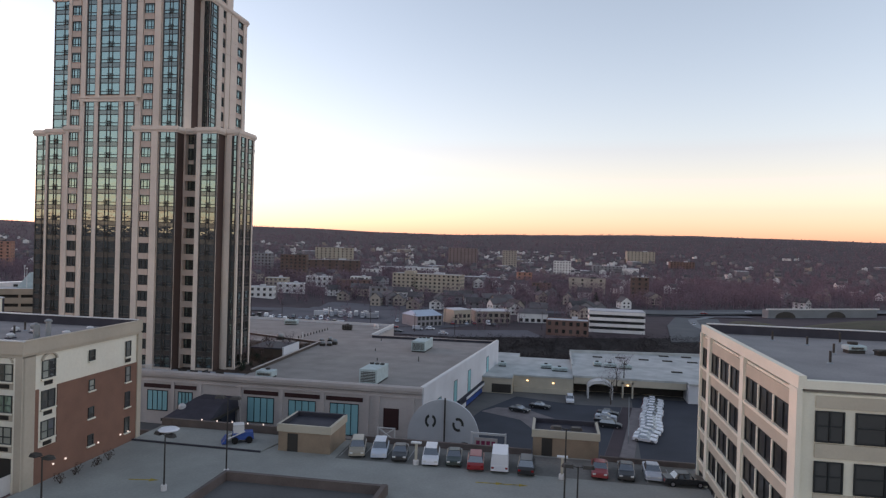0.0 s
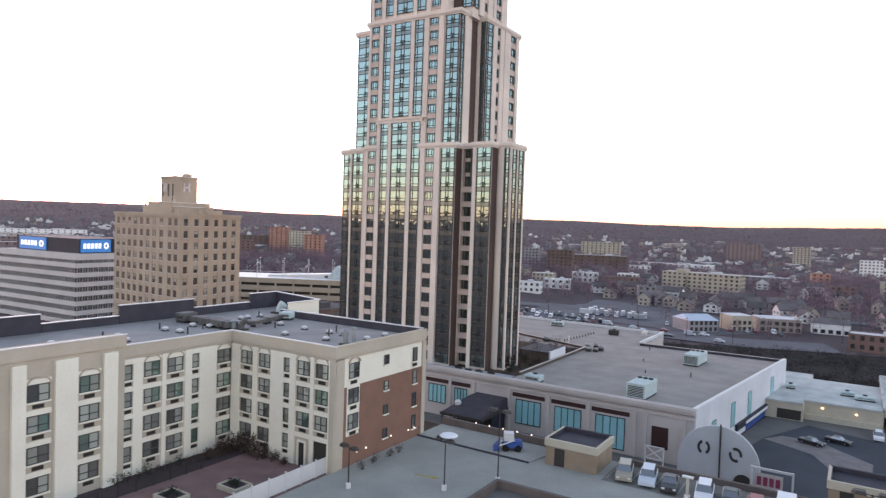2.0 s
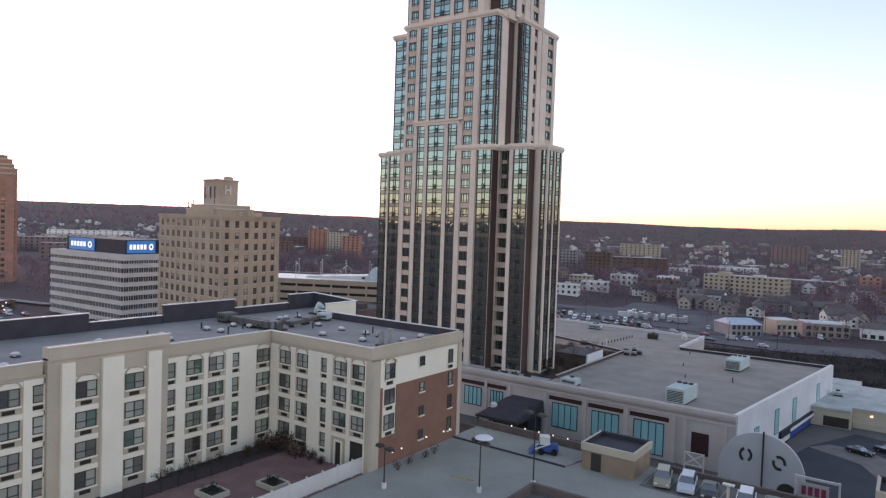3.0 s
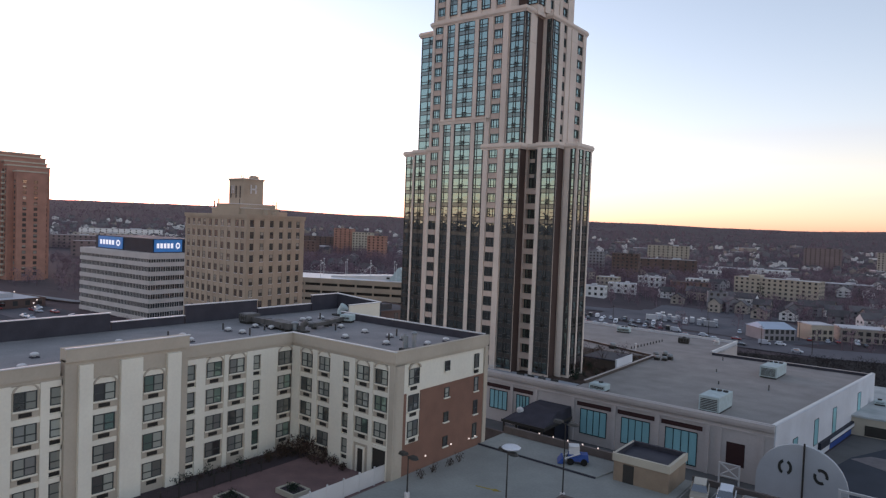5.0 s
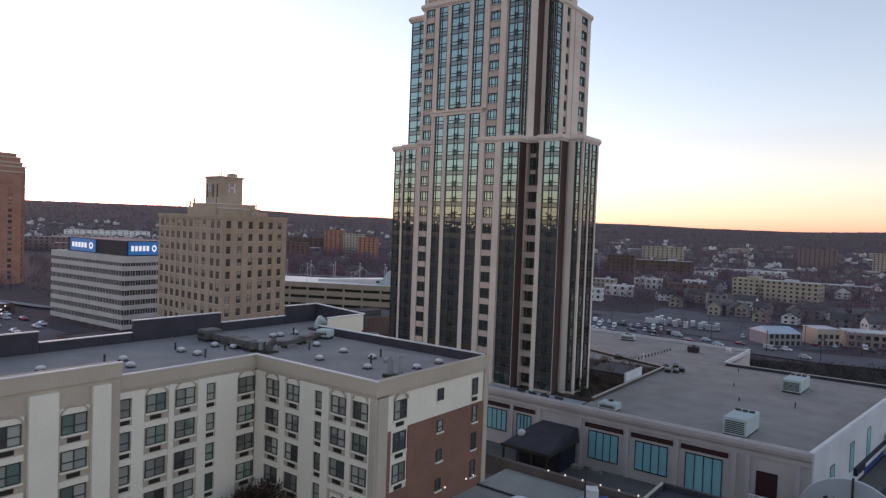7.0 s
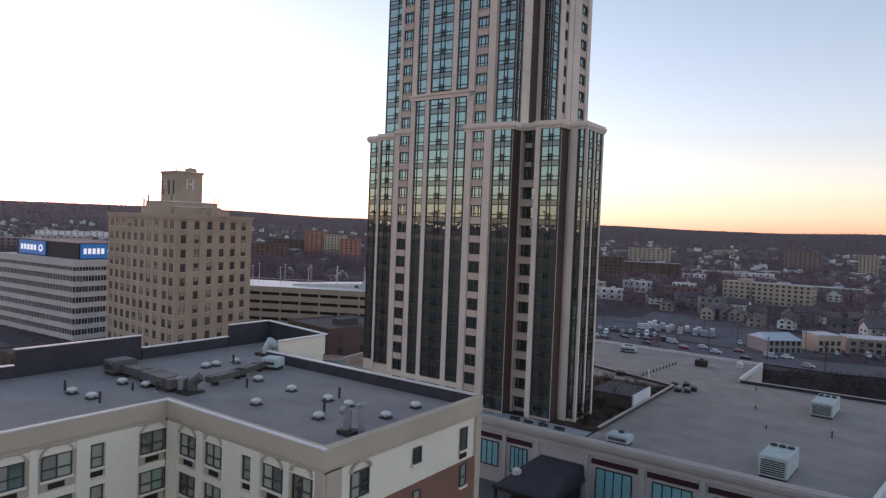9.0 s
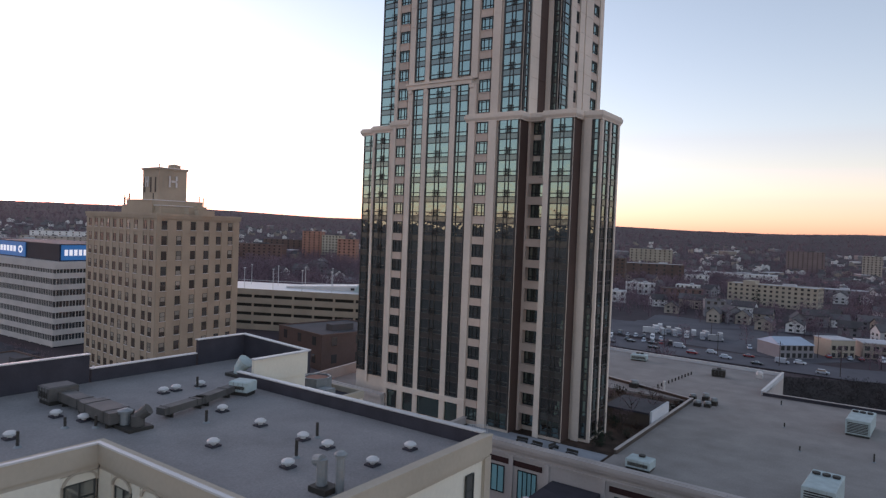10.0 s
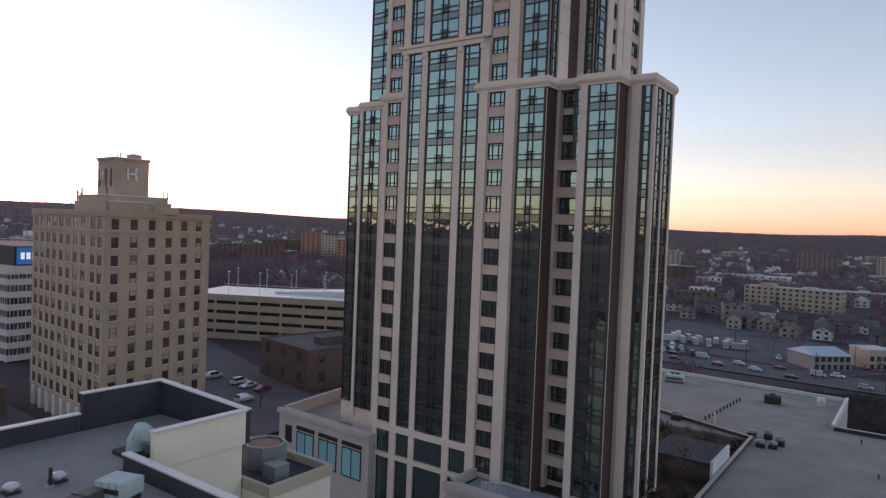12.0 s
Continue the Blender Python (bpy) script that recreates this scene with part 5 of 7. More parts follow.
# ---- lamps of the deck ----
def deck_lamp(x, y, h, heads, base=LOT_Z):
    t = thing("parking_lamp", "dark bronze parking lamp with flat heads", "street lamp", pose(x, y, base), "parking lamps")
    part("pole", Geo().tube((0, 0, 0.55), (0, 0, h), 0.09, 0.06), POLE, t)
    part("footing", Geo().lathe([(0.3, 0), (0.3, 0.55), (0.26, 0.6)], n=10), PALE_CONCRETE, t)
    for a in heads:
        m = PLACE[t] @ pose(0, 0, h, 0, 0, a)
        arm = part("arm", Geo().tube((0, 0, -0.1), (0, -0.5, 0), 0.04, n=6), POLE, t, m=m)
        part("lamp_head", Geo().prism([(-0.42, -1.25), (-0.2, -1.5), (0.2, -1.5), (0.42, -1.25), (0.42, -0.4), (-0.42, -0.4)], -0.08, 0.2, top=[(-0.3, -1.15), (-0.14, -1.35), (0.14, -1.35), (0.3, -1.15), (0.3, -0.5), (-0.3, -0.5)]), POLE, arm, m=m)
    return t


lamp = deck_lamp(-38.3, 61.3, 5.7, (70, 250))
part("reflector", Geo().lathe([(0.95, 6.05), (1.05, 6.15), (0.85, 6.3), (0.2, 6.4)], 0.2, 0.3, n=18), WHITE_LENS, lamp, "round white reflector")
part("reflector_stem", Geo().tube((0, 0, 5.6), (0.2, 0.3, 6.1), 0.05, n=6), POLE, lamp)
deck_lamp(-34.5, 67.0, 8.4, (90, 270))
deck_lamp(-47.2, 55.3, 4.6, (80, 260))
deck_lamp(1.7, 62.5, 9.0, (90, 270))
deck_lamp(2.8, 60.5, 6.2, (90, 270))

# ramp walls, kerb, markings
thing("ramp_wall", "tan concrete wall round the deck ramp", "wall", kind="structure", geo=Geo().box(-34, -16, 65.3, 65.8, 11, 12.95).box(-34, -33.6, 30, 65.3, 11, 12.95).box(-16.5, -16, 58, 65.3, 11, 13.2), materials=[MAUVE_WALL])
slab("ramp", "dark ramp surface beside the deck", "ramp", [(-33.6, 30), (-16.5, 30), (-16.5, 65.3), (-33.6, 65.3)], 11.9, 12.02, ASPHALT)
slab("planting_strip", "worn paved strip at the deck edge", "strip", [(-51.6, 75.4), (-34.2, 75.0), (-32.8, 81.8), (-51.6, 81.8)], 11.9, 12.14, DECK)
thing("kerb", "dark kerb of the planting strip", "kerb", kind="structure", geo=Geo().prism([(-51.6, 75.2), (-34.2, 74.8), (-34.2, 75.0), (-51.6, 75.4)], 11.9, 12.2), materials=[MEMBRANE_DARK])
for x, y, a in ((-42, 63.5, 10), (-6, 71.5, 4), (-3.5, 71.6, 4)):
    thing("arrow_marking", "worn yellow arrow painted on the deck", "road marking", pose(x, y, LOT_Z + 0.004, 0, 0, a), kind="structure", geo=Geo().prism([(-1.6, -0.12), (0.6, -0.12), (0.6, -0.4), (1.6, 0), (0.6, 0.4), (0.6, 0.12), (-1.6, 0.12)], 0, 0.006), materials=[MARK_YELLOW])
# the darker slab paints in the shade between and behind the cars
slab("parking_bays", "concrete parking bays darkened for the shade round the cars", "parking bays", [(-24.9, 75.2), (17.2, 75.2), (17.2, 82.0), (-24.9, 82.0)], LOT_Z - 0.1, LOT_Z + 0.005, DECK_SHADED)
for i in range(15):
    x = -24.6 + 2.75 * i
    if x < -0.5 or x > 3:
        thing("bay_line", "worn white parking bay line", "road marking", kind="structure", geo=Geo().box(x - 0.06, x + 0.06, 76.0, 81.0, LOT_Z + 0.01, LOT_Z + 0.016), materials=[MARK_WHITE])
thing("deck_rail_wall", "low tan wall at the far edge of the deck", "wall", kind="structure", geo=Geo().box(-25, -1.9, 82.1, 82.5, 11, 12.75).box(6.3, 17.4, 82.1, 82.5, 11, 12.6), materials=[MAUVE_WALL])
for x, y, h in ((-15.1, 75.4, 2.5), (1.7, 74.8, 2.4)):
    b = thing("pay_post", "thin pale post with a flat white top", "post", pose(x, y, LOT_Z), "deck posts")
    part("post", Geo().box(-0.14, 0.14, -0.14, 0.14, 0, h), PAINT_TAN, b)
    part("cap", Geo().box(-0.6, 0.6, -0.3, 0.3, h, h + 0.14), COPING, b)
    part("footing", Geo().lathe([(0.35, 0), (0.35, 0.5), (0.3, 0.55)], n=10), PALE_CONCRETE, b)


# white fence of the courtyard
def build_fence():
    t = thing("white_fence", "white panel fence between courtyard and deck", "fence", pose(-52.6, 50, 11.7))
    for i in range(38):
        y = 58.2 - 2.4 * i
        part("post", shared(("fence_post",), lambda: Geo().box(-0.08, 0.08, -0.08, 0.08, 0, 2.2), [COPING]), None, t, m=pose(-52.6, y, 11.7))
        part("panel", shared(("fence_panel",), lambda: Geo().box(-0.03, 0.03, 0.08, 2.32, 0.1, 2.0), [COPING]), None, t, m=pose(-52.6, y - 2.4, 11.7))


build_fence()


def clump(g, x, y, z, r, n, rnd, flat=1.0, k=0, thin=0.35):
    """Many small leaf or twig slivers round a point."""
    for _ in range(n):
        d = Vector((rnd.gauss(0, 1), rnd.gauss(0, 1), rnd.gauss(0, 1)))
        d = d.normalized() * r * rnd.random() ** 0.45
        p = Vector((x, y, z)) + Vector((d.x, d.y, d.z * flat))
        a = Vector((rnd.gauss(0, 1), rnd.gauss(0, 1), rnd.gauss(0, 1) + 0.5)).normalized() * r * rnd.uniform(0.25, 0.6)
        b = a.orthogonal().normalized() * r * thin * rnd.uniform(0.15, 0.5)
        g.face([p - a * 0.5, p + b, p + a * 0.6], k)


def shrub(x, y, z, r, mat, label, name="shrub", n=90):
    rnd = random.Random(int(x * 31 + y * 17))
    t = thing(name, label, "shrub", pose(x, y, z), "shrubs")
    g = Geo()
    for i in range(4):
        clump(g, rnd.uniform(-0.4, 0.4) * r, rnd.uniform(-0.4, 0.4) * r, r * rnd.uniform(0.45, 0.9), r * 0.6, n // 4, rnd)
    part("foliage", g, mat, t)
    for i in range(3):
        w = i * 2.1
        part("stem", Geo().tube((0, 0, -0.05), (0.4 * r * math.cos(w), 0.4 * r * math.sin(w), r * 0.8), 0.05, 0.02, n=5), BARK, t)


for i in range(14):
    shrub(-68.5 + 0.15 * i, 41 + 1.25 * i, 11.7, 0.9 + 0.3 * (i % 3 == 0), SHRUB if i % 3 else EVERGREEN, "bare brown shrub in the hotel court")
for x, y, r in ((-67.2, 54.4, 1.6), (-65.8, 56.0, 2.0), (-64.0, 56.2, 1.8), (-62.4, 56.6, 1.5), (-60.5, 56.4, 1.0), (-58.6, 56.6, 0.8), (-66.9, 52.2, 1.2)):
    shrub(x, y, 11.7, r, SHRUB, "dense rust-brown shrub in the corner of the hotel court", n=260)
# iron fence and planters of the court
t = thing("iron_fence", "black iron rail fence along the court's planting strip", "fence", pose(-65.2, 40, 11.7))
for i in range(18):
    part("post", shared(("iron_post",), lambda: Geo().box(-0.045, 0.045, -0.045, 0.045, 0, 1.45), [GRILLE]), None, t, m=pose(-65.2, 14 + 2.1 * i, 11.7))
for z in (0.25, 1.3):
    part("rail", Geo().box(-0.025, 0.025, -26, 9.8, z, z + 0.05), GRILLE, t)
for i in range(130):
    part("baluster", shared(("iron_baluster",), lambda: Geo().box(-0.012, 0.012, -0.012, 0.012, 0.27, 1.32), [GRILLE]), None, t, m=pose(-65.2, 22.1 + 0.21 * i, 11.7))
slab("court_strip", "bare earth strip between the hotel and the iron fence", "planting strip", [(-69.7, -45), (-65.4, -45), (-65.4, 57.5), (-69.7, 57.5)], 11.6, 11.76, GROUND)
for x, y in ((-57.6, 48.2), (-60.6, 42.4)):
    t = thing("planter", "raised tan planter box with a clipped evergreen", "planter", pose(x, y, 11.7), "court planters")
    g = Geo()
    ring(g, [(-1.5, -1.2), (1.5, -1.2), (1.5, 1.2), (-1.5, 1.2)], [(-1.3, -1.0), (1.3, -1.0), (1.3, 1.0), (-1.3, 1.0)], 0, 0.55)
    part("box", g, PAINT_TAN, t)
    part("soil", Geo().box(-1.3, 1.3, -1.0, 1.0, 0, 0.42), GROUND, t)
    g, rp = Geo(), random.Random(int(y))
    for i in range(8):
        clump(g, rp.uniform(-0.9, 0.9), rp.uniform(-0.6, 0.6), 0.75, 0.5, 60, rp, 0.8)
    part("foliage", g, EVERGREEN, t)
rg = random.Random(5)
for i in range(26):
    shrub(rg.uniform(-67.2, -62.6), rg.uniform(131, 168), 9.5, rg.uniform(0.7, 1.5), (SHRUB, SHRUB, EVERGREEN)[i % 3], "winter shrub in the roof garden")
for i in range(10):
    shrub(rg.uniform(-76, -68.4), rg.uniform(143, 168), 9.5, rg.uniform(0.9, 1.7), (SHRUB, EVERGREEN)[i % 2], "winter shrub in the roof garden")
for x, y in ((-49.5, 60.5), (-49.8, 63), (-49.6, 66.2), (-49.5, 68)):
    shrub(x, y, LOT_Z, 0.9, SHRUB, "low bare shrub along the brick wall")


# terrace and pavilion of the roof garden
slab("terrace", "pale blue-grey paved terrace at the tower's foot", "terrace", [(-86, 122.2), (-62.2, 122.2), (-62.2, 128.4), (-86, 128.4)], 9.45, 9.55, material("blue_grey_paving", (0.34, 0.36, 0.39), 0.8, vary=0.12, size=2, fine=0.2))
t = thing("garden_pavilion", "low brown garden pavilion with a dark flat roof", "pavilion", pose(-66.4, 151, 9.5))
part("wall", Geo().box(-3.4, 4.2, -4.4, 4.6, 0, 2.3), GARDEN_WALL, t)
part("roof", Geo().box(-3.8, 4.25, -4.8, 5.0, 2.3, 2.6), MEMBRANE_DARK, t, "dark flat roof")
for x, y, a in ((-74.5, 124.6, 10), (-71.8, 124.2, -5), (-69.4, 125.2, 80), (-66.2, 124.4, 0)):
    t = thing("garden_bench", "dark slatted bench on the terrace", "bench", pose(x, y, 9.55, 0, 0, a), "terrace benches")
    for i in range(4):
        part("slat", shared(("bench_slat",), lambda: Geo().box(-0.9, 0.9, 0, 0.12, 0.42, 0.47), [GRILLE]), None, t, m=PLACE[t] @ pose(0, -0.3 + 0.15 * i, 0))
    part("backrest", Geo().box(-0.9, 0.9, 0.3, 0.35, 0.5, 0.9), GRILLE, t)
    for u in (-0.75, 0.75):
        part("leg", shared(("bench_leg",), lambda: Geo().box(-0.05, 0.05, -0.3, 0.35, 0, 0.42), [GRILLE]), None, t, m=PLACE[t] @ pose(u, 0, 0))
t = thing("white_gate", "white barred gate on the terrace", "gate", pose(-81.6, 123.4, 9.55, 0, 0, 35))
for z in (0.15, 1.6):
    part("rail", Geo().box(-1.4, 1.4, -0.03, 0.03, z, z + 0.07), COPING, t)
for i in range(11):
    part("bar", shared(("gate_bar",), lambda: Geo().box(-0.025, 0.025, -0.02, 0.02, 0.05, 1.75), [COPING]), None, t, m=PLACE[t] @ pose(-1.4 + 0.28 * i, 0, 0))
for i in range(9):
    x, y = -62.9 - 0.5 * (i % 2), 157.5 + 1.35 * i
    t = thing("garden_pot", "dark square garden pot beside the roof wall", "pot", pose(x, y, 9.5), "garden pots")
    part("pot", Geo().prism([(-0.3, -0.3), (0.3, -0.3), (0.3, 0.3), (-0.3, 0.3)], 0, 0.55, top=[(-0.38, -0.38), (0.38, -0.38), (0.38, 0.38), (-0.38, 0.38)]), GRILLE, t)
    g = Geo()
    clump(g, 0, 0, 0.75, 0.4, 40, random.Random(i))
    part("plant", g, SHRUB, t)
for x, y, r in ((-69.5, 140.5, 1.6), (-71.5, 143.5, 1.9), (-67.5, 143.8, 1.5), (-70.5, 158.5, 1.7), (-67, 161, 1.6), (-73, 163, 1.9), (-66, 134.5, 1.3), (-65, 131.5, 1.2)):
    shrub(x, y, 9.5, r, SHRUB if x < -68 else EVERGREEN, "dense winter shrub in the roof garden", n=200)


# ---- roof equipment ----
def duct_run(points, w, h, z, label, name="roof_duct"):
    t = thing(name, label, "duct", pose(points[0][0], points[0][1], z), "roof ducts")
    for (x0, y0), (x1, y1) in zip(points, points[1:]):
        d = math.hypot(x1 - x0, y1 - y0)
        m = pose(x0, y0, z, 0, 0, math.degrees(math.atan2(y1 - y0, x1 - x0)))
        s = part("section", Geo().box(-w / 2, d + w / 2, -w / 2, w / 2, 0.35, 0.35 + h), DUCT_DARK, t, m=m)
        for i in range(int(d / 3.0) + 1):
            part("flange", shared(("flange", w, h), lambda: Geo().box(-0.04, 0.04, -w / 2 - 0.06, w / 2 + 0.06, 0.3, 0.4 + h), [DUCT_DARK]), None, s, m=m @ Matrix.Translation((i * 3.0, 0, 0)))
            part("foot", shared(("foot", w), lambda: Geo().box(-0.06, 0.06, -w / 2, w / 2, 0, 0.35), [GRILLE]), None, s, m=m @ Matrix.Translation((i * 3.0 + 0.4, 0, 0)))
    return t


RZ = 25.95
duct_run([(-83.6, 62.0), (-76.4, 61.8)], 1.2, 0.75, RZ, "grey sheet-metal duct on the hotel roof")
duct_run([(-78.6, 61.9), (-75.6, 61.8)], 1.9, 0.85, RZ, "wide grey sheet-metal duct on the hotel roof")
duct_run([(-74.6, 65.2), (-75.4, 69.0), (-76.8, 73.0)], 0.9, 0.55, RZ, "dark grey sheet-metal duct on the hotel roof")


def roof_unit(x, y, z, w, d, h, yaw, label, fans=2, mat=HVAC_PALE):
    t = thing("air_conditioner", label, "air conditioner", pose(x, y, z, 0, 0, yaw), "roof air conditioners")
    part("curb", Geo().box(-w / 2 + 0.1, w / 2 - 0.1, -d / 2 + 0.1, d / 2 - 0.1, 0, 0.35), GRILLE, t)
    c = part("casing", Geo().box(-w / 2, w / 2, -d / 2, d / 2, 0.35, h - 0.1).prism([(-w / 2, -d / 2), (w / 2, -d / 2), (w / 2, d / 2), (-w / 2, d / 2)], h - 0.1, h, top=[(-w / 2 + 0.15, -d / 2 + 0.15), (w / 2 - 0.15, -d / 2 + 0.15), (w / 2 - 0.15, d / 2 - 0.15), (-w / 2 + 0.15, d / 2 - 0.15)]), mat, t)
    g = Geo()
    for i in range(7):
        g.box(-w / 2 + 0.3, w / 2 - 0.3, -d / 2 - 0.04, -d / 2 + 0.02, 0.6 + i * (h - 1.0) / 7, 0.6 + (i + 0.55) * (h - 1.0) / 7)
    part("grille", g, GRILLE, c)
    for i in range(fans):
        u = (i - (fans - 1) / 2) * 1.1
        f = part("fan_shroud", Geo().lathe([(0.45, 0), (0.48, 0.25), (0.4, 0.27)], n=14), GRILLE, t, m=PLACE[t] @ pose(u, d * 0.25, h))
    for i in range(1, 4):
        part("seam", Geo().box(-w / 2 + i * w / 4 - 0.02, -w / 2 + i * w / 4 + 0.02, -d / 2 - 0.03, d / 2 + 0.03, 0.4, h - 0.1), HVAC, c)


roof_unit(-34.8, 128.4, 9.76, 3.6, 7.6, 3.1, -3, "large pale grey roof unit on the podium", 3)
roof_unit(-33.2, 169.8, 9.76, 3.6, 8.6, 2.8, -3, "large pale grey roof unit on the podium", 3)
roof_unit(-56.5, 125.6, 9.76, 3.4, 2.6, 1.5, 0, "small pale grey roof unit behind the parapet", 1)
roof_unit(-84.0, 205, 9.76, 4.0, 3.0, 1.6, 10, "low grey roof unit on the podium", 2)
roof_unit(-63.2, 199.6, 9.76, 3.0, 2.2, 1.6, 10, "dark grey roof unit on the podium", 1, GRILLE)
roof_unit(-76.4, 74.0, RZ, 1.9, 1.6, 1.3, 20, "pale grey fan box on the hotel roof", 0)
roof_unit(-85.0, 61.9, RZ, 2.0, 2.4, 1.5, 0, "square grey fan box on the hotel roof", 0, DUCT_DARK)
roof_unit(29.0, 69.5, 28.5, 1.8, 1.1, 0.8, 10, "low pale unit on the office roof", 1)
roof_unit(31.6, 68.8, 28.5, 2.2, 0.9, 0.55, 10, "low dark unit on the office roof", 0, GRILLE)
for x, y, r, h in ((-61.8, 172.3, 0.6, 1.1), (-59.4, 172.6, 0.6, 1.6), (-57.3, 170.0, 0.65, 1.5), (-57.9, 167.8, 0.6, 1.1), (-59.6, 167.1, 0.6, 1.2), (-74.3, 173.5, 0.8, 1.6)):
    v = thing("exhaust_fan", "dark round exhaust fan on the podium roof", "exhaust fan", pose(x, y, 9.76), "exhaust fans")
    part("base", Geo().box(-r, r, -r, r, 0, h * 0.5), GRILLE, v)
    part("hood", Geo().lathe([(r * 0.8, h * 0.5), (r * 1.1, h * 0.65), (r, h * 0.95), (r * 0.4, h)], n=14), HVAC, v)
for i in range(11):
    v = thing("roof_vent", "small dark pipe vent on the podium roof", "roof vent", pose(-70.3 + 0.17 * i, 177 + 1.95 * i, 9.76), "pipe vents")
    part("pipe", Geo().tube((0, 0, 0), (0, 0, 0.7), 0.16, n=8), GRILLE, v)
for x, y, z, h in ((-81.5, 55.0, RZ, 1.0), (-75.4, 55.0, RZ, 1.1), (-81.0, 72.4, RZ, 1.1), (-71.2, 66.6, RZ, 1.0), (-60.3, 66.0, RZ, 1.2), (-62.4, 69.9, RZ, 1.1), (-77.5, 59, RZ, 0.8), (-76, 60.5, RZ, 0.9), (-80, 46, RZ, 1.0), (-75, 37, RZ, 1.0),
                   (-30.5, 152, 9.76, 1.3), (-40, 150, 9.76, 0.8), (-44, 163, 9.76, 0.8), (-47, 180, 9.76, 0.9), (24.0, 62, 28.5, 1.1), (23.6, 76, 28.5, 1.0), (26.2, 73.5, 28.5, 0.9), (30.5, 76.5, 28.5, 1.1), (26.6, 68, 28.5, 1.0)):
    v = thing("roof_pipe", "thin dark vent pipe on a flat roof", "vent pipe", pose(x, y, z), "vent pipes")
    part("pipe", Geo().tube((0, 0, 0), (0, 0, h), 0.11, n=8), GRILLE, v)
    part("flashing", Geo().lathe([(0.3, 0), (0.16, 0.12)], n=10), HVAC, v)
v = thing("exhaust_fan", "small white exhaust fan near the roof edge", "exhaust fan", pose(-55.3, 205, 9.76), "exhaust fans")
part("base", Geo().box(-0.7, 0.7, -0.7, 0.7, 0, 0.7), COPING, v)
part("hood", Geo().lathe([(0.5, 0.7), (0.8, 0.9), (0.7, 1.4), (0.3, 1.6)], n=14), COPING, v)
v = thing("gas_pipe", "thin pale standing pipe beside the garden wall", "vent pipe", pose(-68.3, 174.8, 9.76), "vent pipes")
part("pipe", Geo().tube((0, 0, 0), (0, 0, 2.0), 0.2, n=8).tube((0, 0, 2.0), (0, 0, 2.2), 0.3, 0.1, n=8), COPING, v)
# elbow flue on the hotel roof
v = thing("roof_flue", "pair of bent galvanised flues on the hotel roof", "flue", pose(-54.6, 63.2, RZ))
part("curb", Geo().box(-0.9, 0.5, -0.6, 0.6, 0, 0.35), GRILLE, v)
part("flue", Geo().tube((-0.4, 0, 0.3), (-0.4, 0, 1.9), 0.34, n=12).tube((-0.4, 0, 1.8), (-0.95, 0, 1.7), 0.34, n=12), HVAC, v)
part("flue", Geo().tube((0.7, 0.4, 0), (0.7, 0.4, 2.2), 0.26, n=12).lathe([(0.36, 2.2), (0.4, 2.35), (0.2, 2.5)], 0.7, 0.4), HVAC, v)
v = thing("elbow_vents", "cluster of bent pale vents between the roof ducts", "vent", pose(-73.6, 62.4, RZ))
part("elbow", Geo().tube((0, 0, 0.1), (0, 0, 1.0), 0.5, n=12).tube((0, 0, 0.9), (0.6, 0.5, 1.5), 0.42, 0.45, n=12), DUCT_DARK, v)
part("elbow", Geo().tube((-0.9, -0.5, 0.1), (-0.9, -0.5, 1.1), 0.35, n=12).lathe([(0.5, 1.1), (0.55, 1.3), (0.2, 1.45)], -0.9, -0.5, n=12), HVAC, v)
part("base", Geo().box(-1.4, 0.8, -1.1, 0.8, 0, 0.25), GRILLE, v)
v = thing("fan_housing", "blue-grey curved fan housing against the parapet", "fan housing", pose(-82.5, 78.4, RZ))
part("elbow", Geo().tube((-0.1, -0.1, 0.2), (0.0, 0.0, 1.0), 0.55, 0.62, n=12).tube((0.0, 0.0, 0.9), (0.6, 0.2, 1.6), 0.62, 0.8, n=12), HVAC_PALE, v)
part("base", Geo().box(-1.2, 1.2, -1.0, 1.0, 0, 0.3), GRILLE, v)


# ---- yard by the podium ----
def build_round_wall():
    t = thing("round_sign_wall", "white half-round billboard wall with dark round emblems", "sign wall", pose(-17.8, 112, 0))
    r, c, n = 6.2, 4.8, 28
    pts = [(r * math.cos(math.pi * i / n), c + r * math.sin(math.pi * i / n)) for i in range(n + 1)]
    outline = [(r, 0)] + pts + [(-r, 0)]
    g = Geo()
    g.face([(x, -0.3, z) for x, z in reversed(outline)]), g.face([(x, 0.3, z) for x, z in outline])
    for (x0, z0), (x1, z1) in zip(outline, outline[1:]):
        g.face([(x0, -0.3, z0), (x0, 0.3, z0), (x1, 0.3, z1), (x1, -0.3, z1)])
    part("wall", g, SIGN_WALL_WHITE, t)
    for x, z, gap in ((-2.2, 7.2, 0.0), (2.6, 6.9, 0.9)):
        for v0, v1 in ((1.9 + gap, 4.3 + gap), (-1.1 + gap, 1.2 + gap)):
            e = Geo()
            for i in range(6):
                a, b = v0 + (v1 - v0) * i / 6, v0 + (v1 - v0) * (i + 1) / 6
                e.face([(x + q * math.cos(v), -0.34, z + q * math.sin(v) * 1.2) for v, q in ((a, 1.0), (b, 1.0), (b, 0.6), (a, 0.6))])
            part("emblem", e, GRILLE, t, "dark painted emblem")
    part("opening", Geo().lathe([(1.4, 0), (1.4, 0.08)], n=20), GRILLE, t, m=PLACE[t] @ pose(3.8, -0.32, 2.6, 90))
    part("pole", Geo().tube((0.3, -0.6, 0), (0.3, -0.6, 11.4), 0.14), POLE, t)


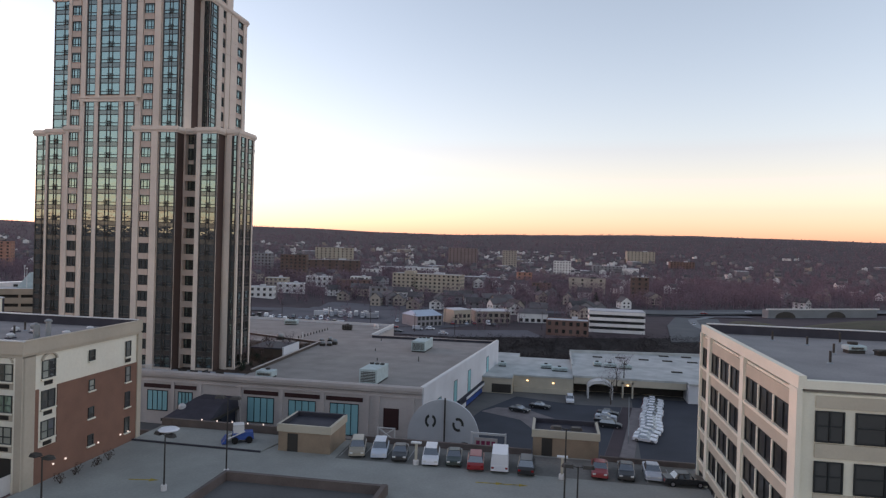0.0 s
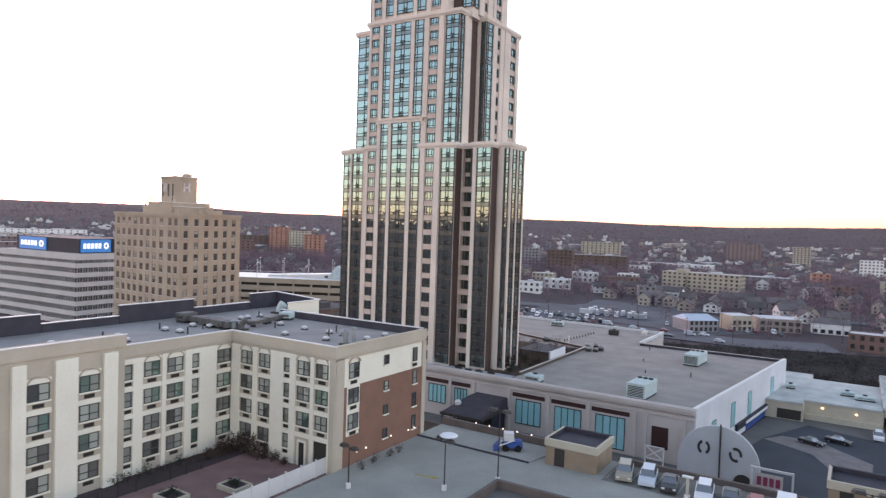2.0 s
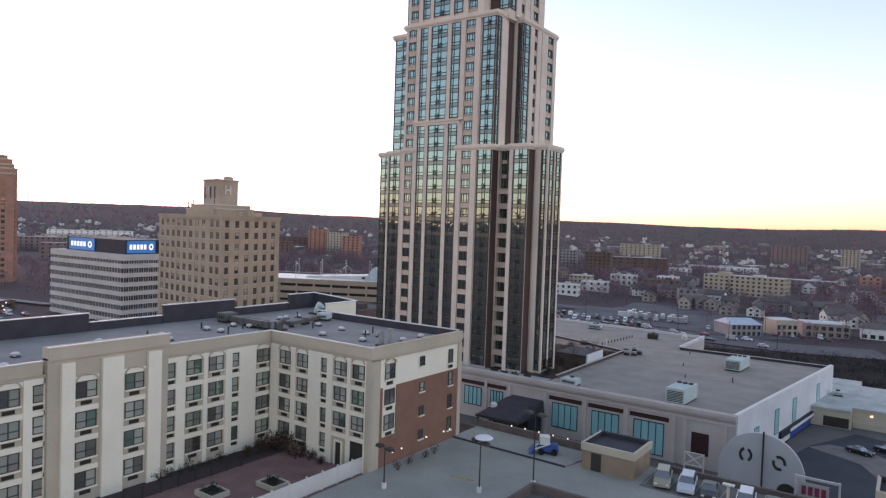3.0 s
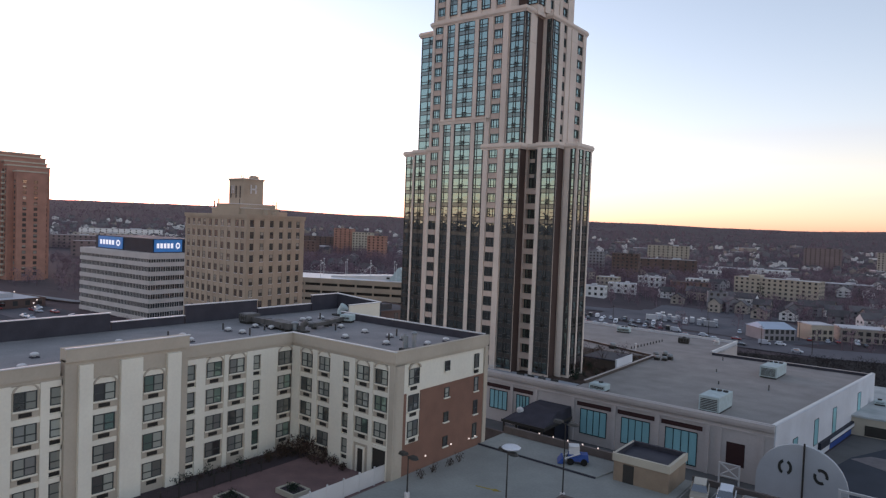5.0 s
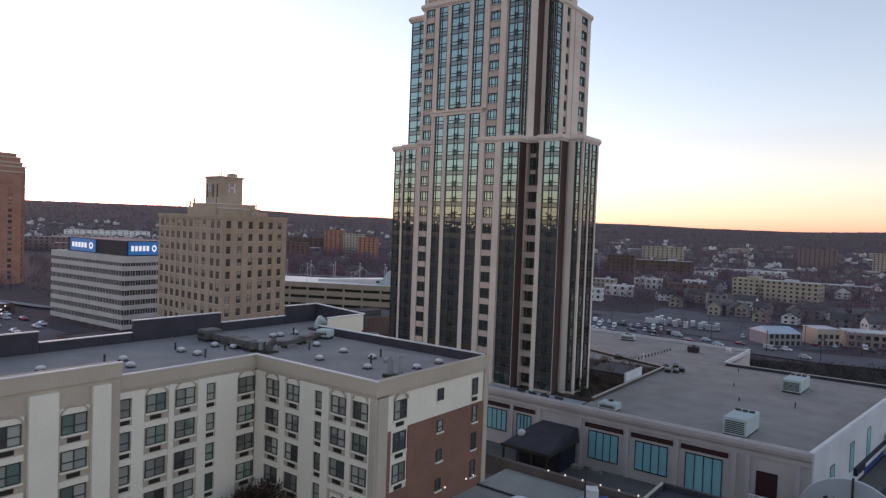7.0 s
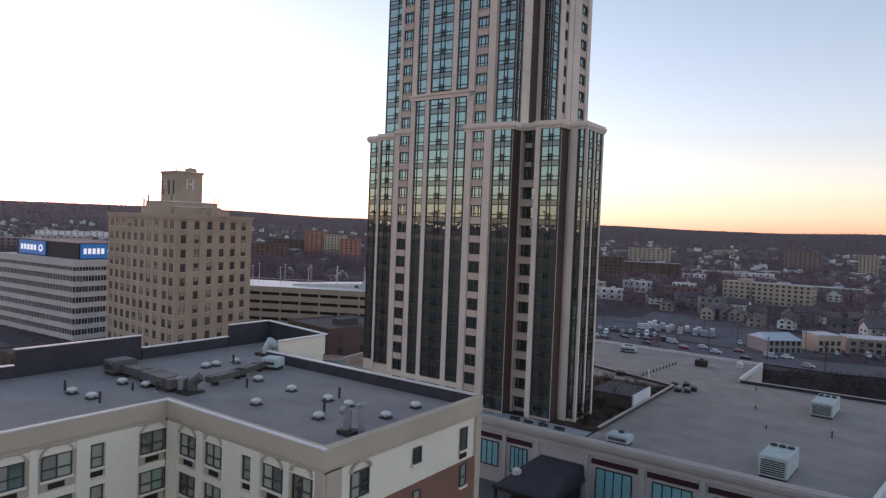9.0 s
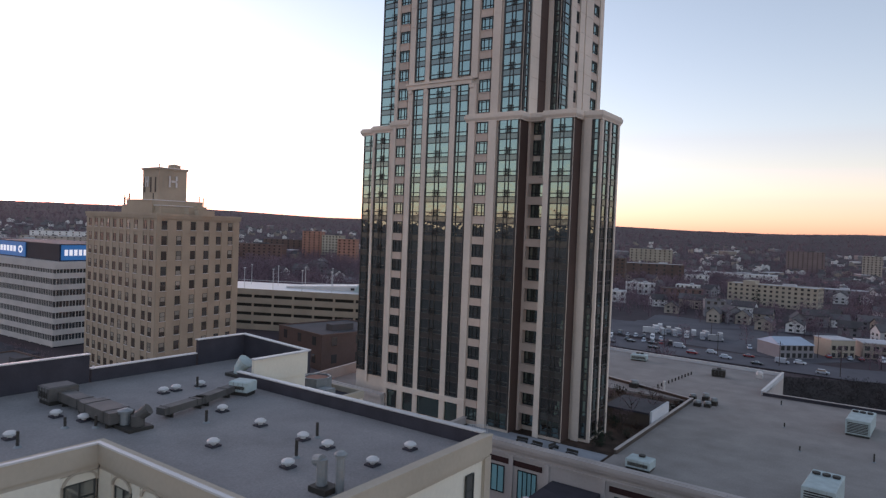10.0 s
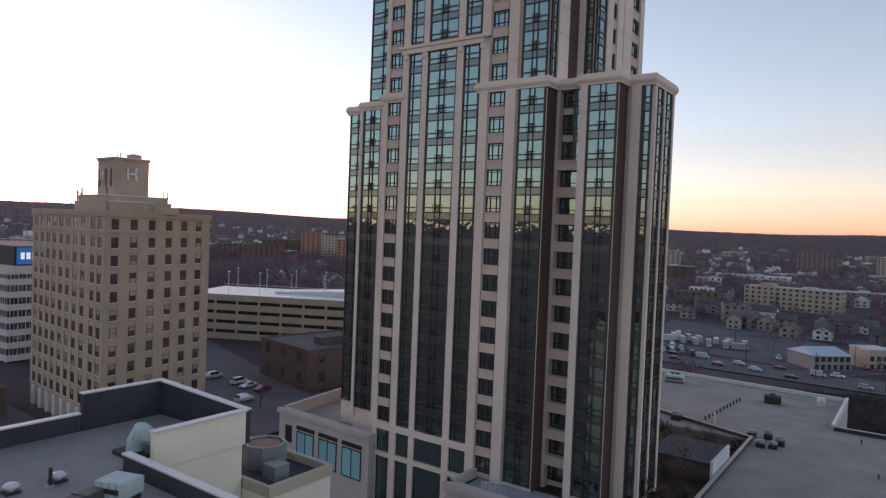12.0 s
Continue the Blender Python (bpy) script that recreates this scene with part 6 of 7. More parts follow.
build_round_wall()
t = thing("frame_gate", "white steel frame with a faded magenta banner", "frame", pose(-9, 108, 0))
for x in (-3.4, 2.2):
    part("post", Geo().box(x - 0.14, x + 0.14, -0.14, 0.14, 0, 7.0), COPING, t)
part("beam", Geo().box(-3.4, 2.2, -0.12, 0.12, 6.6, 6.95), COPING, t)
b = part("banner", Geo().box(-2.9, 0.9, -0.05, 0.05, 3.8, 6.1), STONE_GREY, t, "grey banner")
for i in range(4):
    part("mark", Geo().box(-2.6 + i * 0.85, -2.0 + i * 0.85, -0.09, -0.05, 4.3, 5.6), PINK_PAINT, b)
t = thing("truss_sign", "white crossed truss on a post by the podium wall", "truss", pose(-29.5, 118.5, 0))
for a in ((-1.6, 1.2, 1.6, 3.4), (-1.6, 3.4, 1.6, 1.2), (-1.6, 1.2, 1.6, 1.2), (-1.6, 3.4, 1.6, 3.4)):
    part("bar", Geo().tube((a[0], 0, a[1]), (a[2], 0, a[3]), 0.14, n=6), COPING, t)
for x in (-1.6, 1.6):
    part("post", Geo().box(x - 0.12, x + 0.12, -0.12, 0.12, 0, 3.5), COPING, t)

# dark canopy hall by the podium
t = thing("canopy_hall", "dark sloping canopy roof on posts beside the podium", "pavilion", pose(-65.8, 112, 0))
part("wall", Geo().box(-3.0, 5.2, 3.0, 8.8, -0.5, 4.4), DARK_PANEL, t)
part("roof", Geo().prism([(-3.4, -2.6), (5.8, -2.6), (5.8, 8.9), (-3.4, 8.9)], 4.6, 6.7, top=[(-1.5, 5.5), (5.4, 3.5), (5.6, 8.8), (-1.5, 8.8)]), MEMBRANE_DARK, t)
part("fascia", Geo().box(-3.5, 5.9, -2.7, -2.55, 4.2, 4.75).box(5.75, 5.9, -2.55, 8.9, 4.2, 4.75), GRILLE, t)
for x in (-3.1, -0.3, 2.5, 5.3):
    part("post", Geo().box(x - 0.15, x + 0.15, -2.45, -2.15, 0, 4.6), GRILLE, t)
# added dark panes imitate the shade under the open-sided canopy
for x in (-1.4, 1.4, 4.0):
    part("glass_door", Geo().box(x - 1.1, x + 1.1, 2.9, 3.0, 0.1, 3.4), WINDOW_BLACK, t, "added dark pane for the shade under the canopy")
part("skylight", Geo().lathe([(0.7, 5.0), (0.68, 6.2), (0.3, 6.5)], -1.8, 1.5, n=14), COPING, t)
thing("retaining_wall", "tan retaining wall with small lamps", "wall", kind="structure", geo=Geo().box(-84, -50, 106.5, 107.0, -1, 3.2).box(-50, -26, 104, 104.5, -1, 2.0), materials=[MAUVE_WALL])
for i in range(6):
    l = thing("path_lamp", "small lit white path lamp", "lamp", pose(-46 + 2.2 * i, 82.15, 13.1), "path lamps on the deck wall")
    part("globe", Geo().lathe([(0.04, 0), (0.09, 0.06), (0.09, 0.16), (0.03, 0.22)], n=10), COLD_LAMP, l)
    part("stem", Geo().tube((0, 0, -0.1), (0, 0, 0.05), 0.05, n=6), POLE, l)

# blue and white loader
t = thing("loader", "small blue and white loader parked on the planting strip", "loader", pose(-38.6, 77.6, 12.14, 0, 0, -60))
part("body", Geo().prism([(-0.8, -0.6), (0.8, -0.6), (0.8, 2.0), (-0.8, 2.0)], 0.45, 1.3, top=[(-0.75, -0.5), (0.75, -0.5), (0.6, 1.9), (-0.6, 1.9)]), BLUE_PAINT, t)
part("cab", Geo().box(-0.7, -0.58, -0.5, 0.8, 1.3, 2.2).box(0.58, 0.7, -0.5, 0.8, 1.3, 2.2).box(-0.7, 0.7, -0.5, 0.8, 2.15, 2.3), COPING, t, "white cab frame")
part("bucket", Geo().prism([(-1.0, -1.9), (1.0, -1.9), (1.0, -1.2), (-1.0, -1.2)], 0.1, 0.8, top=[(-1.0, -1.4), (1.0, -1.4), (1.0, -1.2), (-1.0, -1.2)]), BLUE_PAINT, t, "blue bucket")
for x in (-0.85, 0.85):
    part("arm", Geo().tube((x * 0.9, 0.9, 1.5), (x * 0.9, -1.3, 0.6), 0.09, n=6), COPING, t)
    for y in (-0.3, 1.4):
        part("wheel", Geo().tube((x - 0.15, y, 0.42), (x + 0.15, y, 0.42), 0.42, n=12), TYRE, t)


# ---- low mall across the yard ----
def build_mall():
    t = thing("low_mall", "long low mall with a white flat roof and lit beige entrances", "shopping mall", pose(15, 190, 0))
    o = pose(0, 0, 0)
    part("wall", Geo().box(-30, -9.2, 168.4, 206, -0.5, 3.9).box(-9.2, 6.1, 172, 199, -0.5, 4.0).prism([(6.1, 177.5), (75, 177.5), (75, 219), (6.1, 209)], -0.5, 4.6), PAINT_TAN, t, m=o)
    part("roof", Geo().box(-30.3, -9.3, 168.1, 206.3, 3.9, 4.3).box(-9.3, 5.9, 171.7, 199.3, 4.0, 4.4).prism([(5.9, 172.2), (34, 172.2), (34, 170), (75, 170), (75.3, 219.4), (5.9, 209.4)], 4.5, 5.0), MALL_ROOF, t, "patched pale roof membrane", m=o)
    part("parapet", Geo().prism([(5.9, 208.6), (75.3, 218.6), (75.3, 219.4), (5.9, 209.4)], 5.0, 5.8).box(5.9, 6.4, 186, 208.6, 5.0, 5.5), MALL_ROOF, t, m=o)
    # a dark sheet paints the shade of the opening under the overhang
    part("dark_front", Geo().box(6.2, 36, 177.1, 177.5, 0.2, 4.4), GRILLE, t, "dark sheet for the shaded opening under the overhang", m=o)
    part("band", Geo().box(6.2, 33.8, 172.3, 172.8, 2.9, 4.5), PAINT_TAN, t, m=o)
    part("white_end", Geo().box(34, 60, 170.4, 177.5, -0.5, 4.5), WHITE_WALL, t, "white painted end", m=o)
    part("doorway", Geo().box(-14.5, -9.6, 168.3, 168.4, 0.2, 2.4), GRILLE, t, m=o)
    part("plinth", Geo().box(-9, 6, 171.4, 172, -0.1, 1.3), PAINT_TAN, t, m=o)
    g, n = Geo(), 12                                     # vaulted white porch on four posts
    for i in range(n):
        a, b = math.pi * i / n, math.pi * (i + 1) / n
        p, q = (12.6 - 3.2 * math.cos(a), 2.7 + 2.0 * math.sin(a)), (12.6 - 3.2 * math.cos(b), 2.7 + 2.0 * math.sin(b))
        g.face([(p[0], 169, p[1]), (q[0], 169, q[1]), (q[0], 173, q[1]), (p[0], 173, p[1])])
        g.face([(p[0], 169, p[1]), (p[0], 169, p[1] - 0.8), (q[0], 169, q[1] - 0.8), (q[0], 169, q[1])])
    part("porch", g, COPING, t, "white vaulted porch roof", m=o)
    for x, y in ((9.7, 169.2), (15.5, 169.2), (9.7, 172.6), (15.5, 172.6)):
        part("column", Geo().tube((x, y, 0), (x, y, 2.6), 0.18, n=8), COPING, t, m=o)
    part("door_frame", Geo().box(18.2, 18.6, 172, 172.3, 0, 4.0).box(20.6, 21.0, 172, 172.3, 0, 4.0).box(18.2, 21.0, 172, 172.3, 3.6, 4.0), PAINT_TAN, t, m=o)
    for x, y, z in ((-5.6, 172, 3.0), (1.0, 172, 2.7), (19.6, 172, 3.3)):
        part("light", Geo().box(x - 0.22, x + 0.22, y - 0.15, y, z - 0.13, z + 0.13), WARM_LAMP, t, "warm lit lamp", m=o)
    for x, y in ((14, 202.6), (20.7, 203.3), (27.3, 202.2), (34.4, 211), (34, 202), (41, 211), (41, 202), (33.6, 184.5)):
        part("skylight", Geo().box(x - 1.4, x + 1.4, y - 0.5, y + 0.5, 5.0, 5.3), GRILLE, t, m=o)
    for x, y, z, w in ((-1.0, 183, 4.4, 3), (2.6, 180, 4.4, 4.2), (13, 188, 5.0, 2.2), (16.4, 187, 5.0, 3.4), (20.4, 186, 5.0, 3.2), (-13, 183, 4.3, 2.2)):
        roof_unit(x, y, z, w, 1.8, 1.1, 5, "pale unit on the white mall roof", 1)


build_mall()
slab("drive_lane", "blue-black asphalt of the yard drive", "road", [(-22, 117), (9.5, 119), (17.2, 162), (5.4, 161.5), (-8, 166), (-15, 150)], 0.02, 0.03, BLUE_ASPHALT)
slab("lane_patch", "pale worn tan-grey patch of the yard drive", "road", [(-15, 149), (-12, 153.5), (-5.5, 154), (3.9, 144.4), (3.7, 138.6), (-2.6, 136), (-6, 144)], 0.03, 0.036, PAVING)
slab("car_park", "blue-black asphalt car park", "car park", [(16.5, 120), (60, 120), (60, 173), (20.6, 173)], 0.02, 0.035, BLUE_ASPHALT)
t = thing("yard_fence", "grey rail fence along the yard lane", "fence", pose(16, 140, 0))
for i in range(12):
    part("post", shared(("yard_post",), lambda: Geo().tube((0, 0, 0), (0, 0, 1.6), 0.06, n=6), [HVAC]), None, t, m=pose(15.5 + 0.36 * i, 132 + 3.2 * i, 0))
part("rail", Geo().tube((15.5, 132, 1.5), (19.46, 167.2, 1.5), 0.05, n=6), HVAC, t, m=pose(0, 0, 0))

slab("walkway", "pale mauve walkway between the yard and the car park", "walkway", [(12.3, 119), (14.9, 119), (21.9, 162), (19.7, 162)], 0.02, 0.09, PAVING)
slab("walkway_bed", "bare soil bed beside the walkway", "planting strip", [(9.6, 119), (12.2, 119), (19.6, 162), (17.4, 162)], 0.02, 0.07, GROUND)

# ---- lower block behind the hotel ----
t = thing("rear_block", "low cream block with a dark roof and a rusty tank", "outbuilding", pose(-79, 88, 0))
o = pose(0, 0, 0)
part("wall", Geo().box(-88, -77.5, 85.3, 91.5, 0, 22.2), CREAM, t, m=o)
part("parapet", Geo().box(-88, -77.3, 85.3, 85.6, 22.2, 23.0).box(-77.7, -77.3, 85.6, 91.5, 22.2, 23.0).box(-88, -77.7, 91.2, 91.6, 22.2, 23.0), TAN, t, m=o)
part("roof", Geo().box(-88, -77.7, 85.6, 91.2, 22.2, 22.4), MEMBRANE_DARK, t, m=o)
part("housing", Geo().lathe([(1.7, 22.3), (1.7, 24.2), (1.5, 24.2), (1.5, 23.8)], -82.6, 89.2, n=8), HVAC, t, "grey eight-sided housing", m=o)
part("rusty_top", Geo().lathe([(1.45, 23.7), (1.4, 24.05), (0.5, 24.15)], -82.6, 89.2, n=8), RED_BRICK, t, "rusty top", m=o)
part("unit", Geo().box(-80.4, -79.0, 87.2, 88.6, 22.3, 23.5), HVAC, t, m=o)

# ---- town beyond ----
def flat_building(x, y, w, d, h, yaw, wall, roof, label, floors=3, cols=8, name="town_building", win=OLD_GLASS, base=None, group="town buildings", extra=0.0):
    """A flat-roofed building standing on the land; x, y is the middle of its front, which looks to -y before the turn."""
    z = height(x, y) if base is None else base
    t = thing(name, label, "building", pose(x, y, z - 1, 0, 0, yaw), group)
    part("wall", Geo().box(-w / 2, w / 2, 0, d, 0, h + 0.6), wall, t)
    part("roof", Geo().box(-w / 2 + 0.3, w / 2 - 0.3, 0.3, d - 0.3, h + 0.6, h + 0.75), roof, t)
    g = Geo()
    ring(g, [(-w / 2 - 0.1, -0.1), (w / 2 + 0.1, -0.1), (w / 2 + 0.1, d + 0.1), (-w / 2 - 0.1, d + 0.1)], [(-w / 2 + 0.35, 0.35), (w / 2 - 0.35, 0.35), (w / 2 - 0.35, d - 0.35), (-w / 2 + 0.35, d - 0.35)], h + 0.6, h + 1.1)
    part("parapet", g, wall, t)
    fh = h / floors
    joined = Geo()
    for m, L, n in ((PLACE[t], w, cols), (PLACE[t] @ pose(w / 2, d / 2, 0, 0, 0, 90), d, max(2, int(cols * d / w)))):
        ww = min(1.9, L / n * 0.45)
        for k in range(floors):
            for i in range(n):
                at = m @ Matrix.Translation((-L / 2 + (i + 0.5) * L / n - ww / 2, -0.06, 1 + fh * k + fh * 0.32))
                if y > 700 or x < -400:
                    joined.box(0, ww, 0, 0.1, 0, fh * 0.5, m=PLACE[t].inverted() @ at)
                    continue
                part("window", shared(("town_window", round(ww, 1), round(fh, 1), win.name), lambda: Geo().box(0, ww, 0, 0.1, 0, fh * 0.5), [win]), None, t, m=at)
    if joined.v:
        tagged(part("far_glazing", joined, win, t), kind="stuff")
    if extra:
        part("stair_tower", Geo().box(-w / 2 + w * 0.18, -w / 2 + w * 0.32, -0.4, d * 0.6, h, h + extra), wall, t)
    part("roof_house", Geo().box(w * 0.1, w * 0.24, d * 0.3, d * 0.6, h + 0.6, h + 2.6), roof, t)
    return t


WHITE_ROOF = material("pale_flat_roof", (0.56, 0.56, 0.58), 0.9, vary=0.12, size=10)
DARK_ROOF = material("dark_flat_roof", (0.11, 0.105, 0.11), 0.9, vary=0.15, size=10)
flat_building(-117, 606, 66, 18, 17, -6, YELLOW_BRICK, WHITE_ROOF, "long yellow-buff brick apartment block of five storeys", 5, 15, extra=3.5)
flat_building(-256, 747, 64, 24, 17, 20, BROWN_BRICK, WHITE_ROOF, "brown brick block with few windows", 4, 8)
flat_building(-209, 507, 22, 14, 8, 20, HOUSE_WHITE, WHITE_ROOF, "low white store with a flat roof", 2, 4)
flat_building(-214, 586, 24, 14, 9.5, 20, HOUSE_WHITE, WHITE_ROOF, "white two-storey block with dark windows", 2, 5)
flat_building(-178, 582, 32, 16, 10, 22, TOWN_BRICK, DARK_ROOF, "low red brick row with a dark roof", 2, 6)
flat_building(-132, 494, 13, 12, 11, 20, HOUSE_GREY, DARK_ROOF, "narrow grey three-storey block", 3, 3)
flat_building(-217, 778, 24, 14, 9, 20, HOUSE_WHITE, WHITE_ROOF, "white block beside a brown one", 2, 4)
flat_building(-183, 612, 18, 12, 11, 4, HOUSE_WHITE, WHITE_ROOF, "small white block with three storeys", 3, 5)
flat_building(-228, 520, 18, 14, 10, 12, YELLOW_BRICK, WHITE_ROOF, "yellow brick block beside a brown one", 3, 5)
flat_building(-215, 455, 26, 12, 8, 14, HOUSE_WHITE, WHITE_ROOF, "low white store building", 2, 6)
flat_building(-260, 470, 30, 16, 7, 14, HOUSE_WHITE, WHITE_ROOF, "low white store building with a pale roof", 2, 6)
flat_building(-262, 640, 26, 18, 24, 14, BROWN_BRICK, DARK_ROOF, "tall brown brick block", 7, 6)
flat_building(-300, 650, 18, 14, 22, 14, HOUSE_GREY, WHITE_ROOF, "pale grey apartment block", 7, 5)
flat_building(-172, 1262, 56, 22, 34, 8, MAUVE_BRICK, DARK_ROOF, "mauve-brown brick apartment slab among trees", 10, 8, win=SASH_BROWN)
flat_building(-345, 1010, 60, 24, 24, 14, YELLOW_BRICK, WHITE_ROOF, "yellow brick block among bare trees", 6, 9)
flat_building(-215, 900, 110, 26, 8, 2, HOUSE_WHITE, WHITE_ROOF, "long white low building", 2, 14)
flat_building(-90, 760, 60, 26, 8, 0, HOUSE_GREY, WHITE_ROOF, "grey low building with a pale roof", 2, 10)
flat_building(-31.5, 760, 17, 14, 15, 6, RED_BRICK, DARK_ROOF, "orange brick block beside an evergreen", 4, 3)
flat_building(34.0, 672, 36, 18, 15, -2, HOUSE_TAN, DARK_ROOF, "tan block with plain walls", 4, 4)
flat_building(76.9, 610, 16, 14, 21, -6, BROWN_BRICK, WHITE_ROOF, "narrow brown block with a white roof", 5, 3)
flat_building(8.4, 352, 22, 12, 8, -2, TOWN_BRICK, WHITE_ROOF, "low red brick building with a white roof", 2, 6)
flat_building(14, 1010, 26, 18, 24, 0, HOUSE_WHITE, WHITE_ROOF, "white apartment block among bare trees", 6, 6)
flat_building(-75, 1150, 24, 18, 34, 0, HOUSE_TAN, DARK_ROOF, "tan apartment block among bare trees", 10, 5)
flat_building(92, 1150, 50, 24, 12, 0, HOUSE_GREY, WHITE_ROOF, "grey low block with a pale roof", 3, 8)
flat_building(190, 1500, 60, 30, 26, 0, YELLOW_BRICK, WHITE_ROOF, "buff block among bare woods", 7, 8)
flat_building(250, 1350, 46, 22, 14, 0, TOWN_BRICK, WHITE_ROOF, "red brick block with a white roof", 4, 8)
flat_building(-10, 620, 18, 12, 12, 0, TOWN_BRICK, DARK_ROOF, "red brick block among small houses", 4, 4)
flat_building(-560, 590, 22, 16, 27, 30, RED_BRICK, DARK_ROOF, "orange-brown brick block among trees", 8, 4)
flat_building(-627.5, 599.0, 24, 16, 34, 30, RED_BRICK, DARK_ROOF, "orange brick tower block among trees", 11, 4)
flat_building(-603.9, 609.2, 24, 20, 30, 30, PAINT_TAN, DARK_ROOF, "tan apartment block among trees", 9, 6)
flat_building(-470, 640, 30, 18, 36, 28, BROWN_BRICK, DARK_ROOF, "dark brick apartment block among trees", 11, 6)
flat_building(-700, 640, 90, 22, 20, 34, BROWN_BRICK, DARK_ROOF, "long dark brick housing block", 6, 12)
flat_building(-641.8, 520.3, 70, 20, 18, 34, TOWN_BRICK, DARK_ROOF, "long dark brick housing block", 5, 12)
flat_building(-800, 340, 56, 22, 15, 50, MAUVE_BRICK, WHITE_ROOF, "brown block beyond the offices", 4, 10)
flat_building(-900, 420, 70, 22, 14, 55, HOUSE_TAN, WHITE_ROOF, "tan block beyond the offices", 5, 10)
flat_building(-640, 290, 36, 20, 15, 60, MAUVE_BRICK, WHITE_ROOF, "low brown block beside the brick tower", 4, 6)
flat_building(-1050, 520, 120, 24, 14, 60, HOUSE_WHITE, WHITE_ROOF, "long white block far off", 4, 14)
flat_building(-175.2, 170.9, 23.5, 26, 10.2, -10, BROWN_BRICK, DARK_ROOF, "low dark brown brick building with a cluttered roof", 2, 3, base=0)
flat_building(-205, 100, 26, 12, 5.5, 3, BROWN_BRICK, DARK_ROOF, "low brown building with a dark flat roof", 1, 6, base=0)
flat_building(-330, 100, 40, 20, 4, 8, BROWN_BRICK, WHITE_ROOF, "low brown store with a pale roof", 1, 8, base=0)


def striped_office(x, y):
    t = thing("striped_office", "white striped low office block with dark window bands", "office building", pose(x, y, height(x, y) - 1), "town buildings")
    part("core", Geo().box(-14.5, 14.5, 0.5, 14, 0, 12.5), STRIP_GLASS, t)
    for k in range(4):
        part("band", Geo().box(-15, 15, 0, 14.5, 1.2 + 3.3 * k, 2.9 + 3.3 * k), HOUSE_WHITE, t)
    part("roof", Geo().box(-15, 15, 0, 14.5, 12.8, 13.2), WHITE_ROOF, t)


striped_office(35.5, 372)


def shop(x, y, w, d, h, yaw, wall, roof, label, ridge=0.0, cols=5):
    t = thing("shop", label, "shop", pose(x, y, height(x, y) - 0.5, 0, 0, yaw), "shops by the tracks")
    part("wall", Geo().box(-w / 2, w / 2, 0, d, 0, h), wall, t)
    if ridge:
        part("roof", Geo().prism([(-w / 2 - 0.4, -0.4), (w / 2 + 0.4, -0.4), (w / 2 + 0.4, d + 0.4), (-w / 2 - 0.4, d + 0.4)], h, h + ridge, top=[(-w / 2 + 1, d / 2 - 0.2), (w / 2 - 1, d / 2 - 0.2), (w / 2 - 1, d / 2 + 0.2), (-w / 2 + 1, d / 2 + 0.2)]), roof, t)
    else:
        part("roof", Geo().box(-w / 2 - 0.2, w / 2 + 0.2, -0.2, d + 0.2, h, h + 0.4), roof, t)
    for k in range(2 if h > 6 else 1):
        for i in range(cols):
            u = -w / 2 + (i + 0.2) * w / cols
            part("window", Geo().box(u, u + w / cols * 0.6, -0.06, 0.05, 1.0 + 3.2 * k, 3.0 + 3.2 * k), WINDOW_BLACK, t)


shop(-67, 362, 16.5, 16, 6.5, 44, HOUSE_GREY, BLUE_ROOF, "grey depot shop with a pale blue metal roof", 2.6, 6)
shop(-51, 380, 11.5, 12, 8.6, 40, YELLOW_BRICK, WHITE_ROOF, "yellow two-storey shop with a flat roof", 0, 4)
shop(-34, 392, 21, 14, 7.4, 20, HOUSE_TAN, WHITE_ROOF, "beige two-storey shop with a flat roof", 0, 6)
shop(-11, 404, 18, 12, 6, 5, HOUSE_WHITE, SHINGLE, "white shop with a grey pitched roof", 2.5, 5)

# roads on the lower plain
def ribbon(name, label, pts, w, lift, mat, category="road"):
    g = Geo()
    fine = []
    for (x0, y0), (x1, y1) in zip(pts, pts[1:]):
        n = max(2, int(math.hypot(x1 - x0, y1 - y0) / 12))
        fine += [(x0 + (x1 - x0) * i / n, y0 + (y1 - y0) * i / n) for i in range(n)]
    fine.append(pts[-1])
    rows = []
    for i, (x, y) in enumerate(fine):
        a, b = fine[max(0, i - 1)], fine[min(len(fine) - 1, i + 1)]
        d = Vector((b[0] - a[0], b[1] - a[1])).normalized()
        rows.append([(x + d.y * s, y - d.x * s, height(x + d.y * s, y - d.x * s) + lift) for s in (-w / 2, 0, w / 2)])
    for r, q in zip(rows, rows[1:]):
        for i in range(2):
            g.face([r[i], r[i + 1], q[i + 1], q[i]])
    return thing(name, label, category, kind="structure", geo=g, materials=[mat])


HIGHWAY_GREY = material("grey_highway_asphalt", (0.115, 0.122, 0.128), 0.85, vary=0.12, size=14, fine=0.8)
HIGHWAY_PALE = material("pale_highway_concrete", (0.22, 0.235, 0.245), 0.85, vary=0.1, size=10, fine=0.8)
ROAD = material("violet_grey_road", (0.125, 0.12, 0.135), 0.9, vary=0.14, size=14, fine=0.8)
ribbon("road_plain", "wide grey street on the lower plain", [(-420, 420), (-260, 375), (-130, 341), (-46, 338), (-8, 352)], 27, 0.35, ROAD)
slab("lot_mid", "wide grey asphalt lots on the lower plain", "parking lot", [(-230, 384), (-62, 352), (-44, 376), (-62, 424), (-100, 466), (-230, 484)], -10, -8.78, ROAD)
slab("junction", "grey asphalt junction below the highway", "road", [(60, 346), (98, 362), (97, 395), (106, 440), (112, 474), (84, 474), (70, 420)], -10, -8.55, HIGHWAY_GREY)
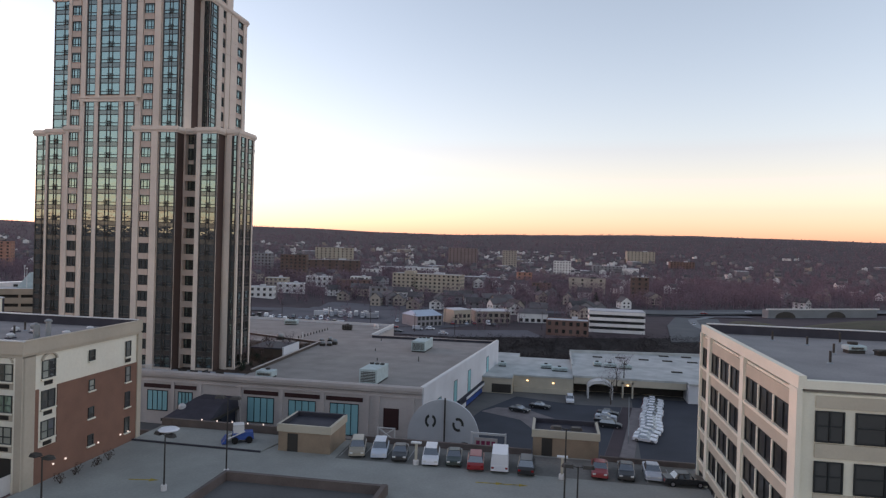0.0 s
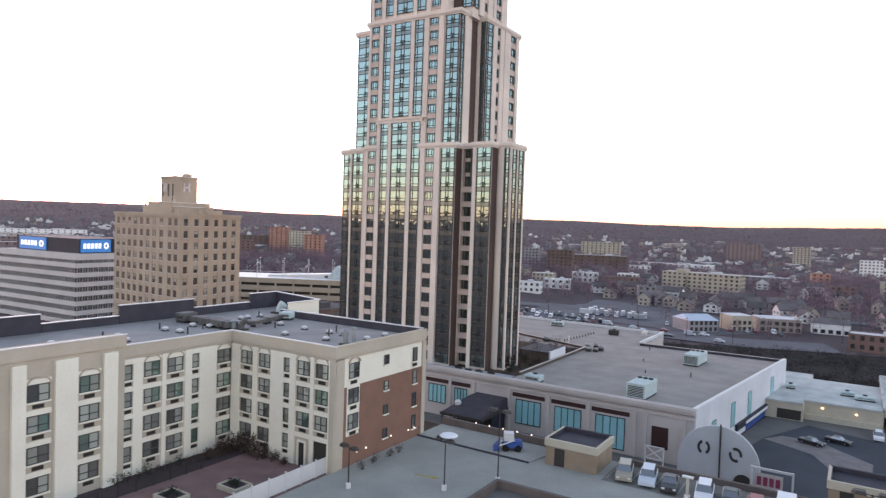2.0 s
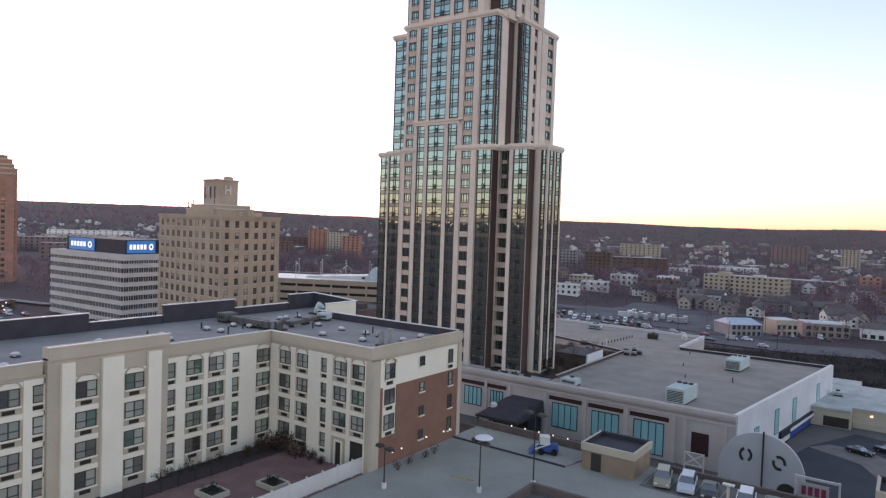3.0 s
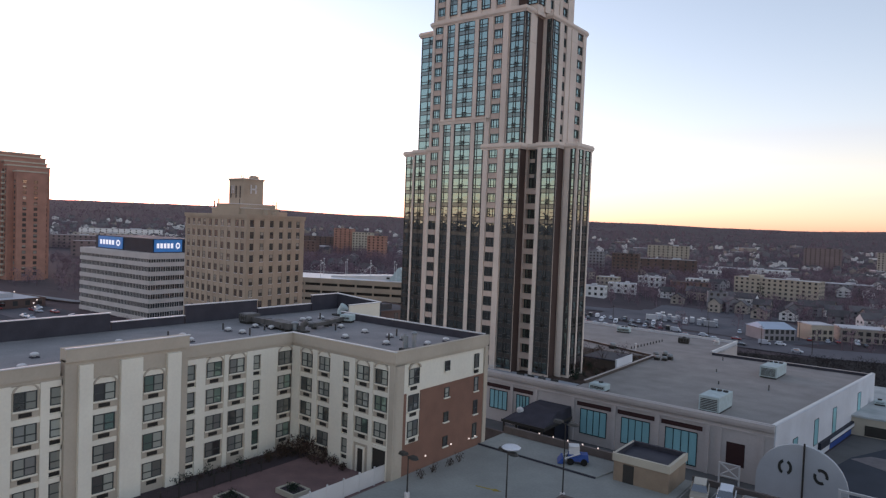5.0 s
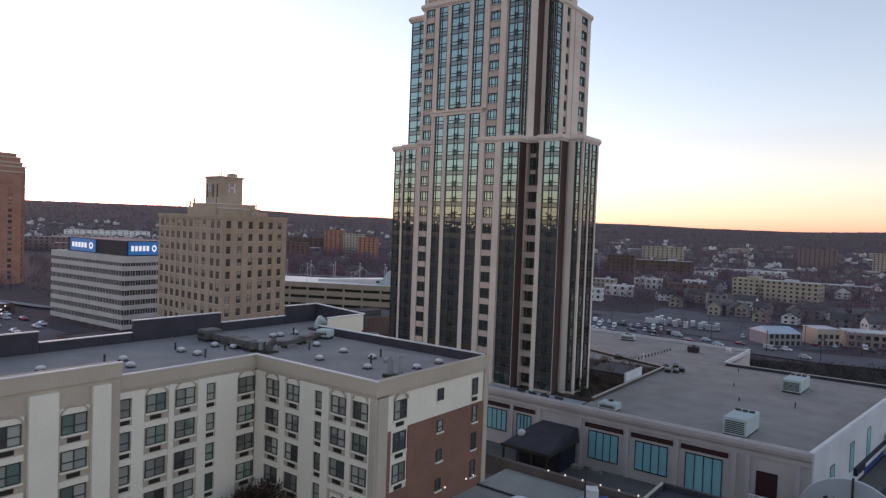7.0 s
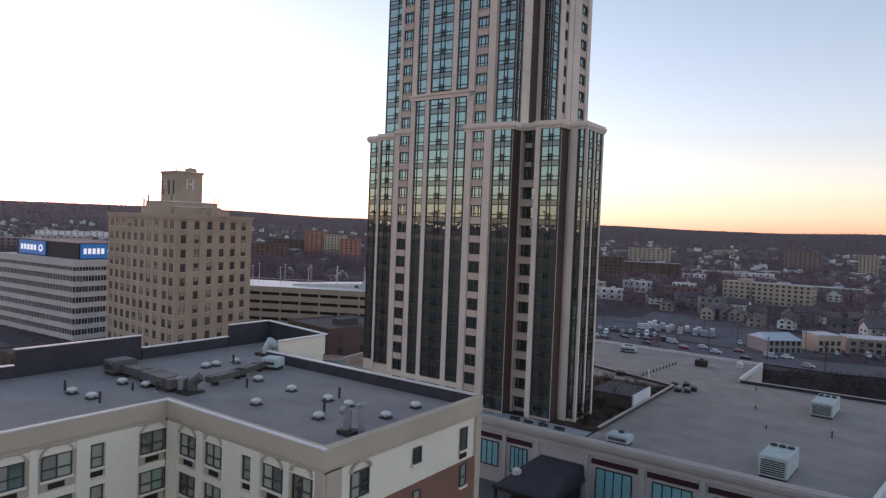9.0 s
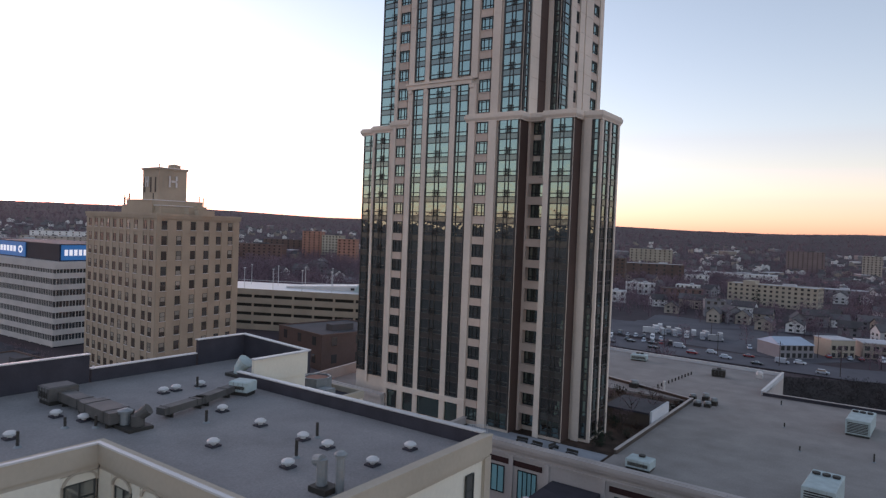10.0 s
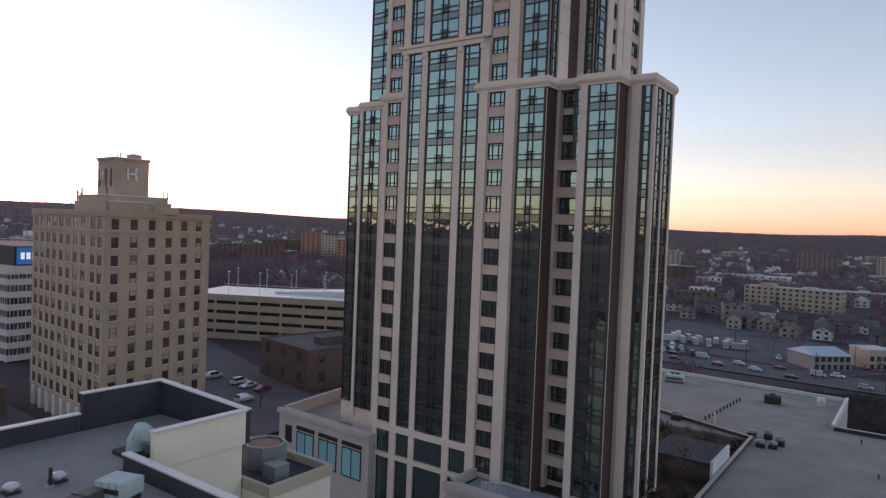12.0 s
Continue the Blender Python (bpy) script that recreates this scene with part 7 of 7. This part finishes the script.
ribbon("slip_road", "pale curving slip road of the junction", [(97, 374), (91, 395), (88, 425), (92, 458), (110, 486)], 5.5, 0.62, HIGHWAY_PALE)
slab("east_lots", "dark asphalt lots past the mall", "parking lot", [(100, 330), (330, 372), (330, 420), (140, 392), (102, 364)], -10, -8.72, ROAD)
ribbon("road_back", "grey street between the shops", [(-330, 330), (-180, 400), (-100, 455), (0, 470), (140, 500)], 16, 0.4, ROAD)
ribbon("highway", "pale grey highway curving past bare woods", [(20, 492), (62, 494), (92, 502), (150, 534), (230, 574), (420, 640), (800, 700)], 30, 1.2, HIGHWAY_GREY)
ribbon("highway_barrier", "pale concrete edge of the highway", [(100, 492), (152, 518), (236, 558), (424, 622), (800, 684)], 2.2, 2.6, HIGHWAY_PALE, "barrier")
ribbon("street_west", "grey street beside the old block", [(-150, 105), (-210, 108), (-300, 108), (-520, 130), (-900, 200)], 16, 0.25, ROAD)
ribbon("west_ramp", "pale curving ramp beyond the banded office", [(-470, 96), (-400, 114), (-371, 125), (-346, 131), (-318, 137), (-300, 152), (-296, 185)], 5, 0.9, HIGHWAY_PALE)
slab("west_yard", "dark asphalt yard beyond the hotel roof", "yard", [(-360, 82), (-238, 82), (-238, 126), (-300, 124), (-352, 116)], 0.0, 0.2, BLUE_ASPHALT)
for x, y in ((-334, 119), (-318, 124), (-331, 113), (-300, 113), (-346, 122), (-310, 118), (-288, 109)):
    l = thing("yard_lamp", "small lit lamp on a short post", "lamp", pose(x, y, 0.2), "lit lamps of the west yard")
    part("post", Geo().tube((0, 0, 0), (0, 0, 3.0), 0.08, n=6), POLE, l)
    part("globe", Geo().lathe([(0.1, 2.95), (0.3, 3.1), (0.3, 3.4), (0.1, 3.55)], n=8), COLD_LAMP, l)
ribbon("street_north", "grey street behind the tower", [(-150, 100), (-152, 220), (-156, 330), (-170, 420)], 16, 0.3, ROAD)
slab("lot_west", "grey parking lot beside the dark brown building", "parking lot", [(-245, 145), (-158, 140), (-158, 166), (-245, 195)], 0.0, 0.12, ROAD)
slab("lot_plain", "grey parking lot with trucks", "parking lot", [(-190, 372), (-98, 384), (-98, 430), (-190, 420)], -10, -8.7, ROAD)
GRASS = material("dull_winter_grass", (0.085, 0.083, 0.05), 1.0, vary=0.25, size=12, fine=1.0, tint=(0.075, 0.06, 0.045))


def mound(cx, cy, rx, ry, rise, label):
    g, n, rings = Geo(), 28, [(1.0, 0.0), (0.8, 0.4), (0.55, 0.8), (0.3, 1.0)]
    for q, up in rings:
        for i in range(n):
            w = 2 * math.pi * i / n
            u, v = rx * q * math.cos(w), ry * q * math.sin(w)
            g.v.append((cx + u, cy + v + 0.55 * u, -9.2 + rise * up + 0.2 * math.sin(5 * w)))
    for j in range(3):
        for i in range(n):
            g.f.append((j * n + i, j * n + (i + 1) % n, (j + 1) * n + (i + 1) % n, (j + 1) * n + i)), g.k.append(0)
    g.f.append(tuple(3 * n + i for i in range(n))), g.k.append(0)
    thing("grass_bank", label, "grass bank", kind="structure", geo=g, materials=[GRASS])


mound(124, 425, 20, 46, 3.0, "dull olive grass island of the junction")
mound(210, 462, 62, 40, 4.0, "dull olive grass bank below the highway")
over = thing("overpass", "pale concrete overpass with dark arched openings", "bridge", pose(152, 500, -9.2, 0, 0, 26))
part("wall", Geo().box(0, 100, 0, 6, 0, 6.2), HIGHWAY_PALE, over)
for u in (6, 52):
    arch = Geo()
    arch.face([(u + 9 + 9 * math.cos(math.pi * i / 14), -0.08, 4.6 * math.sin(math.pi * i / 14) + 0.4) for i in range(15)])
    part("opening", arch, GRILLE, over, "dark arched opening")
part("parapet", Geo().box(-2, 102, -0.4, 0.3, 6.2, 7.2), COPING, over)
sign = thing("road_sign", "white slatted sign board on posts beside the road", "road sign", pose(103, 353, -8.9, 0, 0, -14))
for x in (-3.2, 3.2):
    part("post", Geo().box(x - 0.15, x + 0.15, -0.1, 0.1, 0, 6.4), POLE, sign)
for i in range(4):
    part("slat", Geo().box(-4, 4, -0.2, -0.1, 1.6 + 1.25 * i, 2.6 + 1.25 * i), COPING, sign)

# trucks and cars on the plain
rt = random.Random(11)
for i in range(13):
    car(-139 + 6.6 * (i % 6) + rt.uniform(-1, 1), 384 + 8.5 * (i // 6) + rt.uniform(-1, 1), -8.68, rt.choice((15, 28, 195, 108)), "truck_" + ("grey" if i % 3 else "white"), (0.3, 0.3, 0.32) if i % 3 else (0.5, 0.5, 0.52), "pale box truck in a lot on the plain", "truck", "white trucks on the plain")
SHADES = (("black", (0.02, 0.022, 0.025)), ("silver", (0.42, 0.45, 0.5)), ("white", (0.72, 0.73, 0.76)), ("red", (0.42, 0.03, 0.03)), ("pale_blue", (0.5, 0.55, 0.62)))
for i in range(28):
    x = -250 + 7.2 * i + rt.uniform(-2, 2)
    y = (341 - (x + 130) * 0.03 if x > -130 else 341 - (x + 130) * 0.26) + rt.choice((-8, -4, 4, 8))
    n, c = SHADES[rt.randrange(5)]
    car(x, y, height(x, y) + 0.36, 78 if x < -130 else 86, n, c, n.replace("_", " ") + " car on the grey street", rt.choice(("sedan", "suv", "sedan", "van")), "cars on the street")
for i in range(16):
    x, y = -240 + 4.9 * i, 152 + rt.choice((0, 9)) + rt.uniform(-1, 1)
    n, c = SHADES[rt.randrange(5)]
    car(x, y, 0.13, rt.choice((0, 180)) + 6, n, c, n.replace("_", " ") + " car in the lot beside the brown building", rt.choice(("sedan", "suv")), "cars in the west lot")
for i in range(14):
    x, y = -262 - 5.5 * i, 108 + rt.choice((-4, 5, 9))
    n, c = SHADES[rt.randrange(5)]
    car(x, y, 0.28, 92, n, c, n.replace("_", " ") + " car on the west street", "sedan", "cars on the west street")


for x, y, a in ((93, 380, 80), (98, 377, 75), (89, 404, 10), (87, 428, 0), (108, 498, 60), (146, 527, 62), (178, 546, 62), (120, 382, 70), (140, 386, 75), (205, 562, 63), (118, 372, 70), (160, 392, 70)):
    n, c = SHADES[rt.randrange(5)]
    car(x, y, -8.5 if y < 440 else height(x, y) + 1.2, a, n, c, n.replace("_", " ") + " car at the highway junction", rt.choice(("sedan", "suv", "van")), "cars at the junction")
for i in range(46):
    x, y = ((-182 + 4.2 * (i % 16), 352 + 13 * (i // 16)) if i < 30 else (-88 + 4.0 * (i - 30), 372 + 4 * (i % 2) + 0.4 * (i - 30)))
    if rt.random() < 0.3:
        continue
    n, c = SHADES[rt.randrange(5)]
    car(x, y, height(x, y) + (0.36 if i >= 30 else 0.4), rt.choice((15, 195)), n, c, n.replace("_", " ") + " car parked on the lower plain", rt.choice(("sedan", "suv", "van")), "cars parked on the plain")
for x, y in ((-175, 365), (-150, 352), (-120, 346), (-95, 340), (-70, 336), (-48, 330), (-110, 392), (-60, 372), (-25, 380), (-5, 372)):
    t = thing("street_pole", "thin wooden utility pole beside the street", "utility pole", pose(x, y, height(x, y) - 0.1), "utility poles")
    part("pole", Geo().tube((0, 0, 0), (0, 0, 10.5), 0.16, 0.11, n=6), BARK, t)
    part("crossarm", Geo().box(-1.1, 1.1, -0.07, 0.07, 9.4, 9.55), BARK, t)


# parking garage behind the old block
def build_garage():
    t = thing("parking_garage", "open concrete parking garage with a pale top deck and lamp masts", "parking garage", pose(-230, 215, 0))
    m = pose(-258, 190, 0, 0, 0, 27)
    PLACE[t] = m
    t.matrix_basis = m
    # solid dark block supplies the shade seen between the open decks
    part("core", Geo().box(1, 99, 1, 39, 0, 14.0), GRILLE, t, "dark block for the shade inside the garage")
    for k in range(5):
        z = 1 + 3.4 * k
        part("deck", Geo().box(0, 100, 0, 40, z - 0.4, z), STONE_GREY, t)
        part("spandrel", Geo().box(0, 100, -0.3, 0.1, z - 0.95, z + 1.25), OLD_BRICK, t)
        part("spandrel", Geo().box(99.9, 100.3, 0, 40, z - 0.95, z + 1.25), OLD_BRICK, t)
    for i in range(13):
        part("column", shared(("garage_column",), lambda: Geo().box(-0.4, 0.4, -0.1, 0.3, 0, 14.6), [OLD_BRICK]), None, t, m=m @ Matrix.Translation((0.5 + 8.2 * i, 0, 0)))
    part("top_deck", Geo().box(0.3, 99.7, 0.3, 39.7, 14.6, 14.75), COPING, t, "pale top deck")
    ramp = Geo().box(30, 99, 22, 39, 14.75, 14.9)
    ramp.v = [(x, y, z + 0.05 * (x - 30) if z > 14.8 else z) for x, y, z in ramp.v]
    part("ramp", ramp, COPING, t, "pale rising ramp deck")
    wall = Geo().box(30, 99, 21.6, 22, 14.75, 15.4)
    wall.v = [(x, y, z + 0.05 * (x - 30) if z > 15 else z) for x, y, z in wall.v]
    part("ramp_wall", wall, PALE_CONCRETE, t, "pale wall that rises with the ramp")
    for y in (0.3, 39.2):
        part("deck_rail", Geo().box(0, 100, y, y + 0.15, 15.6, 15.75), COPING, t)
    for i in range(14):
        part("slot", shared(("garage_slot",), lambda: Geo().box(0, 1.6, -0.05, 0.05, 0, 0.9), [GRILLE]), None, t, m=m @ Matrix.Translation((58 + 2.9 * i, 21.55, 15.1 + 0.05 * 2.9 * i * 0.7)))
    part("stair_tower", Geo().box(86, 91, 9, 14, 14.7, 17.4), PALE_CONCRETE, t)
    part("glass_gable", Geo().prism([(60, 18), (70, 18), (70, 26), (60, 26)], 14.7, 21, top=[(64.5, 18), (65.5, 18), (65.5, 26), (64.5, 26)]), HVAC_PALE, t)
    for i in range(16):
        mast = part("lamp_mast", shared(("garage_mast",), lambda: Geo().tube((0, 0, 0), (0, 0, 8.5), 0.14, 0.1, n=6), [COPING]), None, t, m=m @ Matrix.Translation((5 + 6.1 * i, 9 + 20 * (i % 2), 14.7)))
        part("lamp_head", shared(("garage_head",), lambda: Geo().box(-0.25, 0.25, -0.5, 0.5, 8.4, 8.7), [COPING]), None, mast, m=PLACE[mast])


build_garage()


# houses
def house_mesh(w, d, h, ridge):
    g = Geo().box(-w / 2, w / 2, -d / 2, d / 2, 0, h)
    g.face([(-w / 2, -d / 2, h), (w / 2, -d / 2, h), (0, -d / 2, h + ridge)])
    g.face([(w / 2, d / 2, h), (-w / 2, d / 2, h), (0, d / 2, h + ridge)])
    return g


def house_windows(w, d):
    g = Geo()
    for z in (1.7, 4.4):
        for u in (-0.3, 0.12):
            g.box(u * w, (u + 0.18) * w, -d / 2 - 0.05, d / 2 + 0.05, z, z + 1.3)
            g.box(-w / 2 - 0.05, w / 2 + 0.05, u * d, (u + 0.14) * d, z, z + 1.3)
    return g


def roof_mesh(w, d, h, ridge, e=0.5):
    g = Geo()
    for s in (-1, 1):
        a, b = (s * (w / 2 + e), h - e * ridge / (w / 2)), (0, h + ridge)
        lo = [(a[0], -d / 2 - e, a[1] + 0.05), (b[0], -d / 2 - e, b[1] + 0.05), (b[0], d / 2 + e, b[1] + 0.05), (a[0], d / 2 + e, a[1] + 0.05)]
        hi = [(x, y, z + 0.3) for x, y, z in lo]
        g.face(lo), g.face(hi)
        for i in range(4):
            j = (i + 1) % 4
            g.face([lo[i], lo[j], hi[j], hi[i]])
    return g


KEEP_OUT = [(-118, 612, 60), (-256, 755, 40), (-209, 512, 16), (-214, 592, 17), (-178, 588, 22), (-132, 499, 12), (-183, 616, 22), (-228, 525, 24), (-260, 475, 30), (-215, 458, 26), (-262, 645, 26), (-142, 1090, 40), (-345, 1015, 50), (-160, 900, 40), (-260, 905, 40), (-90, 770, 45), (19, 680, 34),
            (72, 615, 30), (12, 378, 26), (40, 398, 28), (-74, 370, 26), (-50, 392, 30), (-145, 400, 55), (-520, 615, 60), (-590, 510, 60), (-700, 650, 60), (-230, 225, 75), (-18, 408, 20), (-450, 155, 60)]


def on_road(x, y):
    return (-430 < x < 160 and abs(y - (332 + (x + 130) * (-0.155 if x > -130 else -0.31))) < 26) or (x > 40 and abs(y - (500 + max(0, x - 110) * 0.55 if x < 260 else 590)) < 24)


def free(x, y, r=8):
    return not on_road(x, y) and not (x > 52 and 200 < y < 520 + 0.5 * min(320, max(0, x - 92))) and all(math.hypot(x - a, y - b) > c + r for a, b, c in KEEP_OUT)


rh = random.Random(21)
HOMES = []
KINDS = [(8, 11, 6.2, 3.2), (9, 10, 5.6, 2.8), (7.5, 12, 6.8, 3.4), (11, 14, 7.5, 3.2)]
made = 0
while made < 150:
    az, r = radians(rh.uniform(-62, 27)), rh.uniform(435, 880)
    x, y = r * math.sin(az), r * math.cos(az)
    if not free(x, y) or y < 300 or (x > 95 and rh.random() < 0.75) or (az < radians(-30) and rh.random() < 0.5):
        continue
    w, d, h, rg_ = KINDS[rh.randrange(4)]
    HOMES.append((x, y))
    mat = rh.choice((HOUSE_WHITE, HOUSE_WHITE, HOUSE_TAN, HOUSE_GREY, HOUSE_GREY, HOUSE_TAN))
    yaw = rh.choice((0, 90, 12, -12, 100, 80, 35, -50)) + rh.uniform(-4, 4)
    t = thing("house", {"white_siding": "white clapboard house with a grey gabled roof", "beige_siding": "beige house with a grey gabled roof", "grey_siding": "grey house with a dark gabled roof"}[mat.name], "house", pose(x, y, height(x, y) - 0.8, 0, 0, yaw), "houses of the town")
    part("wall", shared(("house_wall", w, mat.name), lambda: house_mesh(w, d, h, rg_), [mat]), None, t)
    tagged(part("glazing", shared(("house_glazing", w), lambda: house_windows(w, d), [WINDOW_BLACK]), None, t), kind="stuff")
    part("roof", shared(("house_roof", w), lambda: roof_mesh(w, d, h, rg_), [SHINGLE]), None, t)
    made += 1

# the far town, too many to count
g = Geo()
for i in range(1500):
    az, r = radians(rh.uniform(-75, 32)), 860 + 1050 * rh.random() ** 1.5
    x, y = r * math.sin(az), r * math.cos(az)
    if not free(x, y) or (az > radians(8) and rh.random() < 0.72):
        continue
    w, d, h = (rh.uniform(7, 12), rh.uniform(7, 12), rh.uniform(5, 8)) if rh.random() < 0.95 else (rh.uniform(18, 40), rh.uniform(12, 20), rh.uniform(5, 11))
    m = pose(x, y, height(x, y) - 1, 0, 0, rh.uniform(-25, 115))
    k = rh.choice((0, 0, 1, 2, 2, 2, 2))
    g.box(-w / 2, w / 2, -d / 2, d / 2, 0, h, k, m)
    top = [m @ Vector(p) for p in ((-w / 2, -d / 2, h), (w / 2, -d / 2, h), (w / 2, d / 2, h), (-w / 2, d / 2, h))]
    if w < 15:
        e, f = m @ Vector((0, -d / 2, h + 3)), m @ Vector((0, d / 2, h + 3))
        g.face([top[0], e, f, top[3]], 3), g.face([top[1], top[2], f, e], 3), g.face([top[0], top[1], e], k), g.face([top[2], top[3], f], k)
    else:
        g.box(-w / 2 + 0.3, w / 2 - 0.3, -d / 2 + 0.3, d / 2 - 0.3, h, h + 0.6, 4, m)
thing("far_town", "far houses and blocks scattered among bare woods", "town", kind="stuff", geo=g, materials=[HOUSE_WHITE, HOUSE_TAN, HOUSE_GREY, SHINGLE, WHITE_ROOF])

# ---- woods ----
def bank_edge(x):
    """Where the scrub meets the street on the plain."""
    return 322 + 0.5 * min(0, x + 50) + 0.36 * max(0, x + 50)


def woods(name, label, spots, slivers, size, seed):
    """Bare crowns of many thin twigs on upright stems, one mesh; spots: x, y, z, height of each tree."""
    rnd = np.random.default_rng(seed)
    t = np.repeat(np.array(spots), slivers, axis=0)
    n = len(t)
    w, u = rnd.uniform(0, 2 * np.pi, n), rnd.random(n)
    h = t[:, 3]
    out = h * 0.4 * np.sqrt(rnd.random(n)) * (1.05 - np.abs(u - 0.35))
    p = np.stack([t[:, 0] + out * np.cos(w), t[:, 1] + out * np.sin(w), t[:, 2] + h * (0.22 + 0.74 * u)], axis=1)
    d = rnd.normal(0, 0.5, (n, 3)) + np.stack([0.6 * np.cos(w), 0.6 * np.sin(w), np.full(n, 0.9)], axis=1)
    d *= (size * rnd.uniform(0.6, 1.3, n) / np.linalg.norm(d, axis=1))[:, None]
    e = np.cross(d, rnd.normal(0, 1, (n, 3)))
    e *= (size * rnd.uniform(0.12, 0.3, n) / np.linalg.norm(e, axis=1))[:, None]
    tri = np.stack([p - 0.5 * d, p + e, p + 0.6 * d], axis=1)
    s = np.array(spots)                               # stems, two crossed slivers each
    for dx, dy in ((0.025, 0), (0, 0.025)):
        foot, tip = s[:, :3] - (0, 0, 0.6), s[:, :3] + np.stack([0 * s[:, 3], 0 * s[:, 3], 0.75 * s[:, 3]], axis=1)
        wide = np.stack([dx * s[:, 3], dy * s[:, 3], 0 * s[:, 3]], axis=1)
        tri = np.concatenate([tri, np.stack([foot - wide, foot + wide, tip], axis=1)])
    me = bpy.data.meshes.new(name)
    k = len(tri)
    me.vertices.add(3 * k), me.loops.add(3 * k), me.polygons.add(k)
    me.vertices.foreach_set("co", tri.astype(np.float32).ravel())
    me.loops.foreach_set("vertex_index", np.arange(3 * k, dtype=np.int32))
    me.polygons.foreach_set("loop_start", np.arange(0, 3 * k, 3, dtype=np.int32))
    me.materials.append(TWIGS)
    me.update(calc_edges=True)
    return tagged(new(name, me), label, "woods", kind="stuff")


rw = random.Random(33)
spots = []
while len(spots) < 5200:
    az, r = radians(rw.uniform(-66, 29)), rw.uniform(290, 900)
    x, y = r * math.sin(az), r * math.cos(az)
    if y < 268 or not free(x, y, -2) or (-95 < x and y < bank_edge(x) + 30) or (-350 < x < 70 and r < 520 and rw.random() < 0.72):
        continue
    if any(abs(x - a) < 5 and abs(y - b) < 5 for a, b in HOMES):
        continue
    spots.append((x, y, height(x, y), rw.uniform(7, 12) if r < 560 else rw.uniform(9, 15)))
woods("town_trees", "bare purplish winter trees between the houses", spots, 90, 1.25, 1)
spots = []
for i in range(20000):
    az, r = radians(rw.uniform(-78, 36)), 850 + 2550 * rw.random() ** 1.35
    x, y = r * math.sin(az), r * math.cos(az)
    spots.append((x, y, height(x, y) - 1.5, rw.uniform(8, 12) if r < 2300 else rw.uniform(5, 7)))
woods("far_woods", "bare purplish winter woods reaching to the ridge", spots, 36, 2.1, 2)
# unseen trees behind the view, added for the tower glass to mirror
spots = []
for i in range(3500):
    az, r = radians(rw.uniform(36, 282)), 500 + 2600 * rw.random() ** 1.4
    x, y = r * math.sin(az), r * math.cos(az)
    if not (-270 < x < -150 and 80 < y < 160):
        spots.append((x, y, height(x, y) - 1, rw.uniform(7, 11)))
west = []
while len(west) < 520:
    x, y = rw.uniform(-600, -288), rw.uniform(142, 400)
    if not (-520 < x < -430 and y < 190) and not (x > -312 and y < 172):
        west.append((x, y, height(x, y) - 0.3, rw.uniform(6, 11)))
woods("west_trees", "bare purplish trees beyond the banded office", west, 90, 1.2, 4)
woods("near_woods", "unseen bare woods added to darken the tower glass reflections", spots, 24, 3.2, 3)
g = Geo()
for i in range(45):
    x0, x1 = -92 + 4.5 * i, -92 + 4.5 * (i + 1)
    for j in range(24):
        c = [(x, 214.5 + (bank_edge(x) - 214.5) * v / 24) for x, v in ((x0, j), (x1, j), (x1, j + 1), (x0, j + 1))]
        g.face([(x, y, height(x, y) + 0.14) for x, y in c])
thing("bank", "dark brown earth bank behind the podium and the mall", "bank", kind="structure", geo=g, materials=[SCRUB])
g = Geo()
for i in range(3600):
    x = rw.uniform(-92, 108)
    y = rw.uniform(214, bank_edge(x) - 2)
    clump(g, x, y, height(x, y) + 0.6, rw.uniform(1.5, 2.8), 26, rw, thin=0.14)
thing("bank_scrub", "dark brown scrub on the bank behind the podium", "scrub", kind="stuff", geo=g, materials=[SCRUB])

for x, y, h in ((-122, 578, 17), (-12, 560, 16), (-60, 640, 14), (35, 545, 12)):
    t = thing("evergreen_tree", "dark evergreen tree between houses", "tree", pose(x, y, height(x, y)), "evergreens")
    part("trunk", Geo().tube((0, 0, -0.5), (0, 0, h * 0.8), 0.35, 0.08), BARK, t)
    c = Geo()
    r2 = random.Random(int(h * 10))
    for k in range(9):
        u = k / 9
        for j in range(5):
            w = r2.uniform(0, 6.28)
            q = (1 - u) * h * 0.2
            clump(c, q * math.cos(w), q * math.sin(w), h * (0.15 + 0.82 * u), 0.8 + (1 - u) * 1.6, 16, r2, 0.6)
    part("crown", c, EVERGREEN, t)
for x, y, h in ((-64.5, 140, 5), (-65.5, 147, 6), (-63.5, 153, 4.5), (-66, 160, 5), (-72, 150, 6), (-66.5, 135, 4.5), (-150, 112, 8), (-206, 112, 8), (-158, 150, 7), (-220, 112, 8), (11.2, 124, 6.5), (13.4, 137, 7), (16.2, 150, 6), (-148, 128, 7), (-156, 190, 8)):
    t = thing("bare_tree", "small bare tree with brown twigs", "tree", pose(x, y, 9.5 if x > -100 else 0.0), "bare trees")
    tr, cr = Geo(), Geo()
    r2 = random.Random(int(x * 7 + y))
    tr.tube((0, 0, -0.2), (0, 0, h * 0.6), 0.12, 0.06, n=6)
    for i in range(7):
        w = i * 0.95
        tip = (h * 0.28 * math.cos(w), h * 0.28 * math.sin(w), h * r2.uniform(0.65, 0.95))
        tr.tube((0, 0, h * (0.25 + 0.05 * i)), tip, 0.05, 0.015, n=4)
        clump(cr, tip[0], tip[1], tip[2], h * 0.16, 22, r2, thin=0.12)
    clump(cr, 0, 0, h * 0.7, h * 0.28, 50, r2, thin=0.1)
    part("trunk", tr, BARK, t)
    part("crown", cr, TWIGS, t)
